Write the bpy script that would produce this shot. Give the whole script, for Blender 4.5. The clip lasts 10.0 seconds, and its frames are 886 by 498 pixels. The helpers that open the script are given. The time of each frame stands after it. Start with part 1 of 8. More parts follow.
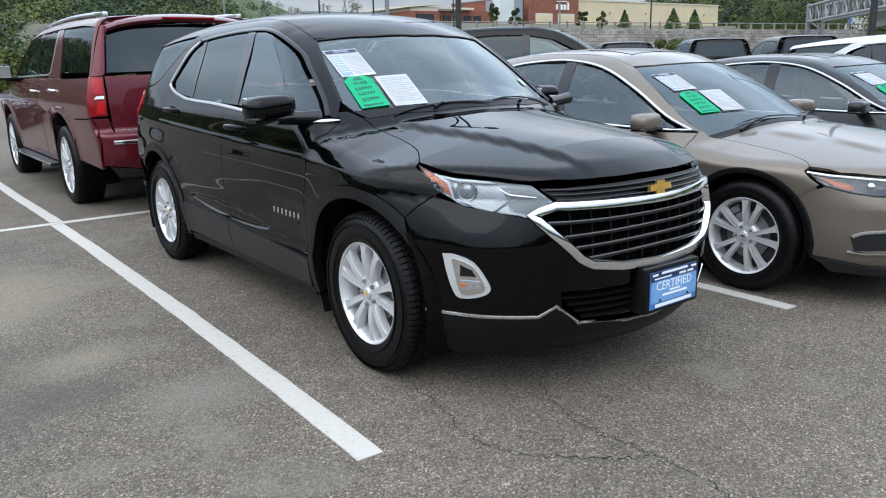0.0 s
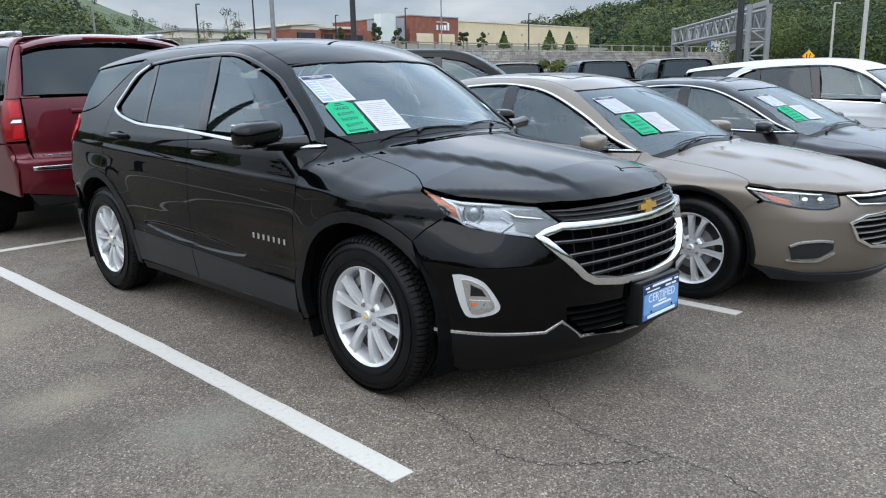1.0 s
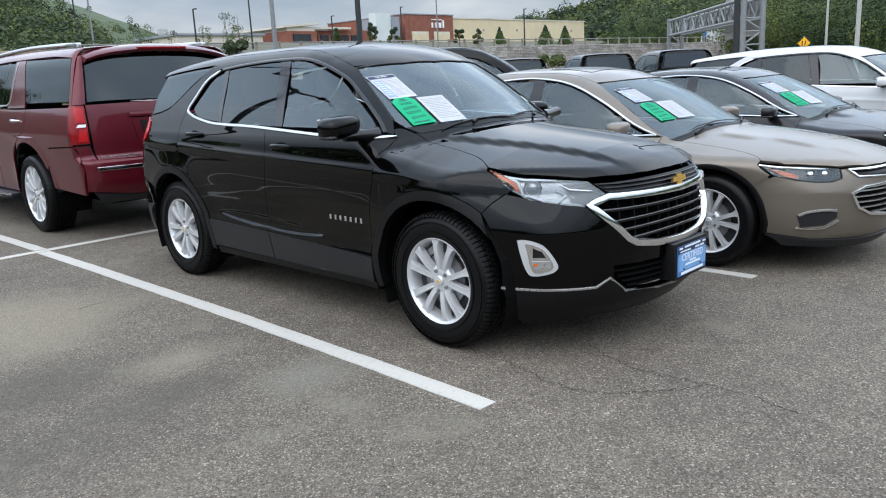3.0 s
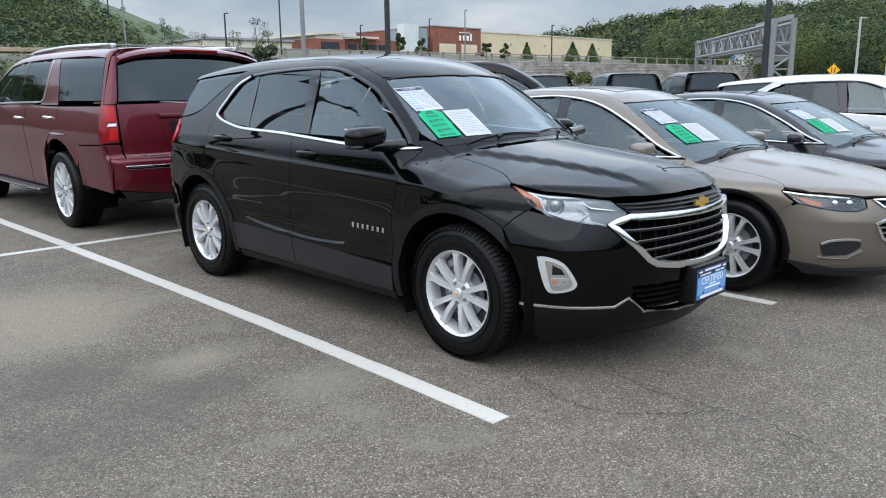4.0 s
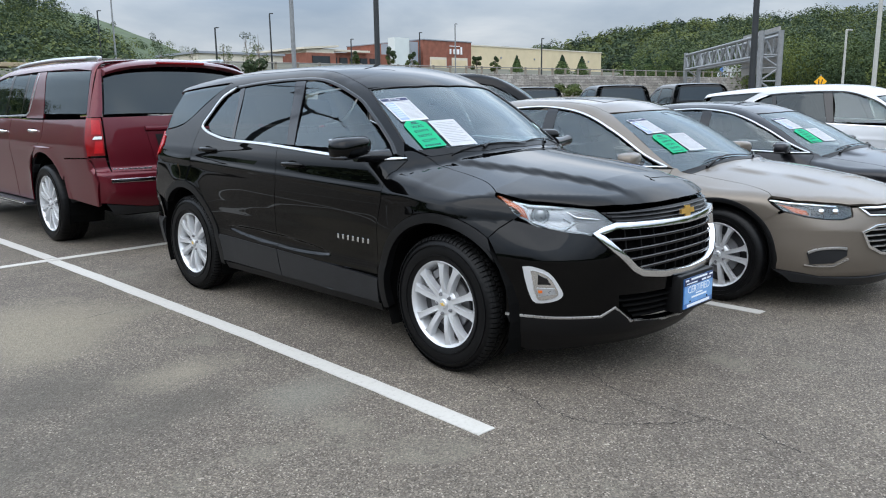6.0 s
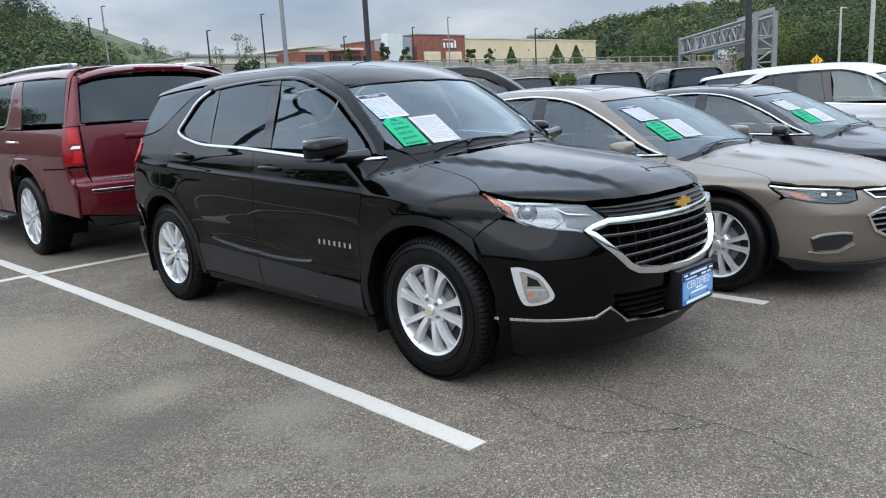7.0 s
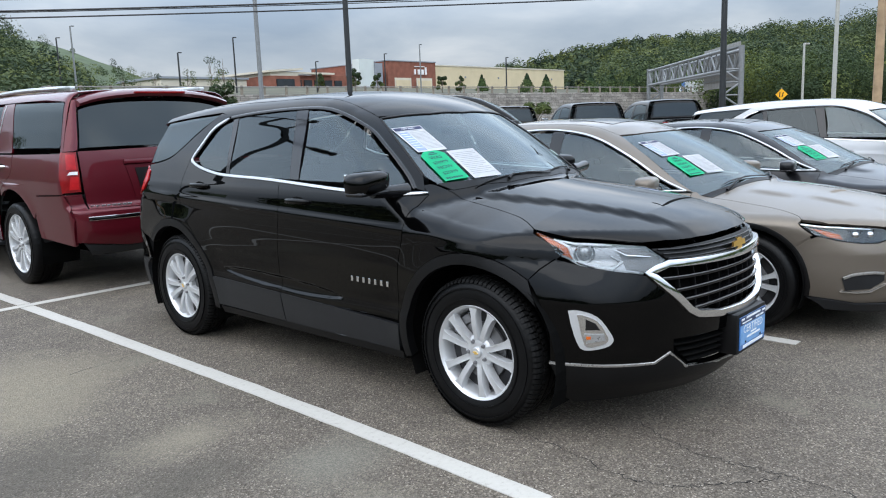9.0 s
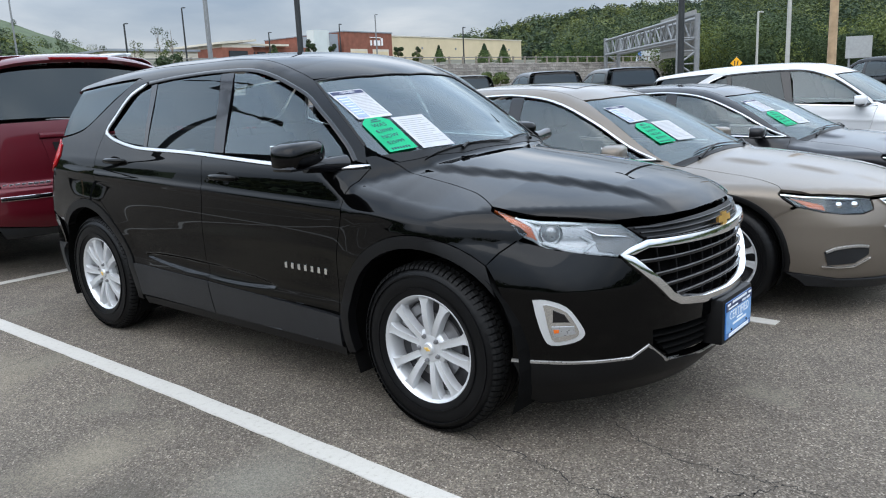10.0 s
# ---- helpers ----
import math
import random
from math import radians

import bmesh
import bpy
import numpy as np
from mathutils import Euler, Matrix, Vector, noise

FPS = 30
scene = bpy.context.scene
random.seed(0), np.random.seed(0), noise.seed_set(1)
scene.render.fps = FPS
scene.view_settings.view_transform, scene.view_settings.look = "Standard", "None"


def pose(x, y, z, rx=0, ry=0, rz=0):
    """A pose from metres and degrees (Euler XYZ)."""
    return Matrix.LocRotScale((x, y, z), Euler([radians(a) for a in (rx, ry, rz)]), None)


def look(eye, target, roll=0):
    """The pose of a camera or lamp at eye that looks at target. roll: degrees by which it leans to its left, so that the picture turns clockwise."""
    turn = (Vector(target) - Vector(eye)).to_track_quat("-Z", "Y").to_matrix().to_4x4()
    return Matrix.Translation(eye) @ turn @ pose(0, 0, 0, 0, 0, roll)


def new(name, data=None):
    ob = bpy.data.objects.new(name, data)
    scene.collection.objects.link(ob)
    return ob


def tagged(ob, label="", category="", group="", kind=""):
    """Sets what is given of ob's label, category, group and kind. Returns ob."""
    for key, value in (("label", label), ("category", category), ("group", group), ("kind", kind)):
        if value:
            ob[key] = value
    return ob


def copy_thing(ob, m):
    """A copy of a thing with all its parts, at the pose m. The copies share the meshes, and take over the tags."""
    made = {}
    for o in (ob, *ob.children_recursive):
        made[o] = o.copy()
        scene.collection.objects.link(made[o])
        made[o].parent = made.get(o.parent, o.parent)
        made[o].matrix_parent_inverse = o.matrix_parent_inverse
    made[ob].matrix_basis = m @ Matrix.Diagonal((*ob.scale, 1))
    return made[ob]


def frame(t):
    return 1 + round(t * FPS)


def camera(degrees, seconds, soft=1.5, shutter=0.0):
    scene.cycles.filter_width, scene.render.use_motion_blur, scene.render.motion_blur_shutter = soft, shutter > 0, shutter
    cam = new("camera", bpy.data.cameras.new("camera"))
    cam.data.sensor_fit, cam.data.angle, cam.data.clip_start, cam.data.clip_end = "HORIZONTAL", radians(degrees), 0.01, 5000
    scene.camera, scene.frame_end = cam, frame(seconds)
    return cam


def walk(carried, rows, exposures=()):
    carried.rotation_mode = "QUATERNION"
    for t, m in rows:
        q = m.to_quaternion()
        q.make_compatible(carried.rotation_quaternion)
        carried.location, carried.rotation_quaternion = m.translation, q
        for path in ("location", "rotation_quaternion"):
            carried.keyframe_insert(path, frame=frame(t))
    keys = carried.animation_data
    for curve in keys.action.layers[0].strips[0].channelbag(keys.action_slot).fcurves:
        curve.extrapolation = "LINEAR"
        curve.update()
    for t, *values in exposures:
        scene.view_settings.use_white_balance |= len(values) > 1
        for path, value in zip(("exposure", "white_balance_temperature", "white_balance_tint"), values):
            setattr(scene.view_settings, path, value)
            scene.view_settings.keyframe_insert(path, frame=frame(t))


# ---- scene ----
cam = camera(60.1, 10.0, soft=1.1)
PATH = [
    (0, (-2.546, -4.183, 1.353), (-1.38, -2.629, 0.878), -1.4),
    (0.5, (-2.705, -3.937, 1.354), (-1.36, -2.539, 0.868), -0.4),
    (1, (-2.968, -3.921, 1.4), (-1.574, -2.555, 0.964), -1.2),
    (1.5, (-3.151, -4.048, 1.375), (-1.776, -2.667, 0.923), -2.2),
    (2, (-3.353, -4.065, 1.39), (-1.971, -2.69, 0.945), -2.9),
    (2.5, (-3.544, -4.087, 1.401), (-2.145, -2.73, 0.952), -3.5),
    (4, (-3.632, -4.109, 1.419), (-2.267, -2.705, 1.008), -0.6),
    (4.5, (-3.624, -4.124, 1.416), (-2.258, -2.718, 1.022), -0.3),
    (5, (-3.614, -4.125, 1.424), (-2.242, -2.72, 1.043), -0.1),
    (6.5, (-3.541, -4.093, 1.394), (-2.151, -2.707, 1.009), -1.6),
    (7, (-3.382, -4.03, 1.4), (-2.003, -2.635, 1.007), -3.1),
    (7.5, (-3.372, -3.903, 1.422), (-2.009, -2.489, 1.047), -4.9),
    (8, (-3.507, -3.727, 1.444), (-2.141, -2.311, 1.082), -5.0),
    (8.5, (-3.531, -3.681, 1.453), (-2.135, -2.29, 1.111), -2.9),
    (9, (-3.53, -3.644, 1.456), (-2.082, -2.304, 1.124), -2.1),
    (9.5, (-3.391, -3.55, 1.413), (-1.879, -2.299, 1.029), -2.0),
    (10, (-3.129, -3.363, 1.407), (-1.626, -2.108, 1.001), -2.6),
]
walk(cam, [(t, look(eye, target, roll)) for t, eye, target, roll in PATH])

# ---- sky, sun, exposure ----
SUN_HIGH, SUN_ROUND = 52.0, 250.0
world = bpy.data.worlds.new("sky")
scene.world = world
world.use_nodes = True


def link_nodes(tree, pairs):
    for a, b in pairs:
        tree.links.new(a, b)


def sky_nodes():
    t = world.node_tree
    t.nodes.clear()
    out, bg = t.nodes.new("ShaderNodeOutputWorld"), t.nodes.new("ShaderNodeBackground")
    sky = t.nodes.new("ShaderNodeTexSky")
    sky.sky_type, sky.sun_disc = "NISHITA", False
    sky.sun_elevation, sky.sun_rotation = radians(SUN_HIGH), radians(SUN_ROUND)
    sky.air_density, sky.dust_density = 1.2, 2.0
    co, sep = t.nodes.new("ShaderNodeTexCoord"), t.nodes.new("ShaderNodeSeparateXYZ")
    # cloud sheet: the direction is laid out on a flat layer overhead
    up = t.nodes.new("ShaderNodeMath")
    up.operation, up.inputs[1].default_value = "ADD", 0.22
    ax, ay = t.nodes.new("ShaderNodeMath"), t.nodes.new("ShaderNodeMath")
    ax.operation = ay.operation = "DIVIDE"
    flat = t.nodes.new("ShaderNodeCombineXYZ")
    n1, n2 = t.nodes.new("ShaderNodeTexNoise"), t.nodes.new("ShaderNodeTexNoise")
    n1.inputs["Scale"].default_value, n1.inputs["Detail"].default_value, n1.inputs["Roughness"].default_value = 1.5, 7, 0.55
    n1.inputs["Distortion"].default_value = 0.25
    n2.inputs["Scale"].default_value, n2.inputs["Detail"].default_value = 0.7, 3
    mixn = t.nodes.new("ShaderNodeMath")
    mixn.operation = "MULTIPLY_ADD"
    mixn.inputs[1].default_value = 0.55
    half = t.nodes.new("ShaderNodeMath")
    half.operation, half.inputs[1].default_value = "MULTIPLY", 0.45
    tone = t.nodes.new("ShaderNodeValToRGB")
    r = tone.color_ramp
    r.elements[0].position, r.elements[0].color = 0.34, (3.3, 4.15, 5.4, 1)
    r.elements[1].position, r.elements[1].color = 0.66, (7.7, 8.15, 8.75, 1)
    e = r.elements.new(0.50)
    e.color = (5.1, 5.85, 6.85, 1)
    mix = t.nodes.new("ShaderNodeMix")
    mix.data_type = "RGBA"
    mix.inputs["Factor"].default_value = 0.86
    link_nodes(t, [
        (co.outputs["Generated"], sep.inputs[0]), (sep.outputs["Z"], up.inputs[0]),
        (sep.outputs["X"], ax.inputs[0]), (up.outputs[0], ax.inputs[1]), (sep.outputs["Y"], ay.inputs[0]), (up.outputs[0], ay.inputs[1]),
        (ax.outputs[0], flat.inputs[0]), (ay.outputs[0], flat.inputs[1]), (flat.outputs[0], n1.inputs["Vector"]), (flat.outputs[0], n2.inputs["Vector"]),
        (n1.outputs[0], mixn.inputs[0]), (n2.outputs[0], half.inputs[0]), (half.outputs[0], mixn.inputs[2]), (mixn.outputs[0], tone.inputs[0]),
        (sky.outputs[0], mix.inputs["A"]), (tone.outputs[0], mix.inputs["B"]), (mix.outputs["Result"], bg.inputs["Color"]), (bg.outputs[0], out.inputs[0])])
    # an overcast sky is brighter overhead than at the horizon
    rise = t.nodes.new("ShaderNodeValToRGB")
    rise.color_ramp.elements[0].color = (0.085, 0.085, 0.085, 1)
    rise.color_ramp.elements[1].color = (0.37, 0.37, 0.37, 1)
    for pos, v in ((0.11, 0.105), (0.22, 0.18), (0.38, 0.38)):
        rise.color_ramp.elements.new(pos).color = (v, v, v, 1)
    link_nodes(t, [(sep.outputs["Z"], rise.inputs[0]), (rise.outputs[0], bg.inputs["Strength"])])


sky_nodes()
sun = new("sun", bpy.data.lights.new("sun", "SUN"))
sun.data.energy, sun.data.angle, sun.data.color = 1.0, radians(65), (1.0, 0.96, 0.91)
sun.matrix_world = look((0, 0, 60), Vector((0, 0, 60)) - Vector((math.sin(radians(SUN_ROUND)) * math.cos(radians(SUN_HIGH)), math.cos(radians(SUN_ROUND)) * math.cos(radians(SUN_HIGH)), math.sin(radians(SUN_HIGH)))))
scene.view_settings.exposure = 0.0


# ---- materials ----
def node_material(name):
    m = bpy.data.materials.new(name)
    m.use_nodes = True
    return m, m.node_tree, m.node_tree.nodes["Principled BSDF"]


def noise_of(t, scale, detail=4, rough=0.55, coords="Object", stretch=None):
    co = t.nodes.new("ShaderNodeTexCoord")
    n = t.nodes.new("ShaderNodeTexNoise")
    n.inputs["Scale"].default_value, n.inputs["Detail"].default_value, n.inputs["Roughness"].default_value = scale, detail, rough
    if stretch:
        mp = t.nodes.new("ShaderNodeMapping")
        mp.inputs["Scale"].default_value = stretch
        t.links.new(co.outputs[coords], mp.inputs[0])
        t.links.new(mp.outputs[0], n.inputs["Vector"])
    else:
        t.links.new(co.outputs[coords], n.inputs["Vector"])
    return n.outputs[0]


def ramp_of(t, value, stops):
    r = t.nodes.new("ShaderNodeValToRGB")
    while len(r.color_ramp.elements) < len(stops):
        r.color_ramp.elements.new(0.5)
    for e, (pos, col) in zip(r.color_ramp.elements, stops):
        e.position, e.color = pos, (*col, 1) if len(col) == 3 else col
    t.links.new(value, r.inputs[0])
    return r.outputs[0]


def bumped(t, b, value, strength, distance):
    n = t.nodes.new("ShaderNodeBump")
    n.inputs["Strength"].default_value, n.inputs["Distance"].default_value = strength, distance
    t.links.new(value, n.inputs["Height"])
    t.links.new(n.outputs[0], b.inputs["Normal"])
    return n


def surface(name, color, rough=0.5, metal=0.0, vary=0.15, scale=6.0, grain=0.0, grain_scale=300.0, coat=0.0, coat_rough=0.03, spec=0.5, rough_vary=0.1):
    """A painted, moulded or metal surface: colour and gloss vary in two scales, with a fine grain."""
    m, t, b = node_material(name)
    big, small = noise_of(t, scale), noise_of(t, scale * 14, 3)
    lo, hi = [c * (1 - vary) for c in color], [min(1, c * (1 + vary)) for c in color]
    t.links.new(ramp_of(t, big, [(0.3, lo), (0.7, hi)]), b.inputs["Base Color"])
    rr = t.nodes.new("ShaderNodeMapRange")
    rr.inputs["To Min"].default_value, rr.inputs["To Max"].default_value = max(0.02, rough * (1 - rough_vary)), min(1, rough * (1 + rough_vary))
    t.links.new(small, rr.inputs[0])
    t.links.new(rr.outputs[0], b.inputs["Roughness"])
    b.inputs["Metallic"].default_value, b.inputs["Specular IOR Level"].default_value = metal, spec
    b.inputs["Coat Weight"].default_value, b.inputs["Coat Roughness"].default_value = coat, coat_rough
    if grain:
        bumped(t, b, noise_of(t, grain_scale, 2), grain, 0.001)
    return m


def car_paint(name, color, flake=0.0, metal=0.0, rough=0.35, coat_ior=1.46):
    """Base coat with fine flakes under a clear coat with faint orange peel."""
    m, t, b = node_material(name)
    fl = noise_of(t, 1400, 1)
    lo, hi = [c * (1 - flake) for c in color], [min(1, c * (1 + flake)) for c in color]
    t.links.new(ramp_of(t, fl, [(0.35, lo), (0.65, hi)]), b.inputs["Base Color"])
    b.inputs["Metallic"].default_value, b.inputs["Roughness"].default_value = metal, rough
    b.inputs["Specular IOR Level"].default_value = 0.0 if metal == 0 else 0.3
    b.inputs["Coat Weight"].default_value, b.inputs["Coat Roughness"].default_value, b.inputs["Coat IOR"].default_value = 1.0, 0.008, coat_ior
    return m


def pane_glass(name, tint, gloss_ior=2.15):
    """A single pane: tinted see-through with the sky's gloss on it."""
    m, t, b = node_material(name)
    t.nodes.remove(b)
    out = t.nodes["Material Output"]
    tr, gl, fr, mx = (t.nodes.new("ShaderNodeBsdf" + "Transparent"), t.nodes.new("ShaderNodeBsdfGlossy"), t.nodes.new("ShaderNodeFresnel"), t.nodes.new("ShaderNodeMixShader"))
    fr.inputs["IOR"].default_value = gloss_ior
    gl.inputs["Roughness"].default_value = 0.01
    gl.inputs["Color"].default_value = (0.78, 0.87, 0.90, 1)
    dust = noise_of(t, 9, 5)
    c = ramp_of(t, dust, [(0.3, [v * 0.92 for v in tint]), (0.7, tint)])
    link_nodes(t, [(c, tr.inputs[0]), (fr.outputs[0], mx.inputs[0]), (tr.outputs[0], mx.inputs[1]), (gl.outputs[0], mx.inputs[2]), (mx.outputs[0], out.inputs[0])])
    return m


BLACK_PAINT = car_paint("black paint", (0.0008, 0.0008, 0.0009), coat_ior=1.33)
BRONZE_PAINT = car_paint("light bronze paint", (0.170, 0.146, 0.120), 0.12, 0.6, 0.45, 1.26)
RED_PAINT = car_paint("deep red paint", (0.092, 0.0025, 0.009), 0.15, 0.45, 0.42, 1.38)
WHITE_PAINT = car_paint("white paint", (0.52, 0.53, 0.54), 0.02, coat_ior=1.35)
DARK_PAINT = car_paint("dark grey paint", (0.007, 0.007, 0.009), 0.1, 0.2, coat_ior=1.24)
MAROON_PAINT = car_paint("maroon paint", (0.06, 0.012, 0.014), 0.1, 0.3)
CHROME = surface("chrome", (0.80, 0.81, 0.82), 0.08, 1.0, 0.03)
SATIN = surface("satin metal", (0.62, 0.63, 0.64), 0.28, 1.0, 0.05)
RIM_SILVER = surface("silver wheel lacquer", (0.60, 0.61, 0.62), 0.40, 0.45, 0.04, coat=0.5)
# Dark tone that stands for the shade between wheel spokes.
RIM_DARK = surface("wheel gap shade", (0.05, 0.05, 0.053), 0.5, 0.6, 0.1)
DISC_STEEL = surface("brake steel", (0.20, 0.20, 0.205), 0.45, 0.5, 0.1)
RUBBER = surface("tyre rubber", (0.0035, 0.0035, 0.0038), 0.42, 0, 0.25, 9, 0.3, 220, spec=0.18)
TREAD = surface("tyre tread", (0.006, 0.006, 0.006), 0.65, 0, 0.3, 12, 0.5, 160, spec=0.2)
CLADDING = surface("dark grey moulded plastic", (0.014, 0.0148, 0.0165), 0.42, 0, 0.12, 10, 0.3, 700, spec=0.35)
BLACK_PLASTIC = surface("black plastic", (0.004, 0.004, 0.0044), 0.4, 0, 0.15, 10, 0.2, 500, spec=0.25)
GLOSS_BLACK = surface("gloss black trim", (0.006, 0.006, 0.007), 0.08, 0, 0.1)
# One near-black for hidden insides: their shade is put into the colour.
VOID = surface("near-black inner shade", (0.004, 0.004, 0.004), 0.8, 0, 0.2, spec=0.05)
CABIN = surface("dark cabin cloth", (0.045, 0.047, 0.050), 0.85, 0, 0.2, 12, 0.4, 350)
CABIN_GREY = surface("grey cabin trim", (0.20, 0.20, 0.195), 0.8, 0, 0.1, 12, 0.3, 350)
CLEAR_PANE = pane_glass("windscreen glass", (0.36, 0.47, 0.45), 2.2)
DOOR_PANE = pane_glass("door glass", (0.50, 0.62, 0.60), 1.85)
PRIVACY_PANE = pane_glass("privacy glass", (0.055, 0.06, 0.065), 1.6)
LENS = pane_glass("clear lamp lens", (0.93, 0.94, 0.95), 1.6)
AMBER = surface("amber reflector", (0.62, 0.13, 0.016), 0.3, 0, 0.06, coat=0.3, spec=0.2)
RED_LENS = surface("red lamp lens", (0.20, 0.003, 0.005), 0.25, 0, 0.15, 30, coat=0.5, spec=0.2)
BRIGHT_RED = surface("bright red lamp lens", (0.42, 0.008, 0.012), 0.25, 0, 0.15, 30, coat=0.5, spec=0.2)
GOLD = surface("gold emblem", (0.78, 0.52, 0.14), 0.3, 0.25, 0.1)
LAMP_GREY = surface("lamp housing", (0.40, 0.41, 0.42), 0.28, 0.6, 0.1)
PAPER = surface("white paper", (0.72, 0.74, 0.77), 0.6, 0, 0.03, 20)
PAPER_GREEN = surface("bright green card", (0.005, 0.62, 0.30), 0.55, 0, 0.05, 20)
PAPER_BLUE = surface("blue print", (0.25, 0.32, 0.62), 0.6, 0, 0.08, 40)
INK = surface("dark print", (0.02, 0.03, 0.08), 0.6, 0, 0.1, 40)
INK_GREY = surface("grey print", (0.45, 0.46, 0.48), 0.6, 0, 0.1, 40)
PLATE_BLUE = surface("blue plate", (0.045, 0.16, 0.42), 0.3, 0, 0.15, 20, coat=0.4)
PLATE_WHITE = surface("white plate print", (0.80, 0.83, 0.86), 0.4, 0, 0.05)
# ---- body forms: each car's outer skin is the zero level of one smooth function ----
def spline(pairs):
    """A smooth curve through the pairs that does not overshoot, as a function."""
    px, py = np.array(pairs, float).T
    h, dl = np.diff(px), np.diff(py) / np.diff(px)
    m = np.zeros(len(px))
    m[0], m[-1] = dl[0], dl[-1]
    for i in range(1, len(px) - 1):
        if dl[i - 1] * dl[i] > 0:
            w1, w2 = 2 * h[i] + h[i - 1], h[i] + 2 * h[i - 1]
            m[i] = (w1 + w2) / (w1 / dl[i - 1] + w2 / dl[i])
    gx = np.linspace(px[0], px[-1], 600)
    k = np.clip(np.searchsorted(px, gx, side="right") - 1, 0, len(px) - 2)
    s = (gx - px[k]) / h[k]
    gy = ((1 + 2 * s) * (1 - s) ** 2 * py[k] + s * (1 - s) ** 2 * h[k] * m[k]
          + s * s * (3 - 2 * s) * py[k + 1] + s * s * (s - 1) * h[k] * m[k + 1])
    return lambda v: np.interp(v, gx, gy)


def smax(a, b, k):
    h = np.clip(k - np.abs(a - b), 0, None) / k
    return np.maximum(a, b) + h * h * k * 0.25


def bump(v, c, w):
    return np.exp(-((v - c) / w) ** 2)


class Body:
    """A car's skin in its own axes: front towards -y, x across, z up from the ground."""

    def __init__(self, section, plan, top, front, rear, crown, bow, sweep=0.4, glass=(-1.2, -0.3), round_=(0.05, 0.08, 0.05), extra=None, bulge=None, cheek=None):
        self.section, self.plan, self.top = spline(section), spline(plan), spline(top)
        self.front, self.rear, self.crown = spline(front), spline(rear), spline(crown)
        self.bow, self.sweep, self.glass, self.round, self.extra, self.bulge, self.cheek = bow, sweep, glass, round_, extra, bulge, cheek

    def f(self, p):
        x, y, z = np.abs(p[:, 0]), p[:, 1], p[:, 2]
        w = self.section(z) * self.plan(y)
        if self.extra is not None:
            w = w + self.extra(y, z)
        ease = np.clip((y - self.glass[0] + 0.4) / 0.4, 0, 1) * np.clip((self.glass[1] + 0.5 - y) / 0.5, 0, 1)
        yy = y - self.sweep * np.minimum(x, 0.8) ** 2 * ease
        top = self.top(yy) - self.crown(y) * x * x
        if self.bulge is not None:
            top = top + self.bulge(x, y)
        fr = self.front(z) + self.bow[0] * x ** 2 + self.bow[1] * x ** 4
        if self.cheek is not None:
            depth, z0, z1, x0 = self.cheek
            fr = fr + depth * np.clip((z - z0) / (z1 - z0), 0, 1.3) * np.clip((x - x0) / 0.25, 0, 1)
        re = self.rear(z) - self.bow[2] * x ** 2 - self.bow[3] * x ** 4
        g = smax(smax(x - w, z - top, self.round[1]), fr - y, self.round[0])
        return smax(g, y - re, self.round[2])

    def normal(self, p, e=0.004):
        n = np.zeros_like(p)
        for i in range(3):
            q = np.zeros(3)
            q[i] = e
            n[:, i] = self.f(p + q) - self.f(p - q)
        return n / np.maximum(np.linalg.norm(n, axis=1), 1e-9)[:, None]

    def snap(self, p, d, back=0.45, reach=0.9):
        """The first place of the skin on the lines through p along d, which points inwards."""
        p, d = np.array(p, float).reshape(-1, 3), np.array(d, float) / np.linalg.norm(d)
        best, found = np.full(len(p), np.nan), np.zeros(len(p), bool)
        s = np.linspace(-back, reach - back, 25 if reach < 1 else 41 if reach < 2 else 81)
        last = self.f(p + d * s[0])
        lo, hi = np.zeros(len(p)), np.zeros(len(p))
        for i in range(1, len(s)):
            now = self.f(p + d * s[i])
            hit = (~found) & (last > 0) & (now <= 0)
            lo[hit], hi[hit] = s[i - 1], s[i]
            found |= hit
            last = now
        for _ in range(22):
            mid = (lo + hi) / 2
            out = self.f(p + d * mid[:, None]) > 0
            lo, hi = np.where(out, mid, lo), np.where(out, hi, mid)
        lo = np.where(found, lo, lo[found].mean() if found.any() else back)
        return p + d * lo[:, None]


def hood_bulge(wide, narrow, height):
    def raised(x, y):
        edge = np.interp(y, [-2.2, -1.15], [narrow, wide])
        along = np.clip((y + 2.25) / 0.3, 0, 1) * np.clip((-1.0 - y) / 0.2, 0, 1)
        s = np.clip((edge - x) / 0.05 + 0.5, 0, 1)
        return height * s * s * (3 - 2 * s) * along
    return raised


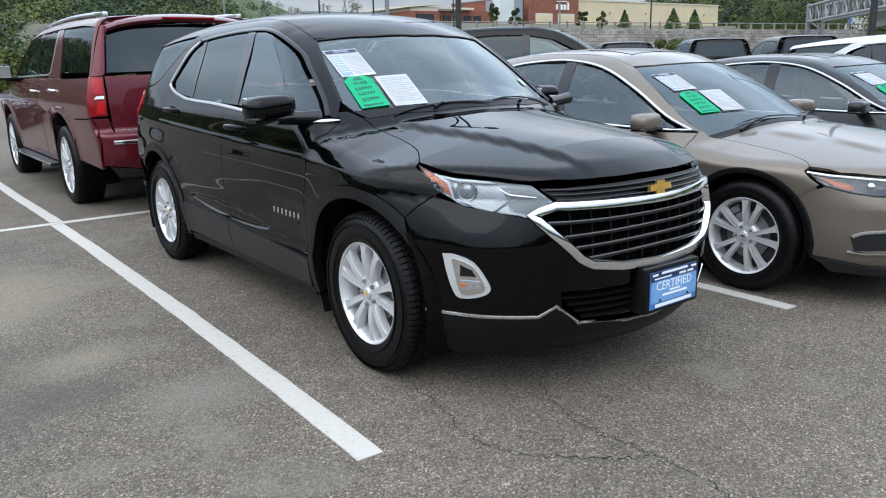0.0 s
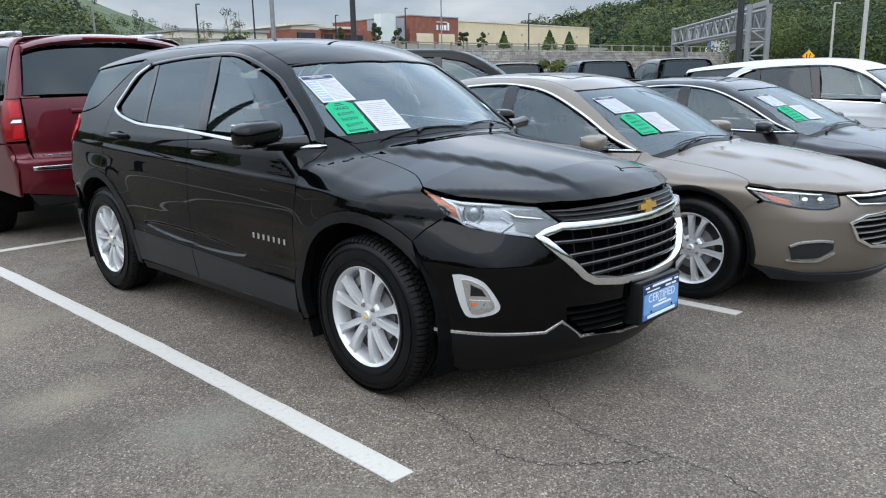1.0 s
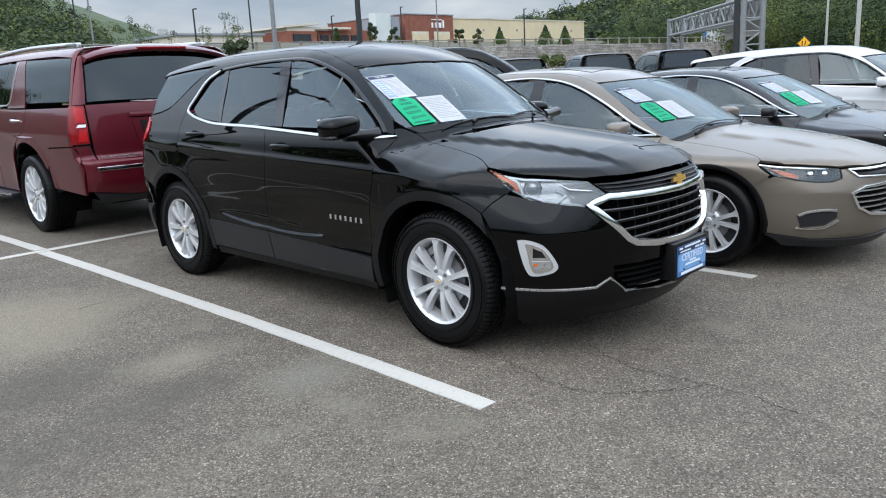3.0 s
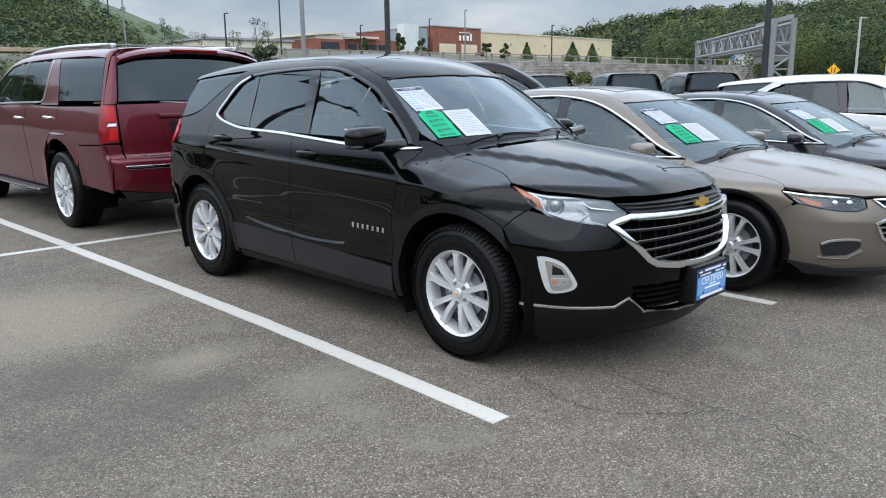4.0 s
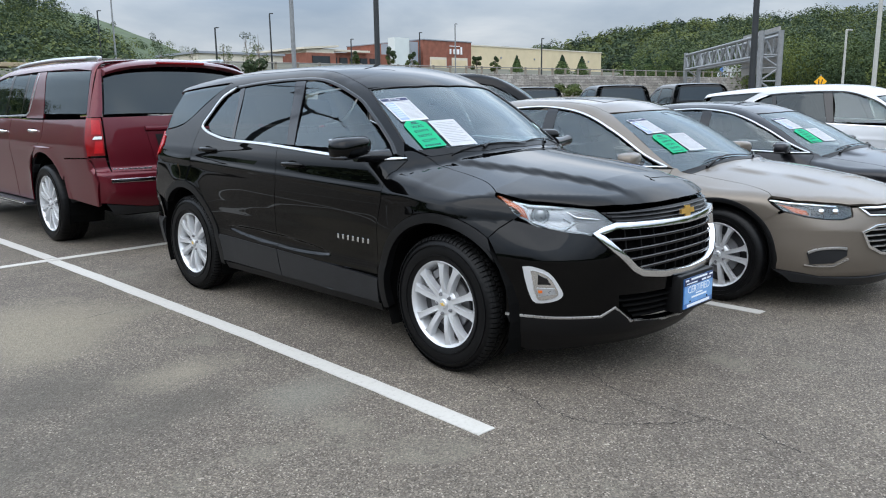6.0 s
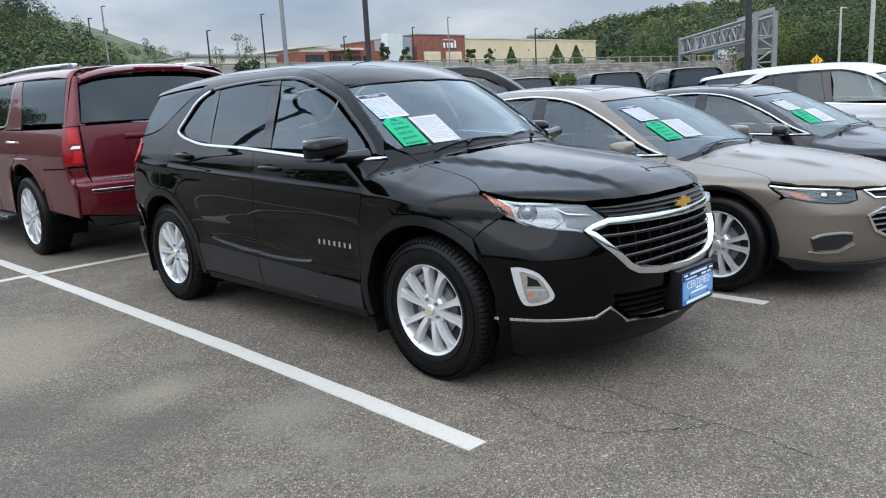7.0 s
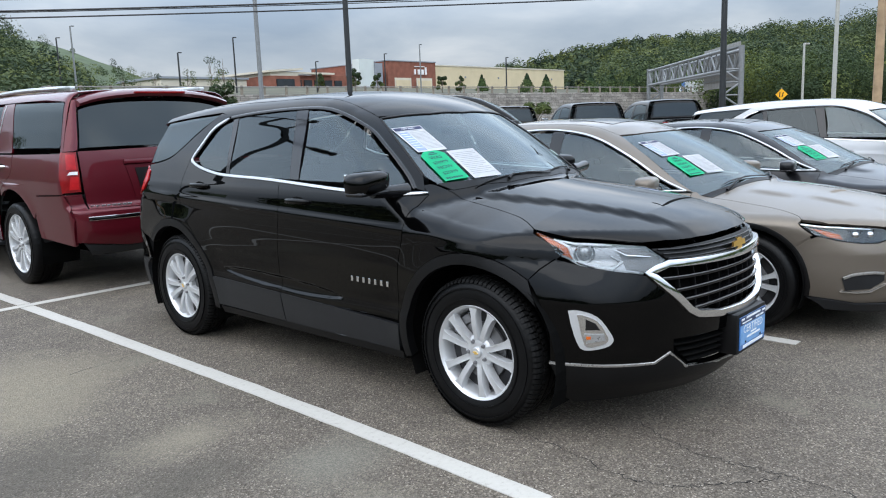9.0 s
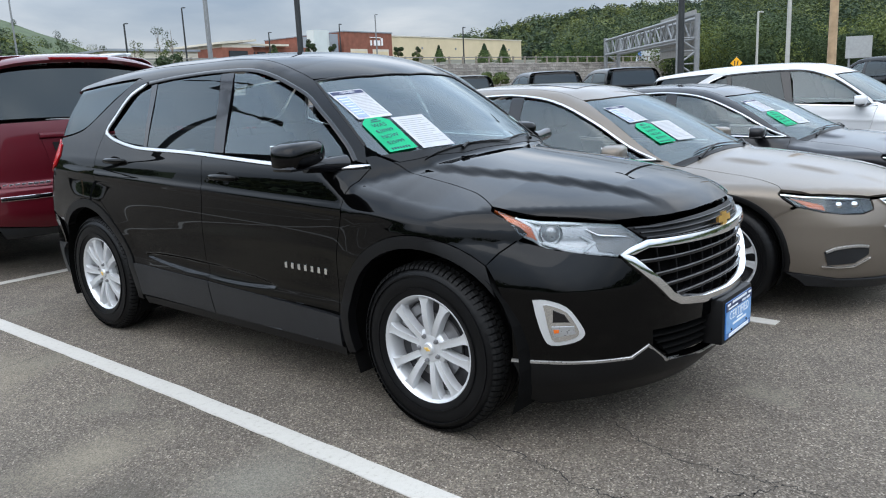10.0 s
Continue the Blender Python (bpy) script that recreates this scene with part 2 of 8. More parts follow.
def crossover_form():
    section = [(0.15, 0.80), (0.25, 0.845), (0.30, 0.858), (0.40, 0.876), (0.47, 0.884), (0.52, 0.880), (0.58, 0.886), (0.66, 0.897), (0.74, 0.905),
               (0.85, 0.904), (0.95, 0.897), (1.03, 0.886), (1.08, 0.872), (1.12, 0.855), (1.30, 0.775), (1.45, 0.70), (1.53, 0.662), (1.58, 0.628), (1.68, 0.52)]
    plan = [(-2.35, 0.80), (-2.1, 0.885), (-1.9, 0.935), (-1.6, 0.98), (-1.2, 1.0), (0.5, 1.0), (1.2, 0.995), (1.6, 0.98), (1.9, 0.955), (2.4, 0.88)]
    top = [(-2.4, 0.70), (-2.3, 0.83), (-2.2, 0.915), (-2.1, 0.957), (-1.9, 1.003), (-1.6, 1.05), (-1.3, 1.09), (-1.23, 1.10), (-1.16, 1.145), (-0.70, 1.432), (-0.45, 1.556), (-0.3, 1.602),
           (-0.1, 1.64), (0.3, 1.664), (0.7, 1.664), (1.1, 1.648), (1.5, 1.614), (1.9, 1.565), (2.0, 1.55), (2.5, 1.46)]
    front = [(0.15, -2.12), (0.22, -2.18), (0.28, -2.235), (0.36, -2.265), (0.5, -2.28), (0.65, -2.285), (0.78, -2.27), (0.88, -2.235), (0.96, -2.16), (1.1, -2.0)]
    rear = [(0.2, 2.22), (0.3, 2.30), (0.5, 2.345), (0.7, 2.34), (0.9, 2.30), (1.02, 2.25), (1.15, 2.17), (1.5, 1.99), (1.7, 1.88)]
    crown = [(-2.4, 0.17), (-1.4, 0.17), (-1.1, 0.13), (-0.3, 0.10), (2.4, 0.10)]

    def extra(y, z):
        arch = bump(np.hypot(y + 1.3625, z - 0.36), 0.44, 0.10) + bump(np.hypot(y - 1.3625, z - 0.36), 0.44, 0.10)
        line = bump(z - (0.955 + 0.035 * y), 0.0, 0.022) * np.clip((1.9 - np.abs(y)) / 0.4, 0, 1)
        # long scooped blade low on the doors, and a soft hollow over it
        u = (y - 0.17) / 0.60
        tall = 0.044 * np.sqrt(np.clip(1 - u * u, 0, 1))
        rim = np.clip((tall - np.abs(z - (0.530 + 0.035 * (y - 0.16)))) / 0.016, 0, 1)
        blade = rim * rim * (3 - 2 * rim)
        hollow = bump(z - (0.70 + 0.05 * y), 0.0, 0.085) * np.clip((1.0 - np.abs(y - 0.02)) / 0.5, 0, 1)
        return 0.012 * arch * (z < 1.0) + 0.008 * line - 0.011 * blade - 0.007 * hollow
    return Body(section, plan, top, front, rear, crown, (0.38, 0.6, 0.25, 0.35), extra=extra, bulge=hood_bulge(0.50, 0.28, 0.020), cheek=(0.058, 0.645, 0.785, 0.44))


def sedan_form():
    section = [(0.12, 0.80), (0.22, 0.85), (0.35, 0.885), (0.45, 0.895), (0.55, 0.893), (0.70, 0.905), (0.78, 0.91), (0.86, 0.89), (0.92, 0.86), (0.96, 0.83), (1.10, 0.765), (1.25, 0.695), (1.35, 0.635), (1.41, 0.58), (1.5, 0.46)]
    plan = [(-2.5, 0.72), (-2.2, 0.82), (-1.9, 0.895), (-1.6, 0.95), (-1.3, 0.985), (-1.0, 1.0), (0.6, 1.0), (1.3, 0.98), (1.9, 0.92), (2.5, 0.82)]
    top = [(-2.6, 0.50), (-2.45, 0.66), (-2.35, 0.725), (-2.2, 0.785), (-2.0, 0.835), (-1.7, 0.885), (-1.4, 0.925), (-1.28, 0.937), (-1.20, 0.972), (-0.68, 1.242), (-0.38, 1.360), (-0.15, 1.42),
           (0.2, 1.455), (0.6, 1.46), (0.95, 1.435), (1.3, 1.355), (1.7, 1.21), (2.1, 1.09), (2.3, 1.06), (2.6, 1.04)]
    front = [(0.12, -2.26), (0.2, -2.33), (0.28, -2.385), (0.4, -2.41), (0.55, -2.415), (0.66, -2.395), (0.74, -2.34), (0.9, -2.2)]
    rear = [(0.15, 2.3), (0.3, 2.42), (0.5, 2.48), (0.8, 2.48), (1.0, 2.44), (1.1, 2.38), (1.4, 2.2)]
    crown = [(-2.6, 0.16), (-1.4, 0.16), (-1.1, 0.13), (-0.3, 0.10), (2.6, 0.10)]

    def extra(y, z):
        arch = bump(np.hypot(y + 1.4145, z - 0.34), 0.40, 0.10) + bump(np.hypot(y - 1.4145, z - 0.34), 0.40, 0.10)
        line = bump(z - (0.80 + 0.035 * y), 0.0, 0.03) * np.clip((1.9 - np.abs(y)) / 0.4, 0, 1)
        sculpt = bump(z - (0.52 + 0.04 * y), 0.0, 0.07) * np.clip((1.0 - np.abs(y)) / 0.35, 0, 1)
        return 0.012 * arch * (z < 0.85) + 0.008 * line - 0.012 * sculpt
    return Body(section, plan, top, front, rear, crown, (0.36, 0.55, 0.3, 0.35), sweep=0.42, glass=(-1.2, -0.25), extra=extra, bulge=hood_bulge(0.46, 0.30, 0.012), cheek=(0.03, 0.56, 0.66, 0.40))


def wagon_form():
    section = [(0.25, 0.90), (0.36, 0.955), (0.50, 0.968), (0.70, 0.984), (0.86, 0.998), (0.96, 1.010), (1.02, 1.011), (1.09, 1.002), (1.16, 0.988), (1.24, 0.968), (1.31, 0.945), (1.53, 0.885), (1.73, 0.825), (1.81, 0.78), (1.88, 0.71), (1.97, 0.6)]
    plan = [(-2.9, 0.88), (-2.6, 0.945), (-2.2, 0.985), (-1.6, 1.0), (1.4, 1.0), (2.3, 0.99), (2.8, 0.97), (3.1, 0.95)]
    top = [(-2.9, 1.02), (-2.7, 1.09), (-2.3, 1.15), (-1.7, 1.19), (-1.45, 1.21), (-1.38, 1.25), (-0.95, 1.55), (-0.7, 1.68), (-0.5, 1.76), (-0.2, 1.835), (0.4, 1.885), (1.2, 1.895), (2.0, 1.88), (2.75, 1.85), (2.95, 1.83), (3.2, 1.79)]
    front = [(0.2, -2.72), (0.4, -2.80), (0.8, -2.83), (1.0, -2.8), (1.2, -2.7)]
    rear = [(0.3, 2.88), (0.42, 2.98), (0.60, 3.03), (0.76, 3.02), (0.82, 2.955), (1.0, 2.945), (1.22, 2.92), (1.7, 2.79), (1.9, 2.72)]
    crown = [(-2.9, 0.05), (-1.4, 0.05), (-0.3, 0.06), (3.2, 0.06)]

    def extra(y, z):
        arch = bump(np.hypot(y + 1.65, z - 0.42), 0.5, 0.10) + bump(np.hypot(y - 1.65, z - 0.42), 0.5, 0.10)
        return 0.014 * arch * (z < 1.0)
    return Body(section, plan, top, front, rear, crown, (0.15, 0.1, 0.07, 0.07), sweep=0.25, glass=(-1.4, -0.5), round_=(0.06, 0.08, 0.06), extra=extra)


def pickup_form():
    section = [(0.28, 0.90), (0.40, 0.96), (0.60, 0.99), (0.85, 1.0), (1.05, 1.0), (1.18, 0.985), (1.24, 0.955), (1.30, 0.935), (1.55, 0.87), (1.76, 0.80), (1.85, 0.74), (1.95, 0.62)]
    plan = [(-3.0, 0.90), (-2.7, 0.95), (-2.2, 0.99), (-1.6, 1.0), (2.6, 1.0), (3.0, 0.985)]
    top = [(-3.0, 1.05), (-2.8, 1.13), (-2.2, 1.20), (-1.5, 1.25), (-1.38, 1.28), (-0.9, 1.62), (-0.65, 1.76), (-0.4, 1.85), (0.0, 1.905), (0.5, 1.915), (1.0, 1.90), (1.22, 1.87), (1.30, 1.80), (1.42, 1.34), (1.46, 1.30), (1.6, 1.295), (3.0, 1.295)]
    front = [(0.25, -2.78), (0.4, -2.86), (1.0, -2.88), (1.2, -2.8)]
    rear = [(0.3, 2.80), (0.5, 2.90), (0.8, 2.92), (1.3, 2.90), (1.5, 2.88)]
    crown = [(-3.0, 0.05), (-0.3, 0.06), (1.2, 0.06), (1.5, 0.0), (3.0, 0.0)]

    def extra(y, z):
        arch = bump(np.hypot(y + 1.82, z - 0.42), 0.5, 0.10) + bump(np.hypot(y - 1.82, z - 0.42), 0.5, 0.10)
        return 0.016 * arch * (z < 1.05)
    return Body(section, plan, top, front, rear, crown, (0.12, 0.08, 0.03, 0.03), sweep=0.2, glass=(-1.4, -0.5), round_=(0.06, 0.07, 0.05), extra=extra)


# ---- building tools ----
from mathutils.geometry import tessellate_polygon as geometry_tessellate

def mesh_object(name, verts, faces, material, parent=None, label="", smooth=False, normals=None):
    me = bpy.data.meshes.new(name)
    me.from_pydata([tuple(v) for v in verts], [], [tuple(f) for f in faces])
    me.validate()
    if smooth:
        me.polygons.foreach_set("use_smooth", [True] * len(me.polygons))
    if normals is not None and len(normals) == len(me.vertices):
        me.normals_split_custom_set_from_vertices([tuple(n) for n in normals])
    me.materials.append(material)
    ob = new(name, me)
    if parent is not None:
        ob.parent = parent
    return tagged(ob, label)


def part(name, bm, material, parent=None, label="", smooth=False):
    me = bpy.data.meshes.new(name)
    bmesh.ops.recalc_face_normals(bm, faces=bm.faces)
    bm.to_mesh(me)
    bm.free()
    if smooth:
        me.polygons.foreach_set("use_smooth", [True] * len(me.polygons))
        me.set_sharp_from_angle(angle=radians(38))
    me.materials.append(material)
    ob = new(name, me)
    if parent is not None:
        ob.parent = parent
    return tagged(ob, label)


def thing(name, label, category, m=None, group="", kind=""):
    e = new(name)
    e.empty_display_size = 0.2
    if m is not None:
        e.matrix_world = m
    return tagged(e, label, category, group, kind)


def box(bm, x0, x1, y0, y1, z0, z1, bevel=0.0, m=None):
    r = bmesh.ops.create_cube(bm, size=1, matrix=Matrix.LocRotScale(((x0 + x1) / 2, (y0 + y1) / 2, (z0 + z1) / 2), None, (abs(x1 - x0), abs(y1 - y0), abs(z1 - z0))))
    vs = r["verts"]
    if bevel:
        es = list({e for v in vs for e in v.link_edges})
        vs = list({v for f in bmesh.ops.bevel(bm, geom=es, offset=bevel, segments=2, profile=0.6, affect="EDGES")["faces"] for v in f.verts} | {v for v in vs if v.is_valid})
    if m is not None:
        bmesh.ops.transform(bm, matrix=m, verts=vs)
    return vs


def tube(bm, points, radius, sides=8, ends=True):
    """A round bar along points; radius one number, or one each."""
    pts = [Vector(p) for p in points]
    rs = radius if isinstance(radius, (list, tuple)) else [radius] * len(pts)
    rings, last = [], None
    for i, p in enumerate(pts):
        d = (pts[min(i + 1, len(pts) - 1)] - pts[max(i - 1, 0)]).normalized()
        side = d.cross(Vector((0, 0, 1)) if abs(d.z) < 0.95 else Vector((0, 1, 0))).normalized() if last is None else (last - d * last.dot(d)).normalized()
        last = side
        up = side.cross(d)
        rings.append([bm.verts.new(p + (side * math.cos(a) + up * math.sin(a)) * rs[i]) for a in (2 * math.pi * k / sides for k in range(sides))])
    for a, b in zip(rings, rings[1:]):
        for k in range(sides):
            bm.faces.new((a[k], a[(k + 1) % sides], b[(k + 1) % sides], b[k]))
    if ends:
        bm.faces.new(rings[0])
        bm.faces.new(list(reversed(rings[-1])))


def lathe(bm, profile, sides=48, axis="X", close=True, centre=(0, 0, 0)):
    """Turns the profile (along, radius) about an axis through centre."""
    rings = []
    for s, r in profile:
        ring = []
        for k in range(sides):
            a = 2 * math.pi * k / sides
            u, v = r * math.cos(a), r * math.sin(a)
            p = (s, u, v) if axis == "X" else ((u, s, v) if axis == "Y" else (u, v, s))
            ring.append(bm.verts.new(Vector(p) + Vector(centre)))
        rings.append(ring)
    pairs = list(zip(rings, rings[1:])) + ([(rings[-1], rings[0])] if close else [])
    for a, b in pairs:
        for k in range(sides):
            bm.faces.new((a[k], a[(k + 1) % sides], b[(k + 1) % sides], b[k]))
    return rings


def curve(*pts, n=6):
    """A smooth open curve through the points, of any dimension."""
    p = np.array(pts, float)
    if len(p) == 2:
        return [tuple(q) for q in p]
    e = np.vstack([2 * p[0] - p[1], p, 2 * p[-1] - p[-2]])
    out = []
    for i in range(1, len(e) - 2):
        for s in np.arange(n) / n:
            a, b, c, d = e[i - 1], e[i], e[i + 1], e[i + 2]
            out.append(tuple(0.5 * ((2 * b) + (c - a) * s + (2 * a - 5 * b + 4 * c - d) * s * s + (3 * b - a - 3 * c + d) * s ** 3)))
    return out + [tuple(p[-1])]


def arc(cy, cz, r, a0, a1, n=14):
    return [(cy + r * math.cos(radians(a0 + (a1 - a0) * i / n)), cz + r * math.sin(radians(a0 + (a1 - a0) * i / n))) for i in range(n + 1)]


def mirrored(pts):
    """An outline of one half (x from the side to 0) completed by its mirror image."""
    return list(pts) + [(-p[0], *p[1:]) for p in reversed(pts) if abs(p[0]) > 1e-6]


class Skin:
    """Cuts panels out of a body form."""

    def __init__(self, form, parent, step=0.05):
        self.form, self.parent, self.step = form, parent, step

    def side(self, pts):
        return self.form.snap([(-1.3, y, z) for y, z in pts], (1, 0, 0), 0.0, 1.3)

    def over(self, pts):
        return self.form.snap([(x, y, 2.2) for x, y in pts], (0, 0, -1), 0.0, 2.2)

    def ahead(self, pts):
        return self.form.snap([(x, -3.2, z) for x, z in pts], (0, 1, 0), 0.0, 3.2)

    def behind(self, pts):
        return self.form.snap([(x, 3.5, z) for x, z in pts], (0, -1, 0), 0.0, 3.5)

    def panel(self, name, outline, d, material, parent=None, label="", gap=0.002, off=0.0, rim=0.012, step=None, holes=(), both=False):
        """A sheet of the skin inside the outline (places near the skin, seen along d), with turned-in edges. both: and its mirror image."""
        step = step or self.step
        d = np.array(d, float) / np.linalg.norm(d)
        a = np.cross((0, 0, 1), d) if abs(d[2]) < 0.92 else np.cross((0, 1, 0), d)
        a /= np.linalg.norm(a)
        b = np.cross(d, a)
        basis = np.array([a, b, d])
        loops = []
        for k, loop in enumerate([outline, *holes]):
            q = np.array(loop, float) @ basis.T
            keep = [i for i in range(len(q)) if np.linalg.norm(q[i, :2] - q[i - 1, :2]) > 1e-4]
            q = q[keep]
            fine = []
            for i in range(len(q)):
                p0, p1 = q[i], q[(i + 1) % len(q)]
                n = max(1, int(np.linalg.norm(p1[:2] - p0[:2]) / step + 0.999))
                fine += [p0 + (p1 - p0) * j / n for j in range(n)]
            q = np.array(fine)
            area = 0.5 * np.sum(q[:, 0] * np.roll(q[:, 1], -1) - np.roll(q[:, 0], -1) * q[:, 1])
            if (area < 0) != (k > 0):
                q = q[::-1]
            if gap:
                t0, t1 = q - np.roll(q, 1, axis=0), np.roll(q, -1, axis=0) - q
                nn = np.zeros((len(q), 2))
                for t in (t0, t1):
                    l = np.linalg.norm(t[:, :2], axis=1)[:, None]
                    nn += np.c_[-t[:, 1], t[:, 0]] / l
                nn /= np.maximum(np.linalg.norm(nn, axis=1), 0.3)[:, None]
                q[:, :2] += nn * gap
            loops.append(q)
        flat = np.vstack(loops)
        tris = geometry_tessellate([[Vector((p[0], p[1], 0)) for p in l] for l in loops])
        bm = bmesh.new()
        vs = [bm.verts.new(p) for p in flat]
        for t in tris:
            try:
                bm.faces.new([vs[i] for i in t])
            except ValueError:
                pass
        for ax in (0, 1):
            lo, hi = flat[:, ax].min(), flat[:, ax].max()
            for c in np.arange(math.ceil(lo / step) * step, hi, step):
                no, co = [0, 0, 0], [0, 0, 0]
                no[ax], co[ax] = 1, c
                bmesh.ops.bisect_plane(bm, geom=bm.verts[:] + bm.edges[:] + bm.faces[:], plane_co=co, plane_no=no, dist=1e-5)
        for v in [v for v in bm.verts if not v.link_faces]:
            bm.verts.remove(v)
        bm.verts.index_update()
        q = np.array([v.co[:] for v in bm.verts])
        faces = [[v.index for v in f.verts] for f in bm.faces]
        border = [(e.verts[0].index, e.verts[1].index, e.link_faces[0]) for e in bm.edges if len(e.link_faces) == 1]
        rims = []
        for i, j, f in border:
            order = [v.index for v in f.verts]
            k = order.index(i)
            rims.append((i, j) if order[(k + 1) % len(order)] == j else (j, i))
        bm.free()
        p = self.form.snap(q @ basis, d, 1.2, 1.8)
        n = self.form.normal(p)
        p = p + n * off
        tri = np.array([f[:3] for f in faces])
        c = np.cross(p[tri[:, 1]] - p[tri[:, 0]], p[tri[:, 2]] - p[tri[:, 0]])
        turn = float(np.sum(c * n[tri[:, 0]]))
        if turn < 0:
            faces, rims = [f[::-1] for f in faces], [(j, i) for i, j in rims]
        verts, norms, faces = list(p), list(n), list(faces)
        if rim:
            near, outw = {}, {}
            for i, j in rims:
                w = np.cross(p[j] - p[i], n[i])
                w = w / max(np.linalg.norm(w), 1e-9)
                for k in (i, j):
                    outw[k] = outw.get(k, np.zeros(3)) + w
            for k, w in outw.items():
                w = w / max(np.linalg.norm(w), 1e-9)
                near[k] = len(verts)
                verts += [p[k], p[k] - n[k] * rim]
                norms += [w, w]
            for i, j in rims:
                faces.append([near[j], near[i], near[i] + 1, near[j] + 1])
        verts, norms = np.array(verts), np.array(norms)
        home = parent or self.parent
        made = [mesh_object(name, verts, faces, material, home, label, True, norms)]
        if both:
            flip = np.array((-1, 1, 1))
            made.append(mesh_object(name, verts * flip, [f[::-1] for f in faces], material, home, label, True, norms * flip))
        return made

    def strip(self, name, line, d, material, width=0.02, height=0.006, parent=None, label="", both=False, off=0.0, closed=False, ends=1.0):
        """A moulding along a line of the skin: flat-topped, with rounded flanks."""
        p = self.form.snap(line, d)
        n = self.form.normal(p)
        t = np.roll(p, -1, axis=0) - np.roll(p, 1, axis=0)
        if not closed:
            t[0], t[-1] = p[1] - p[0], p[-1] - p[-2]
        s = np.cross(n, t)
        s /= np.maximum(np.linalg.norm(s, axis=1), 1e-9)[:, None]
        shape = [(-0.5, -0.6), (-0.5, 0.35), (-0.36, 0.9), (0.0, 1.0), (0.36, 0.9), (0.5, 0.35), (0.5, -0.6)]
        wid = np.full(len(p), width)
        if not closed and ends < 1:
            wid[0] *= ends
            wid[-1] *= ends
        verts, faces = [], []
        for i in range(len(p)):
            verts += [p[i] + s[i] * wid[i] * u + n[i] * (height * v + off) for u, v in shape]
        k, m = len(shape), len(p)
        for i in range(m if closed else m - 1):
            j = (i + 1) % m
            faces += [[i * k + c, i * k + c + 1, j * k + c + 1, j * k + c] for c in range(k - 1)]
        if not closed:
            faces += [list(range(k))[::-1], list(range((m - 1) * k, m * k))]
        verts = np.array(verts)
        home = parent or self.parent
        made = []
        for flip in ((1, -1) if both else (1,)):
            bm = bmesh.new()
            vs = [bm.verts.new(v * np.array((flip, 1, 1))) for v in verts]
            for f in faces:
                bm.faces.new([vs[c] for c in f])
            made.append(part(name, bm, material, home, label, True))
        return made



# ---- car pieces ----
def spoke(bm, a0, a1, r0, r1, w0, w1, x0, x1, deep=0.042):
    """One wheel spoke, bowed outwards (towards -x) with a soft ridge, flaring into the rim, from the hub at angle a0 to the rim at angle a1."""
    rings = []
    for i in range(9):
        s = i / 8
        a, r = radians(a0 + (a1 - a0) * s ** 0.8), r0 + (r1 - r0) * s
        w = w0 + (w1 - w0) * s + 0.016 * max(0.0, (s - 0.78) / 0.22) ** 2
        xf = x0 + (x1 - x0) * s - 0.010 * math.sin(math.pi * s)
        u, v = Vector((0, math.cos(a), math.sin(a))), Vector((0, -math.sin(a), math.cos(a)))
        rings.append([bm.verts.new(u * r + v * w * k + Vector((xf + dx, 0, 0))) for k, dx in ((-1, deep), (-1, 0.007), (-0.86, 0.001), (-0.3, 0.003), (0.3, 0.003), (0.86, 0.001), (1, 0.007), (1, deep))])
    for p, q in zip(rings, rings[1:]):
        for k in range(7):
            bm.faces.new((p[k], p[k + 1], q[k + 1], q[k]))


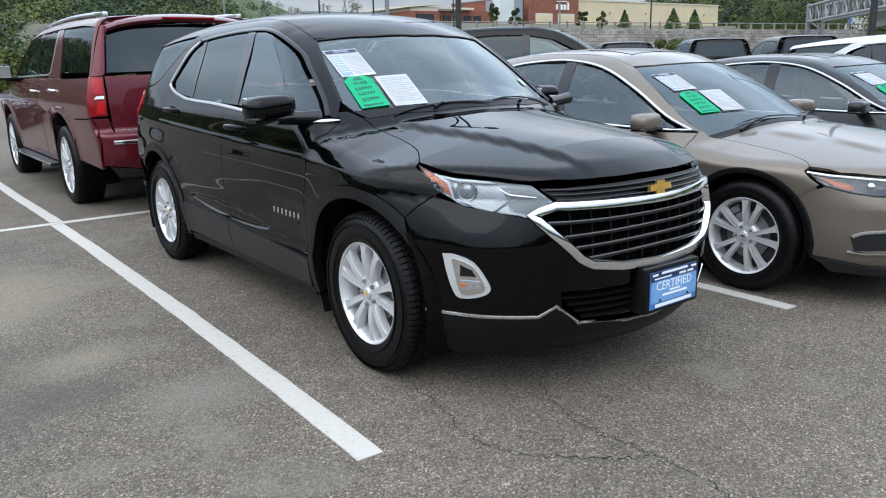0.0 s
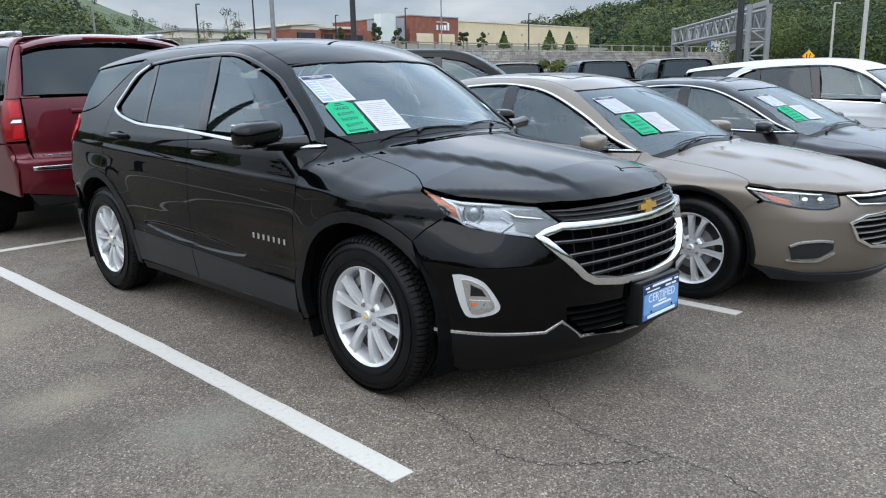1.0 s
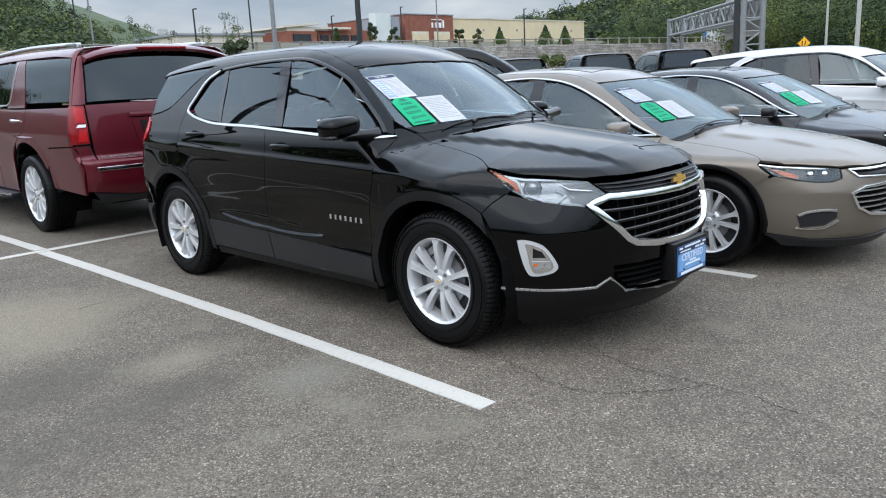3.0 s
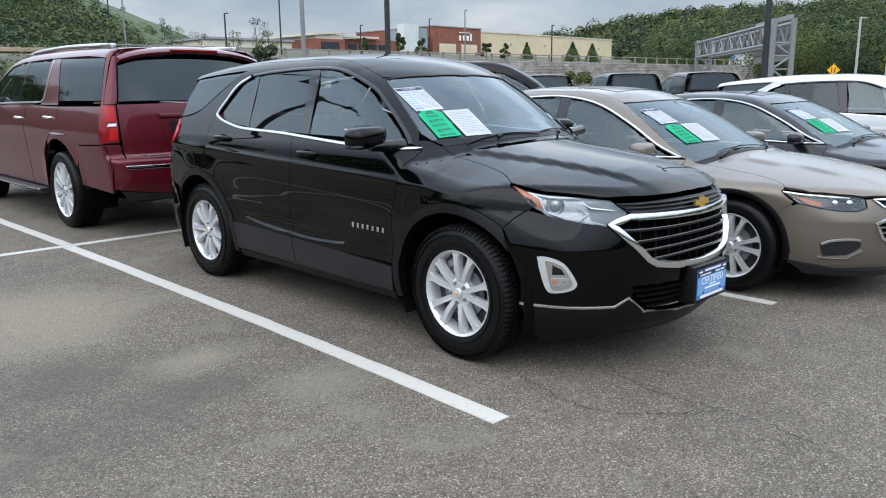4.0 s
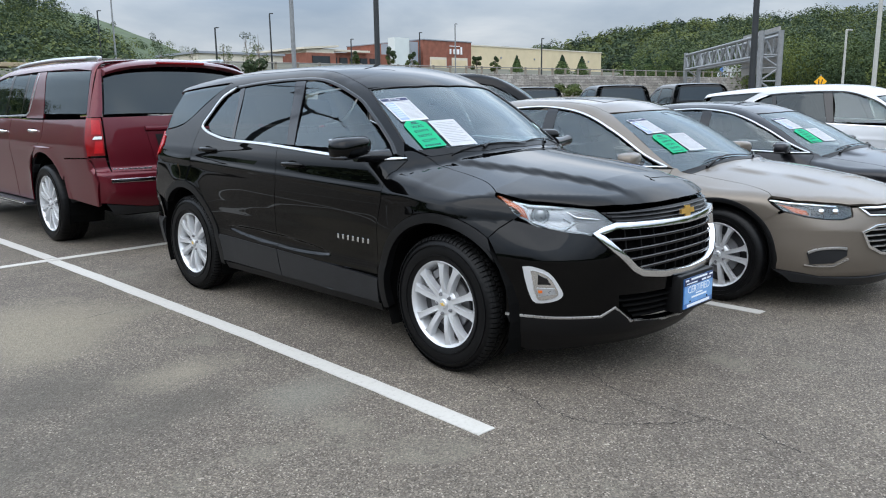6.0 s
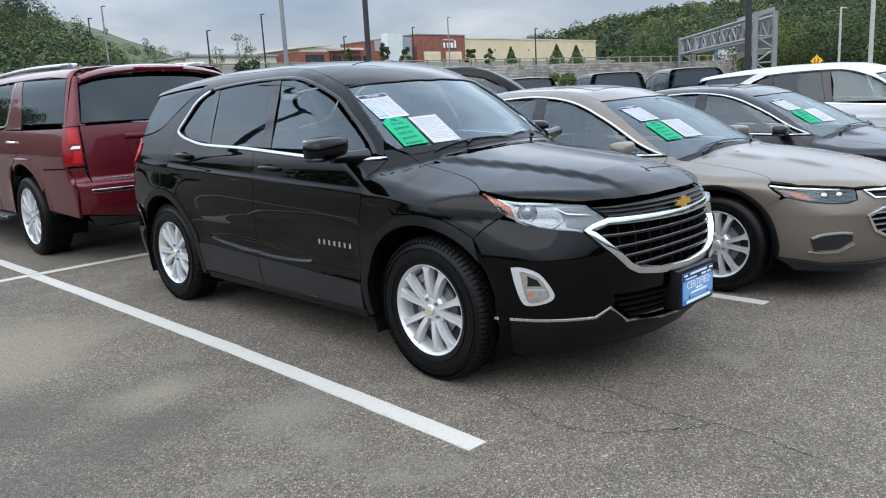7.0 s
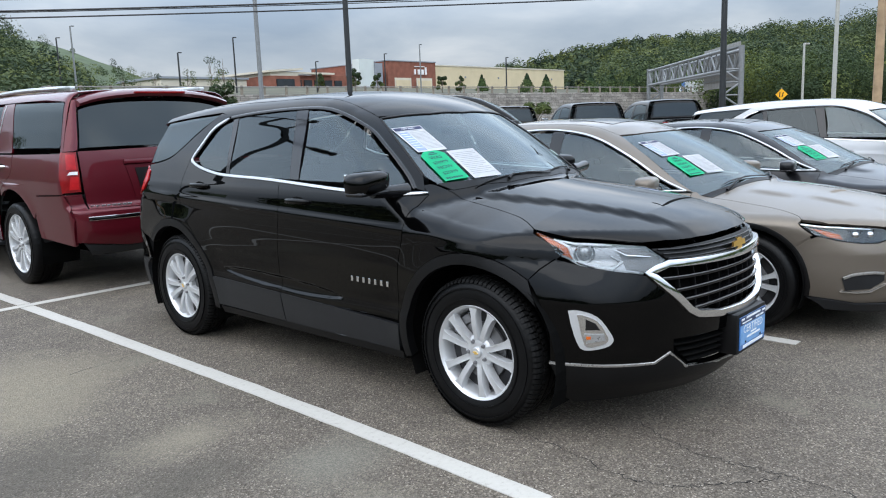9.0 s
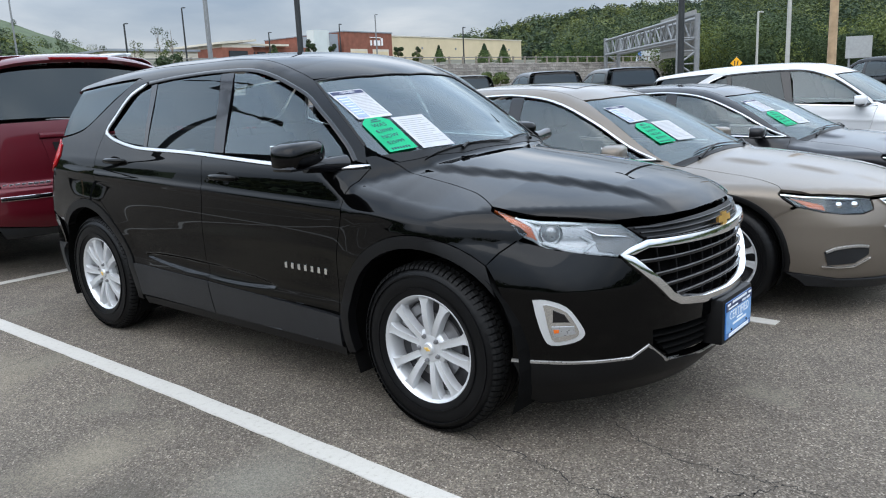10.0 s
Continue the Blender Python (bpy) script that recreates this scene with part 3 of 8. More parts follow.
def wheel(parent, radius, rim, half, pairs, spread, silver, emblem=None, twin=0.016, blocks=0):
    """A wheel with its outer face towards -x, at its own centre."""
    bm = bmesh.new()
    lathe(bm, [(-half + 0.004, rim + 0.012), (-half + 0.000, rim + 0.004), (-half + 0.006, rim - 0.006), (-half + 0.026, rim - 0.014), (0.02, rim - 0.035), (half, rim - 0.01), (half, rim + 0.004), (0.02, rim - 0.025), (-half + 0.04, rim - 0.006)], 72)
    lathe(bm, [(-half + 0.020, 0.001), (-half + 0.018, 0.046), (-half + 0.022, 0.070), (-half + 0.032, 0.082), (-half + 0.06, 0.084), (-half + 0.07, 0.001)], 40, close=False)
    w = part("wheel", bm, silver, parent, "", True)
    for k in range(pairs):
        for sgn in (-1, 1):
            bm = bmesh.new()
            base = 90 + 360 / pairs * k
            spoke(bm, base + sgn * spread * 0.85, base + sgn * spread, 0.050, rim - 0.004, twin * 0.80, twin * 0.95, -half + 0.020, -half + 0.008)
            part("spoke", bm, silver, w, "", True)
    bm = bmesh.new()
    # tyre: bulged walls, rounded shoulders, grooves round the tread
    t, g = radius - (0.008 if blocks else 0), 0.008
    prof = [(-half, rim + 0.006), (-half - 0.010, rim + 0.03), (-half - 0.013, (rim + radius) / 2), (-half - 0.006, t - 0.032), (-half + 0.004, t - 0.014), (-half + 0.022, t - 0.003)]
    for gx in (-0.055, -0.018, 0.018, 0.055):
        prof += [(gx - 0.005, t), (gx - 0.004, t - g), (gx + 0.004, t - g), (gx + 0.005, t)]
    prof += [(half - 0.022, t - 0.003), (half - 0.002, t - 0.016), (half + 0.012, (rim + radius) / 2), (half, rim + 0.006), (0, rim - 0.01)]
    rings = lathe(bm, prof, 144)
    for ring in (rings[4], rings[5], rings[-4], rings[-5]):
        for k, v in enumerate(ring):
            if k % 3 == 0:
                v.co *= 1 - 0.010 * (1 if ring in (rings[5], rings[-5]) else 0.6)
    tyre = part("tyre", bm, RUBBER, w, "black rubber tyre with grooved tread", True)
    if blocks:
        t = radius
        bm = bmesh.new()
        for k in range(blocks):
            a = 2 * math.pi * k / blocks
            for lane, (x0, x1, shift) in enumerate(((-half - 0.007, -0.060, 0.0), (-0.048, -0.023, 0.5))):
                h = math.pi / blocks * 0.74
                rows = []
                for q in (a + shift * 2 * math.pi / blocks - h, a + shift * 2 * math.pi / blocks + h):
                    c, s = math.cos(q), math.sin(q)
                    line = ((x0 + 0.003, t - 0.020), (x0 + 0.012, t - 0.008), (x0 + 0.028, t + 0.0005), (x1, t + 0.0025), (x1, t - 0.012)) if lane == 0 else ((x0, t - 0.012), (x0, t + 0.002), (x1, t + 0.002), (x1, t - 0.012))
                    rows.append([bm.verts.new((x, r * c, r * s)) for x, r in line])
                for i in range(len(rows[0]) - 1):
                    bm.faces.new((rows[0][i], rows[0][i + 1], rows[1][i + 1], rows[1][i]))
                bm.faces.new(rows[0][::-1])
                bm.faces.new(rows[1])
        tagged(part("tread", bm, TREAD, tyre), kind="stuff")
    bm = bmesh.new()
    for r in (rim + 0.035, radius - 0.048):
        lathe(bm, [(-half - 0.0155, r - 0.003), (-half - 0.0155, r + 0.003), (-half - 0.008, r + 0.003), (-half - 0.008, r - 0.003)], 64)
    part("sidewall_rib", bm, RUBBER, tyre)
    bm = bmesh.new()
    lathe(bm, [(-half + 0.060, 0.03), (-half + 0.060, rim - 0.085), (-half + 0.072, rim - 0.085), (-half + 0.072, 0.03)], 40)
    part("brake_disc", bm, DISC_STEEL, w)
    # Added dark disc hides the barrel and paints the shade between the spokes.
    bm = bmesh.new()
    lathe(bm, [(-half + 0.078, 0.001), (-half + 0.078, rim - 0.026), (-half + 0.082, 0.001)], 36, close=False)
    part("spoke_gap_shade", bm, RIM_DARK, w)
    bm = bmesh.new()
    lathe(bm, [(-half + 0.006, 0.001), (-half + 0.007, 0.022), (-half + 0.012, 0.027), (-half + 0.022, 0.028)], 28, close=False)
    cap = part("hub_cap", bm, silver, w, "", True)
    if emblem:
        bm = bmesh.new()
        box(bm, -half + 0.002, -half + 0.006, -0.015, 0.015, -0.0035, 0.0035, 0.001)
        box(bm, -half + 0.002, -half + 0.006, -0.005, 0.005, -0.008, 0.008, 0.001)
        part("emblem", bm, emblem, cap)
    for k in range(5):
        bm = bmesh.new()
        a = radians(90 + 72 * k + 36)
        lathe(bm, [(-half + 0.006, 0.001), (-half + 0.006, 0.007), (-half + 0.016, 0.0105), (-half + 0.028, 0.0105)], 6, close=False, centre=(0, 0.054 * math.cos(a), 0.054 * math.sin(a)))
        part("lug_nut", bm, DISC_STEEL, w)
    bm = bmesh.new()
    for ring in ((rim - 0.085, rim - 0.030),):
        rows = [[bm.verts.new((x, r * math.cos(q), r * math.sin(q))) for x, r in ((-half + 0.078, ring[0]), (-half + 0.054, ring[0] + 0.008), (-half + 0.054, ring[1] - 0.008), (-half + 0.078, ring[1]))] for q in np.linspace(0.15, 0.95, 7)]
        for p, q in zip(rows, rows[1:]):
            for k in range(3):
                bm.faces.new((p[k], p[k + 1], q[k + 1], q[k]))
        bm.faces.new(rows[0])
        bm.faces.new(rows[-1][::-1])
    part("brake_caliper", bm, DISC_STEEL, w)
    return w


def wheels(parent, half_track, axles, height, **shape):
    front_y, rear_y = axles
    w = wheel(parent, **shape)
    w.matrix_basis = pose(-half_track, front_y, height, 12)
    copy_thing(w, pose(-half_track, rear_y, height, 40))
    copy_thing(w, pose(half_track, front_y, height, 20, 0, 180))
    copy_thing(w, pose(half_track, rear_y, height, 60, 0, 180))


def seat(parent, x, y, z, cloth, wide=0.50, high=0.60):
    bm = bmesh.new()
    box(bm, x - wide / 2, x + wide / 2, y - 0.26, y + 0.26, z - 0.12, z + 0.06, 0.05)
    s = part("seat", bm, cloth, parent, "", True)
    bm = bmesh.new()
    m = pose(x, y + 0.24, z, -16)
    box(bm, -wide / 2, wide / 2, -0.06, 0.07, 0, high, 0.055, m)
    part("backrest", bm, cloth, s, "", True)
    bm = bmesh.new()
    box(bm, -0.13, 0.13, -0.05, 0.05, high + 0.05, high + 0.24, 0.045, m)
    for k in (-0.05, 0.05):
        tube(bm, [m @ Vector((k, 0, high - 0.05)), m @ Vector((k, 0, high + 0.08))], 0.007, 6)
    part("headrest", bm, cloth, s, "", True)


def steering(parent, x, y, z, material):
    bm = bmesh.new()
    m = pose(x, y, z, 66)
    ring = [m @ Vector((0.18 * math.cos(a), 0.18 * math.sin(a), 0)) for a in np.linspace(0, 2 * math.pi, 33)]
    tube(bm, ring, 0.016, 8)
    box(bm, -0.06, 0.06, -0.05, 0.05, -0.05, 0.0, 0.015, m)
    for a in (0, 180, 270):
        tube(bm, [m @ Vector((0, 0, -0.02)), m @ Vector((0.17 * math.cos(radians(a)), 0.17 * math.sin(radians(a)), -0.01))], 0.014, 6)
    part("steering_wheel", bm, material, parent, "", True)


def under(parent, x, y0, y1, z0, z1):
    # Plain boxes; the shade beneath the car is put into their black.
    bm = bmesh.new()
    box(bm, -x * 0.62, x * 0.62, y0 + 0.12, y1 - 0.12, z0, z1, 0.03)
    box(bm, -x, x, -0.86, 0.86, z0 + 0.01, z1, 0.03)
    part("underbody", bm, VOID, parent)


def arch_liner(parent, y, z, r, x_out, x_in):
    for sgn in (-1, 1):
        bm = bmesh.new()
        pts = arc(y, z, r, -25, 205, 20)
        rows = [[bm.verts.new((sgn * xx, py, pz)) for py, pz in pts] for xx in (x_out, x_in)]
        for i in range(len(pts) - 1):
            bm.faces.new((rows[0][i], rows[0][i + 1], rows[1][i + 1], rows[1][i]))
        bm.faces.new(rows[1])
        # The liner's near-black carries the darkness of the wheel well.
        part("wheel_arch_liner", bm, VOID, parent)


def mirror(parent, x, y, z, size, paint, trim, folded=False):
    """A door mirror on the -x side: rounded housing, dark base arm, silvered glass towards the rear."""
    for sgn in (-1, 1):
        fold = folded and sgn > 0
        at = pose(sgn * x - (0.08 if fold else 0), y + (0.18 if fold else 0), z - (0.03 if fold else 0), 0, 0, 68 if fold else -sgn * 8)
        bm = bmesh.new()
        r = bmesh.ops.create_uvsphere(bm, u_segments=24, v_segments=14, radius=1)
        for v in r["verts"]:
            c = v.co
            k = [math.copysign(abs(q) ** 0.62, q) for q in c]
            taper = 1.0 - 0.18 * (k[0] * 0.5 + 0.5)
            v.co = Vector((k[0] * size[0], min(k[1], 0.55) * size[1], k[2] * size[2] * taper + 0.010 * k[0]))
        if sgn > 0:
            bmesh.ops.transform(bm, matrix=Matrix.Diagonal((-1, 1, 1, 1)), verts=bm.verts)
        bmesh.ops.transform(bm, matrix=at, verts=bm.verts)
        h = part("wing_mirror", bm, paint, parent, "", True)
        bm = bmesh.new()
        box(bm, -size[0] * 0.85, size[0] * 0.85, size[1] * 0.55, size[1] * 0.60, -size[2] * 0.72, size[2] * 0.72, 0.004, at)
        part("mirror_glass", bm, CHROME, h)
        bm = bmesh.new()
        tube(bm, [(sgn * (x - size[0] * 0.3), y, z - size[2] * 0.75), (sgn * (x - size[0] * 1.2), y - 0.015, z - size[2] * 0.9), (sgn * (x - size[0] * 2.0), y - 0.03, z - size[2] * 1.0)], [0.035, 0.034, 0.045], 10)
        part("mirror_arm", bm, trim, h, "", True)
        bm = bmesh.new()
        box(bm, -size[0] * 0.95, size[0] * 0.9, -size[1] * 0.75, size[1] * 0.5, -size[2] * 0.97, -size[2] * 0.60, 0.012, at)
        part("mirror_base_trim", bm, trim, h, "", True)


def handle(skin, parent, y, z, paint, length=0.19):
    for sgn, door in zip((-1, 1), parent):
        p = skin.side([(y, z)])[0]
        x = abs(p[0])
        bm = bmesh.new()
        pts = [(sgn * (x - 0.004), y - length / 2, z), (sgn * (x + 0.022), y - length * 0.38, z + 0.002), (sgn * (x + 0.036), y, z + 0.003), (sgn * (x + 0.030), y + length * 0.36, z + 0.002), (sgn * (x - 0.004), y + length / 2, z)]
        tube(bm, curve(*pts, n=5), [0.010 + 0.007 * math.sin(math.pi * i / 20) for i in range(21)], 10)
        part("door_handle", bm, paint, door, "", True)
        # Flat black ellipsoid on the skin paints the shade of the handle's cup.
        bm = bmesh.new()
        bmesh.ops.create_uvsphere(bm, u_segments=16, v_segments=8, radius=1, matrix=Matrix.LocRotScale((sgn * (x - 0.002), y + 0.01, z - 0.008), None, (0.004, length * 0.36, 0.034)))
        part("handle_cup_shade", bm, VOID, door, "", True)


def wiper(parent, skin, a, b, arm):
    """Blade from a to b and its arm from the cowl, all lying on the glass (x, y)."""
    p = skin.over([(a[0] + (b[0] - a[0]) * s, a[1] + (b[1] - a[1]) * s) for s in np.linspace(0, 1, 9)]) + np.array((0, 0, 0.008))
    bm = bmesh.new()
    tube(bm, p, [0.002, 0.004, 0.004, 0.004, 0.005, 0.004, 0.004, 0.004, 0.002], 6)
    q = skin.over([arm, ((arm[0] + p[4][0]) / 2, (arm[1] + p[4][1]) / 2)]) + np.array((0, 0, 0.014))
    tube(bm, [*q, p[4] + np.array((0, 0, 0.006))], [0.009, 0.006, 0.004], 6)
    part("wiper", bm, BLACK_PLASTIC, parent, "", True)


def letters(parent, name, text, size, m, material, depth=0.0004, align="CENTER", squash=1.0, skew=None):
    """Raised or printed writing as a mesh, in the built-in font."""
    c = bpy.data.curves.new(name, "FONT")
    c.body, c.size, c.extrude, c.align_x, c.align_y = text, size, depth, align, "CENTER"
    c.resolution_u = 2
    o = bpy.data.objects.new(name, c)
    me = bpy.data.meshes.new_from_object(o)
    bpy.data.objects.remove(o)
    bpy.data.curves.remove(c)
    me.transform(Matrix.Diagonal((squash, 1, 1, 1)))
    if skew is not None:
        me.transform(skew)
    me.materials.append(material)
    ob = new(name, me)
    ob.parent = parent
    ob.matrix_basis = m
    return ob


def sheet_frame(o, right, down):
    """A local frame for something flat: x to the right along it, y up along it, z off its face."""
    o, r, d = Vector(o), Vector(right).normalized(), Vector(down).normalized()
    up = -d
    n = r.cross(up).normalized()
    up = n.cross(r)
    m = Matrix((r, up, n)).transposed().to_4x4()
    m.translation = o
    return m


def card(name, label, category, car, skin, corners, material, prints, group="", lift=0.006, cut=0.0):
    """A sheet of paper behind or on the windscreen: corners are top left, top right, bottom right, bottom left as places (x, y) of the glass."""
    p = skin.over(corners)
    n = skin.form.normal(p).mean(axis=0)
    p = p + n * lift
    o = p.mean(axis=0)
    right, down = (p[1] - p[0] + p[2] - p[3]) / 2, (p[3] - p[0] + p[2] - p[1]) / 2
    wide, high = np.linalg.norm(right), np.linalg.norm(down)
    m = car.matrix_world @ sheet_frame(o, right, down)
    rn = right / wide
    lean = float(-down @ rn) / float(np.linalg.norm(-down - rn * float(-down @ rn)))
    high *= 1 / math.sqrt(1 + lean * lean)
    skew = Matrix.Identity(4)
    skew[0][1] = lean
    e = thing(name, label, category, m, group)
    bm = bmesh.new()
    w, h, c = wide / 2, high / 2, cut
    rim = [(-w, h - c), (-w + c, h), (w - c, h), (w, h - c), (w, -h), (-w, -h)] if c else [(-w, h), (w, h), (w, -h), (-w, -h)]
    f = bm.faces.new([bm.verts.new((x, y, 0)) for x, y in rim])
    bmesh.ops.solidify(bm, geom=[f], thickness=0.0008)
    bmesh.ops.transform(bm, matrix=skew, verts=bm.verts)
    part("sheet", bm, material, e)
    for k, (x0, x1, y0, y1, mat) in enumerate(prints):
        bm = bmesh.new()
        box(bm, -w + x0 * wide, -w + x1 * wide, h - y1 * high, h - y0 * high, 0.0009, 0.0013)
        bmesh.ops.transform(bm, matrix=skew, verts=bm.verts)
        part("print", bm, mat, e)
    return e, wide, high, skew


# ---- compact crossover ----
def crossover(m, paint, label, group="", hero=True, name="crossover_car"):
    car = thing(name, label, "car", m, group)
    form = crossover_form()
    sk = Skin(form, car, 0.045 if hero else 0.09)
    S, T, F, R = sk.side, sk.over, sk.ahead, sk.behind
    CY, CZ, AR = 1.3625, 0.36, 0.485
    both = dict(both=True)

    # shared seams
    seam_front = [(-0.955, 1.082), (-0.945, 0.93), (-0.892, 0.70), (-0.872, 0.45)]
    belt = [(-0.955, 1.082), (-0.85, 1.084), (-0.39, 1.098), (0.13, 1.128)]
    belt_rear = [(0.13, 1.128), (0.40, 1.139), (0.62, 1.146), (0.83, 1.156), (1.05, 1.188), (1.20, 1.24)]
    seam_mid = [(0.13, 1.128), (0.10, 0.96), (0.135, 0.70), (0.15, 0.45)]
    seam_rear = [(1.225, 1.248), (1.255, 1.13), (1.24, 0.97), (1.20, 0.87), (1.07, 0.765), (0.985, 0.66)]
    hood_edge = [(-0.735, -1.622), (-0.675, -1.535), (-0.635, -1.45), (-0.603, -1.30), (-0.60, -1.08), (-0.62, -1.0)]
    glass_edge = [(-0.655, -0.865), (-0.628, -0.744), (-0.598, -0.612), (-0.545, -0.44)]
    dlo_top = [(-0.885, 1.115), (-0.80, 1.19), (-0.62, 1.325), (-0.43, 1.442), (-0.14, 1.54), (0.20, 1.556), (0.60, 1.543), (0.875, 1.522)]

    def s2(*pts, n=5):
        return list(S(curve(*pts, n=n)))

    def t2(*pts, n=5):
        return list(T(curve(*pts, n=n)))

    # inner shell behind the seams: added near-black sheets stand for the dark in them
    shell = s2((-1.75, 0.86), (-1.2, 1.0), (-0.9, 1.06), (0.13, 1.11), (1.2, 1.22), (1.9, 1.15), n=3) + list(S([(2.0, 0.6), (1.86, 0.5)])) \
        + list(S(arc(CY, CZ, AR, 10, 176))) + list(S([(0.87, 0.3), (-0.86, 0.3)])) + list(S(arc(-CY, CZ, AR, 4, 150)))
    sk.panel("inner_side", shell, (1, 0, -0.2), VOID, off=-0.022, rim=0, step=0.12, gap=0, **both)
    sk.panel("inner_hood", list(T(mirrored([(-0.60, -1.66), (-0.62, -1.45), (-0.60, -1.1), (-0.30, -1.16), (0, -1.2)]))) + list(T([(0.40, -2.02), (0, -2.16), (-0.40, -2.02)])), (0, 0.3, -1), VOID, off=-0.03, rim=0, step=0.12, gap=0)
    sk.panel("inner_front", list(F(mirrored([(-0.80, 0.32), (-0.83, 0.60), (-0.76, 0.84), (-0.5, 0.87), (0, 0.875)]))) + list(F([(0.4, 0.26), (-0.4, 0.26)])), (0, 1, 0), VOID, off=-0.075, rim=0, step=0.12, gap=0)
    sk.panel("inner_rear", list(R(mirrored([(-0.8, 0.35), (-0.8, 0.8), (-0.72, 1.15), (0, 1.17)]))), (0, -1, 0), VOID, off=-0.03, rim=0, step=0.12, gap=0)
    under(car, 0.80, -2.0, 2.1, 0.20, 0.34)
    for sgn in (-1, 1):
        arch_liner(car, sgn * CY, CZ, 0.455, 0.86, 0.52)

    # painted panels
    fender = list(T(curve(*hood_edge, n=4))) + t2((-0.62, -1.0), (-0.655, -0.93), (-0.70, -0.90), n=3) + list(S(curve(*seam_front, n=5))) \
        + list(S(arc(-CY, CZ, AR + 0.002, 10, 128))) + list(S([(-1.70, 0.79), (-1.785, 0.862), (-1.762, 0.885)])) + s2((-1.762, 0.885), (-1.70, 0.915), (-1.642, 0.942), n=3)
    sk.panel("front_wing", fender, (0.85, 0.05, -0.55), paint, **both)
    fd = list(S(curve(*belt, n=5))) + list(S(curve(*seam_mid, n=5))) + list(S([(-0.872, 0.45)])) + list(S(curve(*seam_front, n=5)))[::-1]
    front_doors = sk.panel("front_door", fd, (1, 0, -0.1), paint, step=0.022 if hero else None, **both)
    rd = list(S(curve(*belt_rear, n=5))) + list(S(curve(*seam_rear, n=5))) + list(S(arc(CY, CZ, AR + 0.002, 144, 165, 5))) + list(S([(0.15, 0.45)])) + list(S(curve(*seam_mid, n=5)))[::-1]
    rear_doors = sk.panel("rear_door", rd, (1, 0, -0.1), paint, step=0.022 if hero else None, **both)
    quarter = s2((0.885, 1.535), (1.065, 1.457), (1.155, 1.34), (1.225, 1.248)) + list(S(curve(*seam_rear, n=5))) + list(S(arc(CY, CZ, AR + 0.002, 140, 40))) \
        + list(S([(1.86, 0.70), (1.93, 0.74), (1.97, 0.88), (1.93, 0.98), (1.81, 1.03), (1.77, 1.10), (1.79, 1.175), (1.86, 1.205)])) + s2((1.86, 1.205), (1.62, 1.235), (1.46, 1.285), (1.24, 1.425), (1.02, 1.555))
    sk.panel("quarter_panel", quarter, (0.95, -0.05, -0.25), paint, **both)
    rail = t2(*glass_edge) + t2((-0.545, -0.42), (-0.555, -0.1), (-0.575, 0.4), (-0.575, 1.0), (-0.56, 1.5), (-0.545, 1.9)) \
        + s2((1.90, 1.475), (1.72, 1.512), (1.35, 1.54), (1.02, 1.557), n=3) + list(S(curve(*dlo_top, n=5)))[::-1] + list(S([(-0.93, 1.10)]))
    sk.panel("roof_rail_panel", rail, (0.75, 0.1, -0.65), paint, **both)
    roof = mirrored([(-0.545, 1.9), (-0.56, 1.5), (-0.575, 1.0), (-0.575, 0.4), (-0.555, -0.1), (-0.545, -0.42), (-0.45, -0.47), (-0.25, -0.535), (0, -0.57)]) + [(0.3, 1.965), (0, 1.975), (-0.3, 1.965)]
    sk.panel("roof", list(T(roof)), (0, 0.1, -1), paint)
    hood = mirrored(list(curve((-0.62, -1.0), (-0.60, -1.08), (-0.603, -1.30), (-0.635, -1.45), (-0.675, -1.535), (-0.735, -1.622), n=4)) + curve((-0.735, -1.645), (-0.727, -1.712), (-0.686, -1.808), (-0.602, -1.942), (-0.514, -2.055), (-0.39, -2.142), (-0.2, -2.197), (0, -2.210), n=4)) + [(0.3, -1.15), (0, -1.20), (-0.3, -1.15)]
    sk.panel("bonnet", list(T(hood)), (0, 0.35, -0.94), paint, rim=0.02, step=0.028 if hero else None)

    # front end
    lamp_low = [(-0.79, 0.862), (-0.757, 0.832), (-0.693, 0.798), (-0.608, 0.775), (-0.545, 0.758)]
    hexa = [(-0.545, 0.772), (-0.47, 0.806), (-0.224, 0.802), (0, 0.798)]
    hexb = [(-0.545, 0.772), (-0.49, 0.70), (-0.40, 0.60), (-0.355, 0.573), (-0.22, 0.553), (0, 0.545)]
    bumper = list(F(lamp_low)) + list(F([(-0.50, 0.795), (-0.46, 0.815), (-0.2, 0.81), (0.2, 0.81), (0.46, 0.815), (0.50, 0.795)])) + list(F([(-x, z) for x, z in reversed(lamp_low)]))
    right_edge = list(S([(-1.785, 0.861), (-1.70, 0.790), (-1.66, 0.745), (-1.72, 0.64), (-1.752, 0.52), (-1.75, 0.378)]))
    low_edge = curve((-0.80, 0.372), (-0.69, 0.363), (-0.53, 0.366), n=3) + [(-0.475, 0.409), (-0.385, 0.33), (-0.16, 0.305), (0, 0.298)]
    bumper += [p * np.array((-1, 1, 1)) for p in right_edge] + list(F([(-x, z) for x, z in low_edge]))[:-1] + list(F(low_edge))[::-1] + right_edge[::-1]
    intake = [(-0.462, 0.468), (0.462, 0.468), (0.455, 0.405), (0.365, 0.332), (0.16, 0.315), (-0.16, 0.315), (-0.365, 0.332), (-0.455, 0.405)]
    sk.panel("front_bumper", bumper, (0, 1, 0), paint, holes=[list(F(mirrored(hexa[:-1] + [(-0.01, 0.798)]))) + list(F(mirrored(hexb[1:])))[::-1], list(F(intake))], rim=0.03)
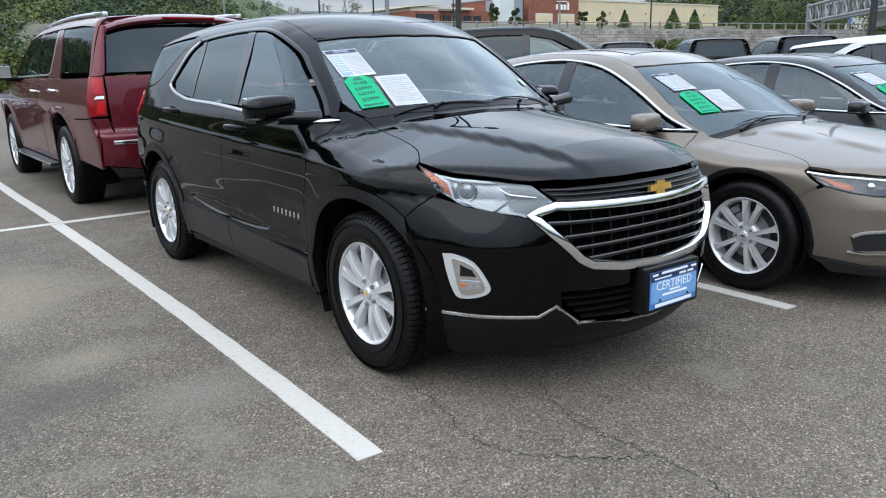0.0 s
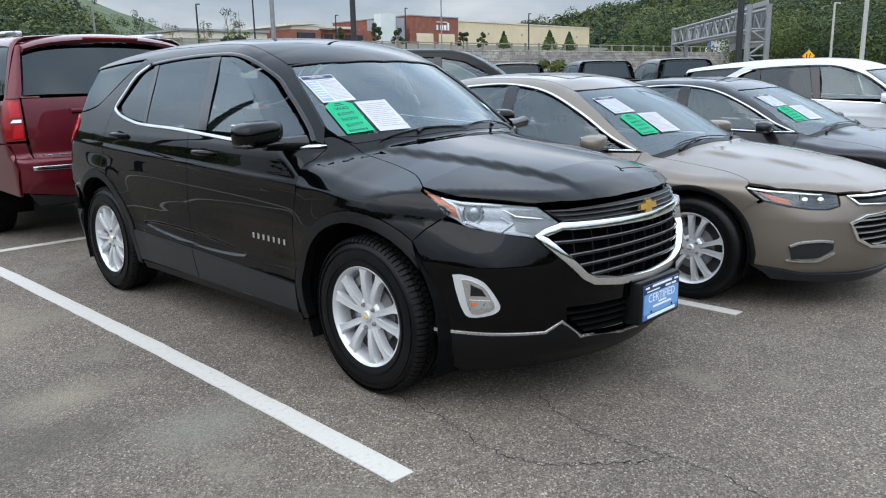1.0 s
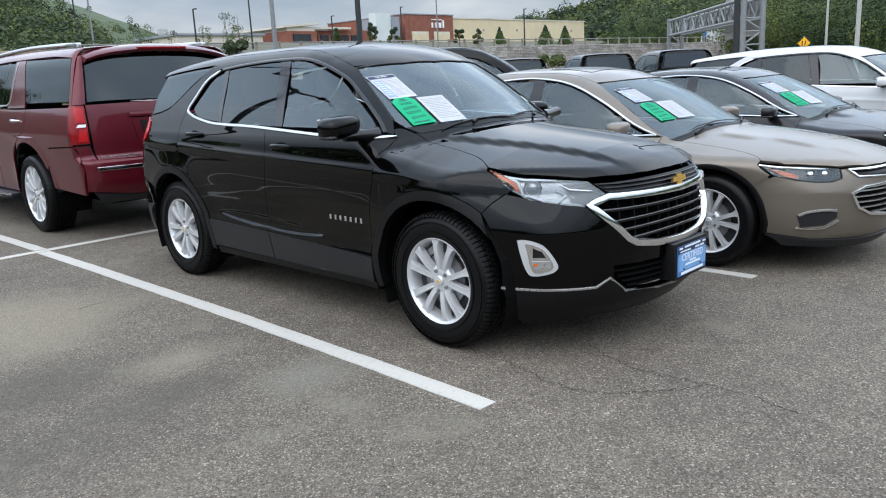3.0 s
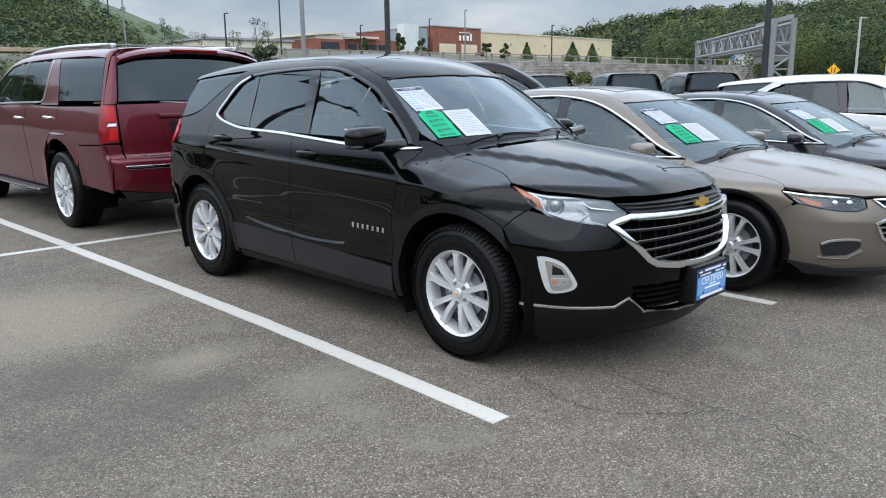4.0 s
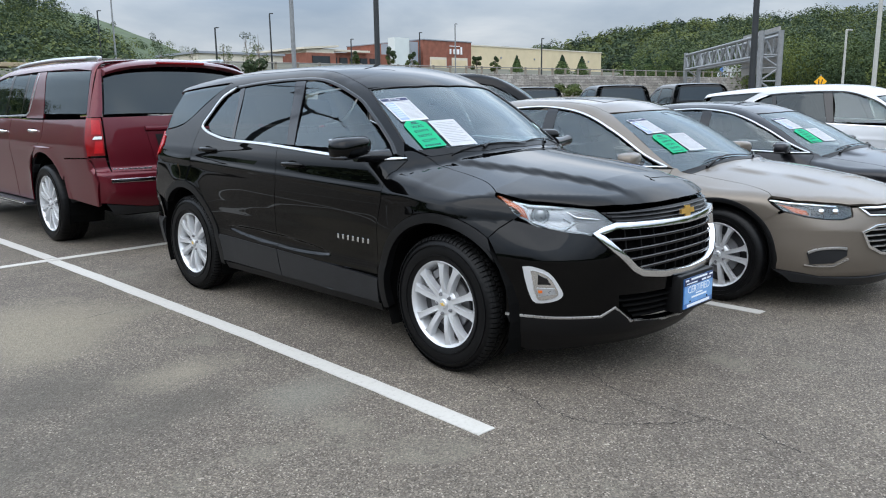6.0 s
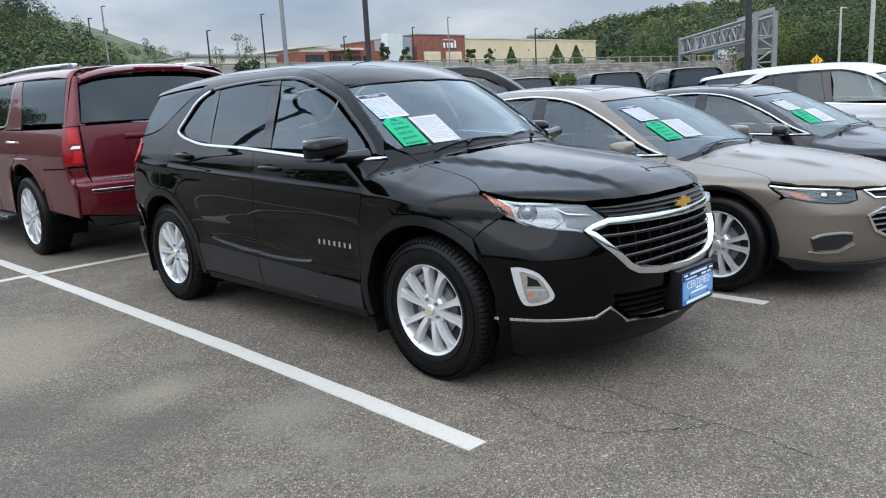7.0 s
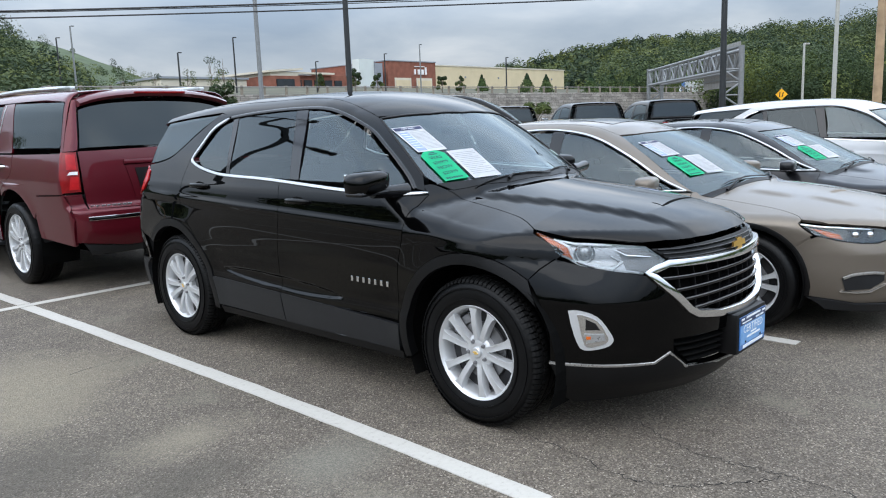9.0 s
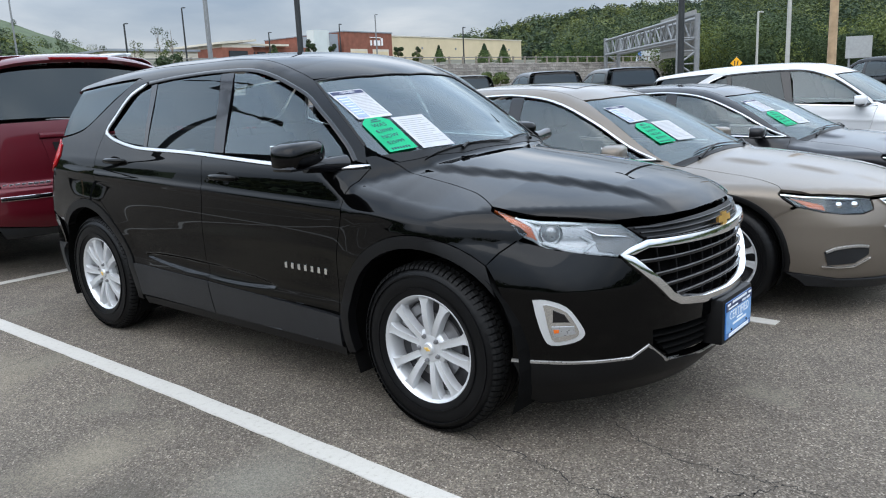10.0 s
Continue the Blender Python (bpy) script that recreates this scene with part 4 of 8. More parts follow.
    fascia = list(F(low_edge)) + list(F([(-x, z) for x, z in low_edge[::-1]]))[1:] + list(S([(-1.75, 0.372), (-1.74, 0.22)]) * np.array((-1, 1, 1))) \
        + list(F(mirrored([(-0.70, 0.17), (-0.45, 0.20), (0, 0.20)])))[::-1] + list(S([(-1.74, 0.22), (-1.75, 0.372)]))
    sk.panel("lower_fascia", fascia, (0, 1, 0), BLACK_PLASTIC, off=0.004, rim=0.03)
    sk.strip("chin_trim", list(S([(-1.75, 0.375)])) + list(F(low_edge)) + list(F([(-x, z) for x, z in low_edge[::-1]]))[1:] + list(S([(-1.75, 0.375)]) * np.array((-1, 1, 1))), (0, 1, 0), SATIN, 0.014, 0.006)
    # Black sheet added for the dark inside the intake.
    sk.panel("intake_dark_sheet", list(F(intake)), (0, 1, 0), VOID, off=-0.05, rim=0)
    # Slats take the same black: their shade is in the colour.
    for k in range(4):
        z = 0.345 + 0.03 * k
        w = 0.37 + 0.03 * k
        sk.strip("intake_slat", list(F([(x, z) for x in np.linspace(-w, w, 13)])), (0, 1, 0), VOID, 0.011, 0.02, off=-0.03)
    # grille
    # Added black sheet stands for the unlit space behind the grille.
    sk.panel("grille_dark_sheet", list(F(mirrored(hexa[:-1] + [(-0.01, 0.798)]))) + list(F(mirrored(hexb[1:])))[::-1], (0, 1, 0), VOID, off=-0.07, rim=0)
    ring = mirrored(hexa)[:-1] + mirrored(hexb[1:-1] + [(0, 0.545)])[::-1]
    grille = sk.strip("grille_frame", list(F(dense(ring, 0.04))), (0, 1, 0), CHROME, 0.042, 0.022, off=-0.004, closed=True)[0]
    tagged(grille, "wide chrome frame round the black grille")
    for k in range(4):
        z = 0.607 + 0.046 * k
        w = np.interp(z, [0.56, 0.60, 0.70, 0.772], [0.36, 0.40, 0.49, 0.53])
        pts = [(x, z - 0.018 * (abs(x) / w) ** 2 * (1 if k < 3 else 0.3)) for x in np.linspace(-w, w, 17)]
        sk.strip("grille_slat", list(F(pts)), (0, 1, 0), GLOSS_BLACK, 0.017, 0.02, parent=grille, off=-0.030)
        sk.strip("slat_edge", list(F([(x, z + 0.006) for x, z in pts])), (0, 1, 0), DISC_STEEL if hero else GLOSS_BLACK, 0.0045, 0.004, parent=grille, off=-0.011)
    for k in range(-5, 6):
        x = k * 0.085
        h = np.interp(abs(x), [0, 0.36, 0.40, 0.5], [0.56, 0.575, 0.60, 0.70])
        sk.strip("grille_rib", list(F([(x, z) for z in np.linspace(h, 0.79, 7)])), (0, 1, 0), BLACK_PLASTIC, 0.008, 0.02, parent=grille, off=-0.045)
    up = mirrored([(-0.505, 0.876), (-0.39, 0.884), (-0.2, 0.888), (0, 0.889)]) + mirrored([(-0.455, 0.818), (-0.22, 0.814), (0, 0.812)])[::-1]
    sk.panel("upper_grille", list(F(up)), (0, 1, 0), BLACK_PLASTIC, off=-0.022, rim=0.0)
    for k in range(3):
        z = 0.829 + 0.019 * k
        w = 0.462 + 0.012 * k
        sk.strip("upper_slat", list(F([(x, z) for x in np.linspace(-w, w, 13)])), (0, 1, 0), GLOSS_BLACK, 0.008, 0.010, off=-0.014)
    bm = bmesh.new()
    c = F([(0.0, 0.842)])[0]
    tie = [(-0.088, -0.016), (-0.082, 0.017), (-0.034, 0.017), (-0.030, 0.034), (0.036, 0.034), (0.033, 0.017), (0.082, 0.017), (0.088, -0.016), (0.034, -0.016), (0.030, -0.034), (-0.036, -0.034), (-0.033, -0.016)]
    for scale, mat, d0, nm in ((0.76, GOLD, -0.016, "emblem"), (0.90, CHROME, -0.010, "emblem_edge")):
        bm = bmesh.new()
        f = bm.faces.new([bm.verts.new((c[0] + x * scale, c[1] + d0 + 0.12 * (z * scale), c[2] + z * scale)) for x, z in tie])
        bmesh.ops.solidify(bm, geom=[f], thickness=0.012)
        part(nm, bm, mat, car, "plain gold bar emblem" if nm == "emblem" else "")

    # head lamps
    tip, amber_up, amber_mid, amber_low = (-0.752, -1.640, 0.948), (-0.743, -1.736, 0.923), (-0.726, -1.801, 0.891), (-0.729, -1.831, 0.835)
    corner = (-0.762, -1.765, 0.859)
    lamp = [tip, amber_up, (-0.702, -1.818, 0.910), (-0.611, -1.950, 0.898), (-0.519, -2.060, 0.883), (-0.470, -2.135, 0.818),
            (-0.530, -2.105, 0.757), (-0.631, -1.985, 0.784), (-0.716, -1.860, 0.816), corner]
    dl = (0.68, 0.50, -0.45)
    sk.panel("lamp_housing", lamp, dl, LAMP_GREY, off=-0.030, rim=0, gap=0.0, step=0.03, **both)
    sk.panel("head_lamp", lamp, dl, LENS, off=0.0, rim=0.03, step=0.03, label="clear head lamp with an amber corner", **both)
    sk.panel("amber_reflector", [tip, amber_up, amber_mid, amber_low, corner], dl, AMBER, off=-0.006, rim=0.012, gap=0.006, step=0.03, **both)
    sk.panel("lamp_inner", [(-0.600, -1.970, 0.880), (-0.525, -2.058, 0.874), (-0.482, -2.125, 0.822), (-0.535, -2.095, 0.768), (-0.600, -2.018, 0.792)], dl, DISC_STEEL, off=-0.026, rim=0.006, step=0.03, gap=0, **both)
    sk.strip("lamp_brow", [(-0.738, -1.745, 0.915), (-0.698, -1.825, 0.902), (-0.650, -1.893, 0.896), (-0.611, -1.950, 0.890)], dl, PLATE_WHITE, 0.011, 0.005, off=-0.008, ends=0.3, **both)
    sk.strip("lamp_divider", [amber_up, amber_mid, amber_low], dl, PLATE_WHITE, 0.014, 0.005, off=-0.006, ends=0.5, **both)
    sk.strip("light_guide", [(-0.720, -1.842, 0.832), (-0.680, -1.914, 0.808), (-0.645, -1.970, 0.797), (-0.609, -1.999, 0.826), (-0.631, -1.958, 0.848)], dl, PLATE_WHITE, 0.020, 0.006, off=-0.014, ends=0.4, **both)
    sk.strip("light_guide", [(-0.613, -1.963, 0.874), (-0.590, -2.007, 0.850), (-0.555, -2.050, 0.845), (-0.519, -2.087, 0.840)], dl, CHROME, 0.008, 0.005, off=-0.014, ends=0.4, **both)
    for sgn in (-1, 1):
        q = form.snap([(-0.694, -1.862, 0.862)], dl)
        n = form.normal(q)[0]
        q = q[0] - n * 0.030
        o = Vector((sgn * abs(q[0]), q[1], q[2]))
        ax = Vector((-sgn * n[0], n[1], 0)).normalized()
        m3 = Matrix.Translation(o) @ (-ax).to_track_quat("X", "Z").to_matrix().to_4x4()
        bm = bmesh.new()
        lathe(bm, [(-0.006, 0.036), (-0.012, 0.041), (-0.006, 0.046), (0.03, 0.044), (0.03, 0.034)], 28)
        bmesh.ops.transform(bm, matrix=m3, verts=bm.verts)
        ring = part("projector", bm, CHROME, car, "", True)
        bm = bmesh.new()
        bmesh.ops.create_uvsphere(bm, u_segments=20, v_segments=10, radius=0.034, matrix=m3 @ Matrix.Diagonal((0.5, 1, 1, 1)))
        part("projector_lens", bm, LAMP_GREY, ring, "", True)

    # fog lamps
    fog = curve((-0.782, 0.618), (-0.757, 0.619), (-0.712, 0.590), (-0.678, 0.520), (-0.668, 0.478), (-0.690, 0.448), (-0.742, 0.436), (-0.762, 0.48), (-0.776, 0.56), n=3)
    fd3 = (0.6, 0.8, 0)
    sk.panel("fog_lamp_bezel", list(F(fog)), fd3, RIM_SILVER, off=0.006, rim=0.02, step=0.03, **both)
    inner = curve((-0.762, 0.600), (-0.748, 0.600), (-0.712, 0.572), (-0.688, 0.515), (-0.682, 0.482), (-0.698, 0.462), (-0.736, 0.452), (-0.750, 0.50), n=3)
    fogs = sk.panel("fog_lamp", list(F(inner)), fd3, CHROME, off=0.009, rim=0.004, step=0.03, **both)
    for nm, pts, mat in (("lamp_recess", [(-0.742, 0.582), (-0.716, 0.562), (-0.704, 0.530), (-0.742, 0.530)], GLOSS_BLACK),
                         ("fog_lens", [(-0.744, 0.516), (-0.694, 0.516), (-0.690, 0.484), (-0.738, 0.470)], LAMP_GREY),
                         ("turn_lamp", [(-0.740, 0.505), (-0.727, 0.505), (-0.727, 0.490), (-0.738, 0.488)], AMBER)):
        sk.panel(nm, list(F(pts)), fd3, mat, off=0.016 if mat is AMBER else 0.013, rim=0.004, step=0.02, **both)

    # glass
    ws = list(T(mirrored(glass_edge[::1] + [(-0.45, -0.475), (-0.25, -0.542), (0, -0.575)]))) + list(T([(0.62, -0.985), (0.35, -1.13), (0, -1.195), (-0.35, -1.13), (-0.62, -0.985)]))
    sk.panel("windscreen", ws, (0, 0.5, -0.86), CLEAR_PANE, off=-0.004, rim=0, label="clear windscreen reflecting the cloudy sky")
    sk.strip("windscreen_seal", list(T(dense2(mirrored([(-0.655, -0.865), (-0.628, -0.744), (-0.598, -0.612), (-0.545, -0.44), (-0.45, -0.475), (-0.25, -0.542), (0, -0.575)]), 0.06))), (0, 0.5, -0.86), BLACK_PLASTIC, 0.014, 0.003)
    sk.panel("cowl", list(T(mirrored([(-0.64, -0.94), (-0.60, -1.02), (-0.30, -1.165), (0, -1.21)]))) + list(T([(0.35, -1.10), (0, -1.165), (-0.35, -1.10)])), (0, 0.4, -0.9), BLACK_PLASTIC, off=0.002, rim=0.01)
    fw = list(S(curve((-0.855, 1.120), (-0.78, 1.19), (-0.61, 1.315), (-0.42, 1.43), (-0.13, 1.527), (0.06, 1.541), n=4))) + list(S(curve((0.06, 1.541), (-0.01, 1.36), (-0.045, 1.148), n=4)))
    sk.panel("front_window", fw, (1, 0, -0.3), DOOR_PANE, off=-0.006, rim=0, gap=0.0, **both)
    rw = list(S(curve((0.185, 1.545), (0.60, 1.53), (0.79, 1.513), n=4))) + list(S(curve((0.79, 1.513), (0.735, 1.35), (0.70, 1.168), n=4))) + list(S([(0.05, 1.150)]))
    sk.panel("rear_window", rw, (1, 0, -0.3), PRIVACY_PANE, off=-0.006, rim=0, gap=0.0, **both)
    qw = list(S(curve((0.845, 1.50), (0.97, 1.455), (1.07, 1.34), (1.13, 1.262), n=4))) + list(S(curve((1.13, 1.262), (1.06, 1.215), (0.92, 1.190), (0.74, 1.175), n=4)))
    sk.panel("quarter_window", qw, (1, 0, -0.3), PRIVACY_PANE, off=-0.006, rim=0, gap=0.0, **both)
    sk.panel("centre_pillar", list(S([(0.065, 1.545), (0.18, 1.548), (0.045, 1.15), (-0.04, 1.148)])), (1, 0, -0.3), GLOSS_BLACK, off=-0.003, rim=0.02, gap=0, **both)
    sk.panel("division_bar", list(S([(0.79, 1.518), (0.845, 1.508), (0.735, 1.17), (0.70, 1.166)])), (1, 0, -0.3), GLOSS_BLACK, off=-0.003, rim=0.02, gap=0, **both)
    dw = list(S([(1.03, 1.545), (1.35, 1.53), (1.72, 1.503), (1.80, 1.36), (1.85, 1.215)])) + s2((1.85, 1.215), (1.62, 1.245), (1.46, 1.295), (1.25, 1.432), (1.03, 1.545))
    sk.panel("rear_side_glass", dw, (0.95, -0.1, -0.25), PRIVACY_PANE, off=-0.003, rim=0.01, **both)
    # Black sheet added just behind this glass, standing for the shaded cabin.
    sk.panel("side_cabin_dark_sheet", dw, (0.95, -0.1, -0.25), VOID, off=-0.03, rim=0, **both)
    # bright line under the side windows, sweeping up behind them
    chrome = curve((0.895, 1.518), (1.05, 1.452), (1.14, 1.34), (1.198, 1.256), (1.16, 1.228), (1.04, 1.196), (0.83, 1.164), (0.62, 1.153), (0.25, 1.142), (-0.39, 1.107), (-0.80, 1.092), (-0.945, 1.092), n=5)
    sk.strip("bright_belt_trim", list(S(chrome)), (1, 0, -0.3), SATIN, 0.021, 0.007, label="bright metal trim under and behind the windows", ends=0.3, **both)
    sk.strip("window_seal", list(S(curve(*dlo_top, n=5))), (1, 0, -0.4), GLOSS_BLACK, 0.022, 0.004, **both)

    # lower cladding
    sill = s2((-0.872, 0.428), (-0.388, 0.449), (0.145, 0.467)) + list(S([(0.145, 0.283), (-0.85, 0.278)]))
    sk.panel("front_sill_cladding", sill, (1, 0, 0), CLADDING, off=0.006, rim=0.02, **both)
    sill2 = s2((0.15, 0.467), (0.599, 0.480), (0.885, 0.488)) + list(S(arc(CY, CZ, AR, 165, 188, 5))) + list(S([(0.15, 0.283)]))
    sk.panel("rear_sill_cladding", sill2, (1, 0, 0), CLADDING, off=0.006, rim=0.02, **both)
    rock = list(S([(-0.87, 0.277), (0.87, 0.283), (0.86, 0.235), (-0.86, 0.23)]))
    sk.panel("rocker", rock, (1, 0, 0.2), BLACK_PLASTIC, off=0.002, rim=0.03, **both)
    for cy, a0, a1 in ((-CY, -12, 128), (CY, 42, 192)):
        ringp = list(S(arc(cy, CZ, AR, a0, a1, 20))) + list(S(arc(cy, CZ, AR - 0.050, a1 + (14 if cy < 0 else 0), a0, 20)))
        sk.panel("arch_cladding", ringp, (1, 0, 0), BLACK_PLASTIC, off=0.006, rim=0.05, gap=0.0, **both)

    # tail
    tail = list(R(mirrored([(-0.66, 0.76), (-0.74, 0.95), (-0.70, 1.13), (-0.66, 1.19), (0, 1.20)])))
    sk.panel("tailgate", tail, (0, -1, 0), paint)
    sk.panel("rear_glass", list(R(mirrored([(-0.66, 1.20), (-0.56, 1.48), (0, 1.51)]))), (0, -1, -0.3), PRIVACY_PANE, off=-0.002, rim=0.02)
    # Another added black sheet: cabin shade seen through the rear glass.
    sk.panel("rear_cabin_dark_sheet", list(R(mirrored([(-0.66, 1.20), (-0.56, 1.48), (0, 1.51)]))), (0, -1, -0.3), VOID, off=-0.04, rim=0.0)
    rb = list(S([(1.86, 0.70), (1.93, 0.74), (1.97, 0.86)])) + list(R([(-0.70, 0.76), (0.70, 0.76)])) + list(S([(1.97, 0.86), (1.93, 0.74), (1.86, 0.70), (1.80, 0.52)]) * np.array((-1, 1, 1))) + list(R([(0.8, 0.50), (-0.8, 0.50)])) + list(S([(1.80, 0.52)]))
    sk.panel("rear_bumper", rb, (0, -1, 0), paint, rim=0.03)
    rl = list(S([(1.79, 0.52)])) + list(R([(-0.8, 0.50), (0.8, 0.50)])) + list(S([(1.79, 0.52), (1.84, 0.30)]) * np.array((-1, 1, 1))) + list(R([(0.7, 0.27), (-0.7, 0.27)])) + list(S([(1.84, 0.30)]))
    sk.panel("rear_cladding", rl, (0, -1, 0), CLADDING, off=0.004, rim=0.03)
    tl = list(S([(1.77, 1.10), (1.785, 1.17), (1.86, 1.20)])) + list(R([(-0.70, 1.16), (-0.74, 1.0)])) + list(S([(1.95, 0.98), (1.82, 1.03)]))
    sk.panel("tail_lamp", tl, (0.75, -0.65, 0), BRIGHT_RED, off=0.008, rim=0.02, step=0.03, label="red wrap-round tail lamp", **both)
    sk.panel("spoiler", list(T(mirrored([(-0.55, 1.86), (-0.54, 1.97), (-0.3, 2.03), (0, 2.04)]))) + list(T([(0.3, 1.95), (-0.3, 1.95)])), (0, 0.1, -1), paint, rim=0.03)

    handle(sk, front_doors, -0.085, 1.030, paint)
    handle(sk, rear_doors, 1.0, 1.086, paint)
    mirror(car, 1.010, -0.815, 1.166, (0.122, 0.085, 0.064), paint, GLOSS_BLACK, hero)
    wiper(car, sk, (-0.50, -1.085), (0.02, -1.195), (-0.30, -1.15))
    wiper(car, sk, (0.05, -1.175), (0.58, -1.035), (0.25, -1.165))
    wheels(car, 0.765, (-CY, CY), 0.36, radius=0.362, rim=0.226, half=0.105, pairs=5, spread=15.0, silver=RIM_SILVER, emblem=GOLD, twin=0.0185, blocks=84 if hero else 0)
    # cabin
    dash = bmesh.new()
    box(dash, -0.68, 0.68, -1.05, -0.62, 0.70, 1.03, 0.06)
    box(dash, -0.64, 0.64, -0.98, -0.75, 0.98, 1.075, 0.04)
    part("dashboard", dash, CABIN, car, "", True)
    if hero:
        for x in (-0.37, 0.37):
            seat(car, x, 0.0, 0.62, CABIN)
        seat(car, -0.36, 0.92, 0.62, CABIN, 0.55)
        seat(car, 0.36, 0.92, 0.62, CABIN, 0.55)
        steering(car, 0.37, -0.52, 0.95, CABIN)
        bm = bmesh.new()
        box(bm, -0.11, 0.11, -0.53, -0.50, 1.365, 1.425, 0.02)
        part("rear_view_mirror", bm, BLACK_PLASTIC, car, "", True)
    bm = bmesh.new()
    box(bm, -0.74, 0.74, -0.9, 1.9, 0.42, 0.48)
    box(bm, -0.70, 0.70, 1.25, 1.34, 0.48, 1.15, 0.03)
    part("cabin_floor", bm, CABIN, car)
    return car, sk


def dense(pts, step):
    """A closed outline with points no further apart than step."""
    out = []
    for a, b in zip(pts, pts[1:] + pts[:1]):
        n = max(1, int(math.hypot(b[0] - a[0], b[1] - a[1]) / step + 0.999))
        out += [(a[0] + (b[0] - a[0]) * i / n, a[1] + (b[1] - a[1]) * i / n) for i in range(n)]
    return out


def dense2(pts, step):
    return dense(pts, step)[: -max(1, int(math.hypot(pts[0][0] - pts[-1][0], pts[0][1] - pts[-1][1]) / step + 0.999)) + 1]


# ---- saloon car ----
def saloon(m, paint, label, group="", name="saloon_car", fine=0.06):
    car = thing(name, label, "car", m, group)
    form = sedan_form()
    sk = Skin(form, car, fine)
    S, T, F, R = sk.side, sk.over, sk.ahead, sk.behind
    CY, CZ, AR = 1.4145, 0.345, 0.385
    both = dict(both=True)
    seam_front = [(-0.97, 0.915), (-0.985, 0.80), (-0.95, 0.55), (-0.92, 0.30)]
    seam_mid = [(0.20, 0.945), (0.165, 0.80), (0.19, 0.55), (0.21, 0.30)]
    seam_rear = [(1.20, 1.0), (1.24, 0.88), (1.20, 0.76), (1.10, 0.66), (1.02, 0.55)]
    hood_edge = [(-0.795, -1.745), (-0.745, -1.685), (-0.682, -1.47), (-0.662, -1.24), (-0.672, -1.08)]
    glass_edge = [(-0.712, -1.0), (-0.692, -0.79), (-0.63, -0.53), (-0.545, -0.30)]
    dlo = [(-0.93, 0.925), (-0.75, 1.01), (-0.46, 1.172), (-0.11, 1.318), (0.24, 1.372), (0.55, 1.37), (0.88, 1.335), (1.18, 1.245), (1.44, 1.12), (1.60, 1.03)]
    belt = [(-0.93, 0.925), (0.0, 0.948), (0.70, 0.972), (1.25, 1.0), (1.60, 1.03)]

    def cs(p, n=5):
        return list(S(curve(*p, n=n)))

    def ct(p, n=5):
        return list(T(curve(*p, n=n)))
    # inner shell: near-black sheets added to darken seams and gaps
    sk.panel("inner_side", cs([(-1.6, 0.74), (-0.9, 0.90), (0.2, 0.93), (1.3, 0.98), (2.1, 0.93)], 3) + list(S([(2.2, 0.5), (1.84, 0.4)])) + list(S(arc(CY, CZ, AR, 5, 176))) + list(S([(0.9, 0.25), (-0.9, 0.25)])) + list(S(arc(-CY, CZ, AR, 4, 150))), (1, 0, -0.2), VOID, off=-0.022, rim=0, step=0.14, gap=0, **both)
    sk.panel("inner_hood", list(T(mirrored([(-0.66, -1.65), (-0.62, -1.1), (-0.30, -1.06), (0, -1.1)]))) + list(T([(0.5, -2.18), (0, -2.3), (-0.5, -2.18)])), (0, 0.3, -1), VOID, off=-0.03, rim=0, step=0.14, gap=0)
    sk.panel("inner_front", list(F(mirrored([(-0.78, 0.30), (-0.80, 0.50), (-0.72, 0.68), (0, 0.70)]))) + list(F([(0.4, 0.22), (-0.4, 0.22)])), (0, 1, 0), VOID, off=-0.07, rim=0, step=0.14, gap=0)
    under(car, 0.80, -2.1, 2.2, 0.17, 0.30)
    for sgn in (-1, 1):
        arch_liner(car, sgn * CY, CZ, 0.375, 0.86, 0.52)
    # panels
    wing = ct(hood_edge, 4) + list(T([(-0.70, -1.03)])) + cs(seam_front) + list(S([(-1.02, 0.285)])) + list(S(arc(-CY, CZ, AR, -8, 138))) + list(S([(-1.71, 0.605), (-1.80, 0.662)])) + cs([(-1.825, 0.682), (-1.77, 0.72), (-1.735, 0.752)], 3)
    sk.panel("front_wing", wing, (0.85, 0.05, -0.55), paint, rim=0.03, **both)
    doors_f = sk.panel("front_door", cs([(-0.97, 0.91), (0.0, 0.932), (0.20, 0.937)]) + cs(seam_mid) + cs(seam_front)[::-1], (1, 0, -0.1), paint, **both)
    doors_r = sk.panel("rear_door", cs([(0.20, 0.937), (0.70, 0.955), (1.22, 0.985)]) + cs(seam_rear) + list(S(arc(CY, CZ, AR, 150, 186, 5))) + cs(seam_mid)[::-1], (1, 0, -0.1), paint, **both)
    quarter = cs([(1.22, 0.985), (1.60, 1.02), (1.45, 1.125), (1.18, 1.248), (0.98, 1.322)]) + ct([(-0.52, 1.05), (-0.56, 1.5), (-0.66, 1.95), (-0.68, 2.15)]) + list(S([(2.24, 0.92), (2.28, 0.62), (1.84, 0.50)])) + list(S(arc(CY, CZ, AR, 25, 150))) + cs(seam_rear)[::-1]
    sk.panel("quarter_panel", quarter, (0.9, -0.1, -0.45), paint, rim=0.03, **both)
    rail = ct(glass_edge) + ct([(-0.54, -0.28), (-0.54, 0.1), (-0.535, 0.6), (-0.52, 1.05)]) + cs(dlo[:8])[::-1] + list(S([(-0.99, 0.915)])) + list(T([(-0.71, -1.04)]))
    sk.panel("roof_rail_panel", rail, (0.75, 0.1, -0.65), paint, **both)
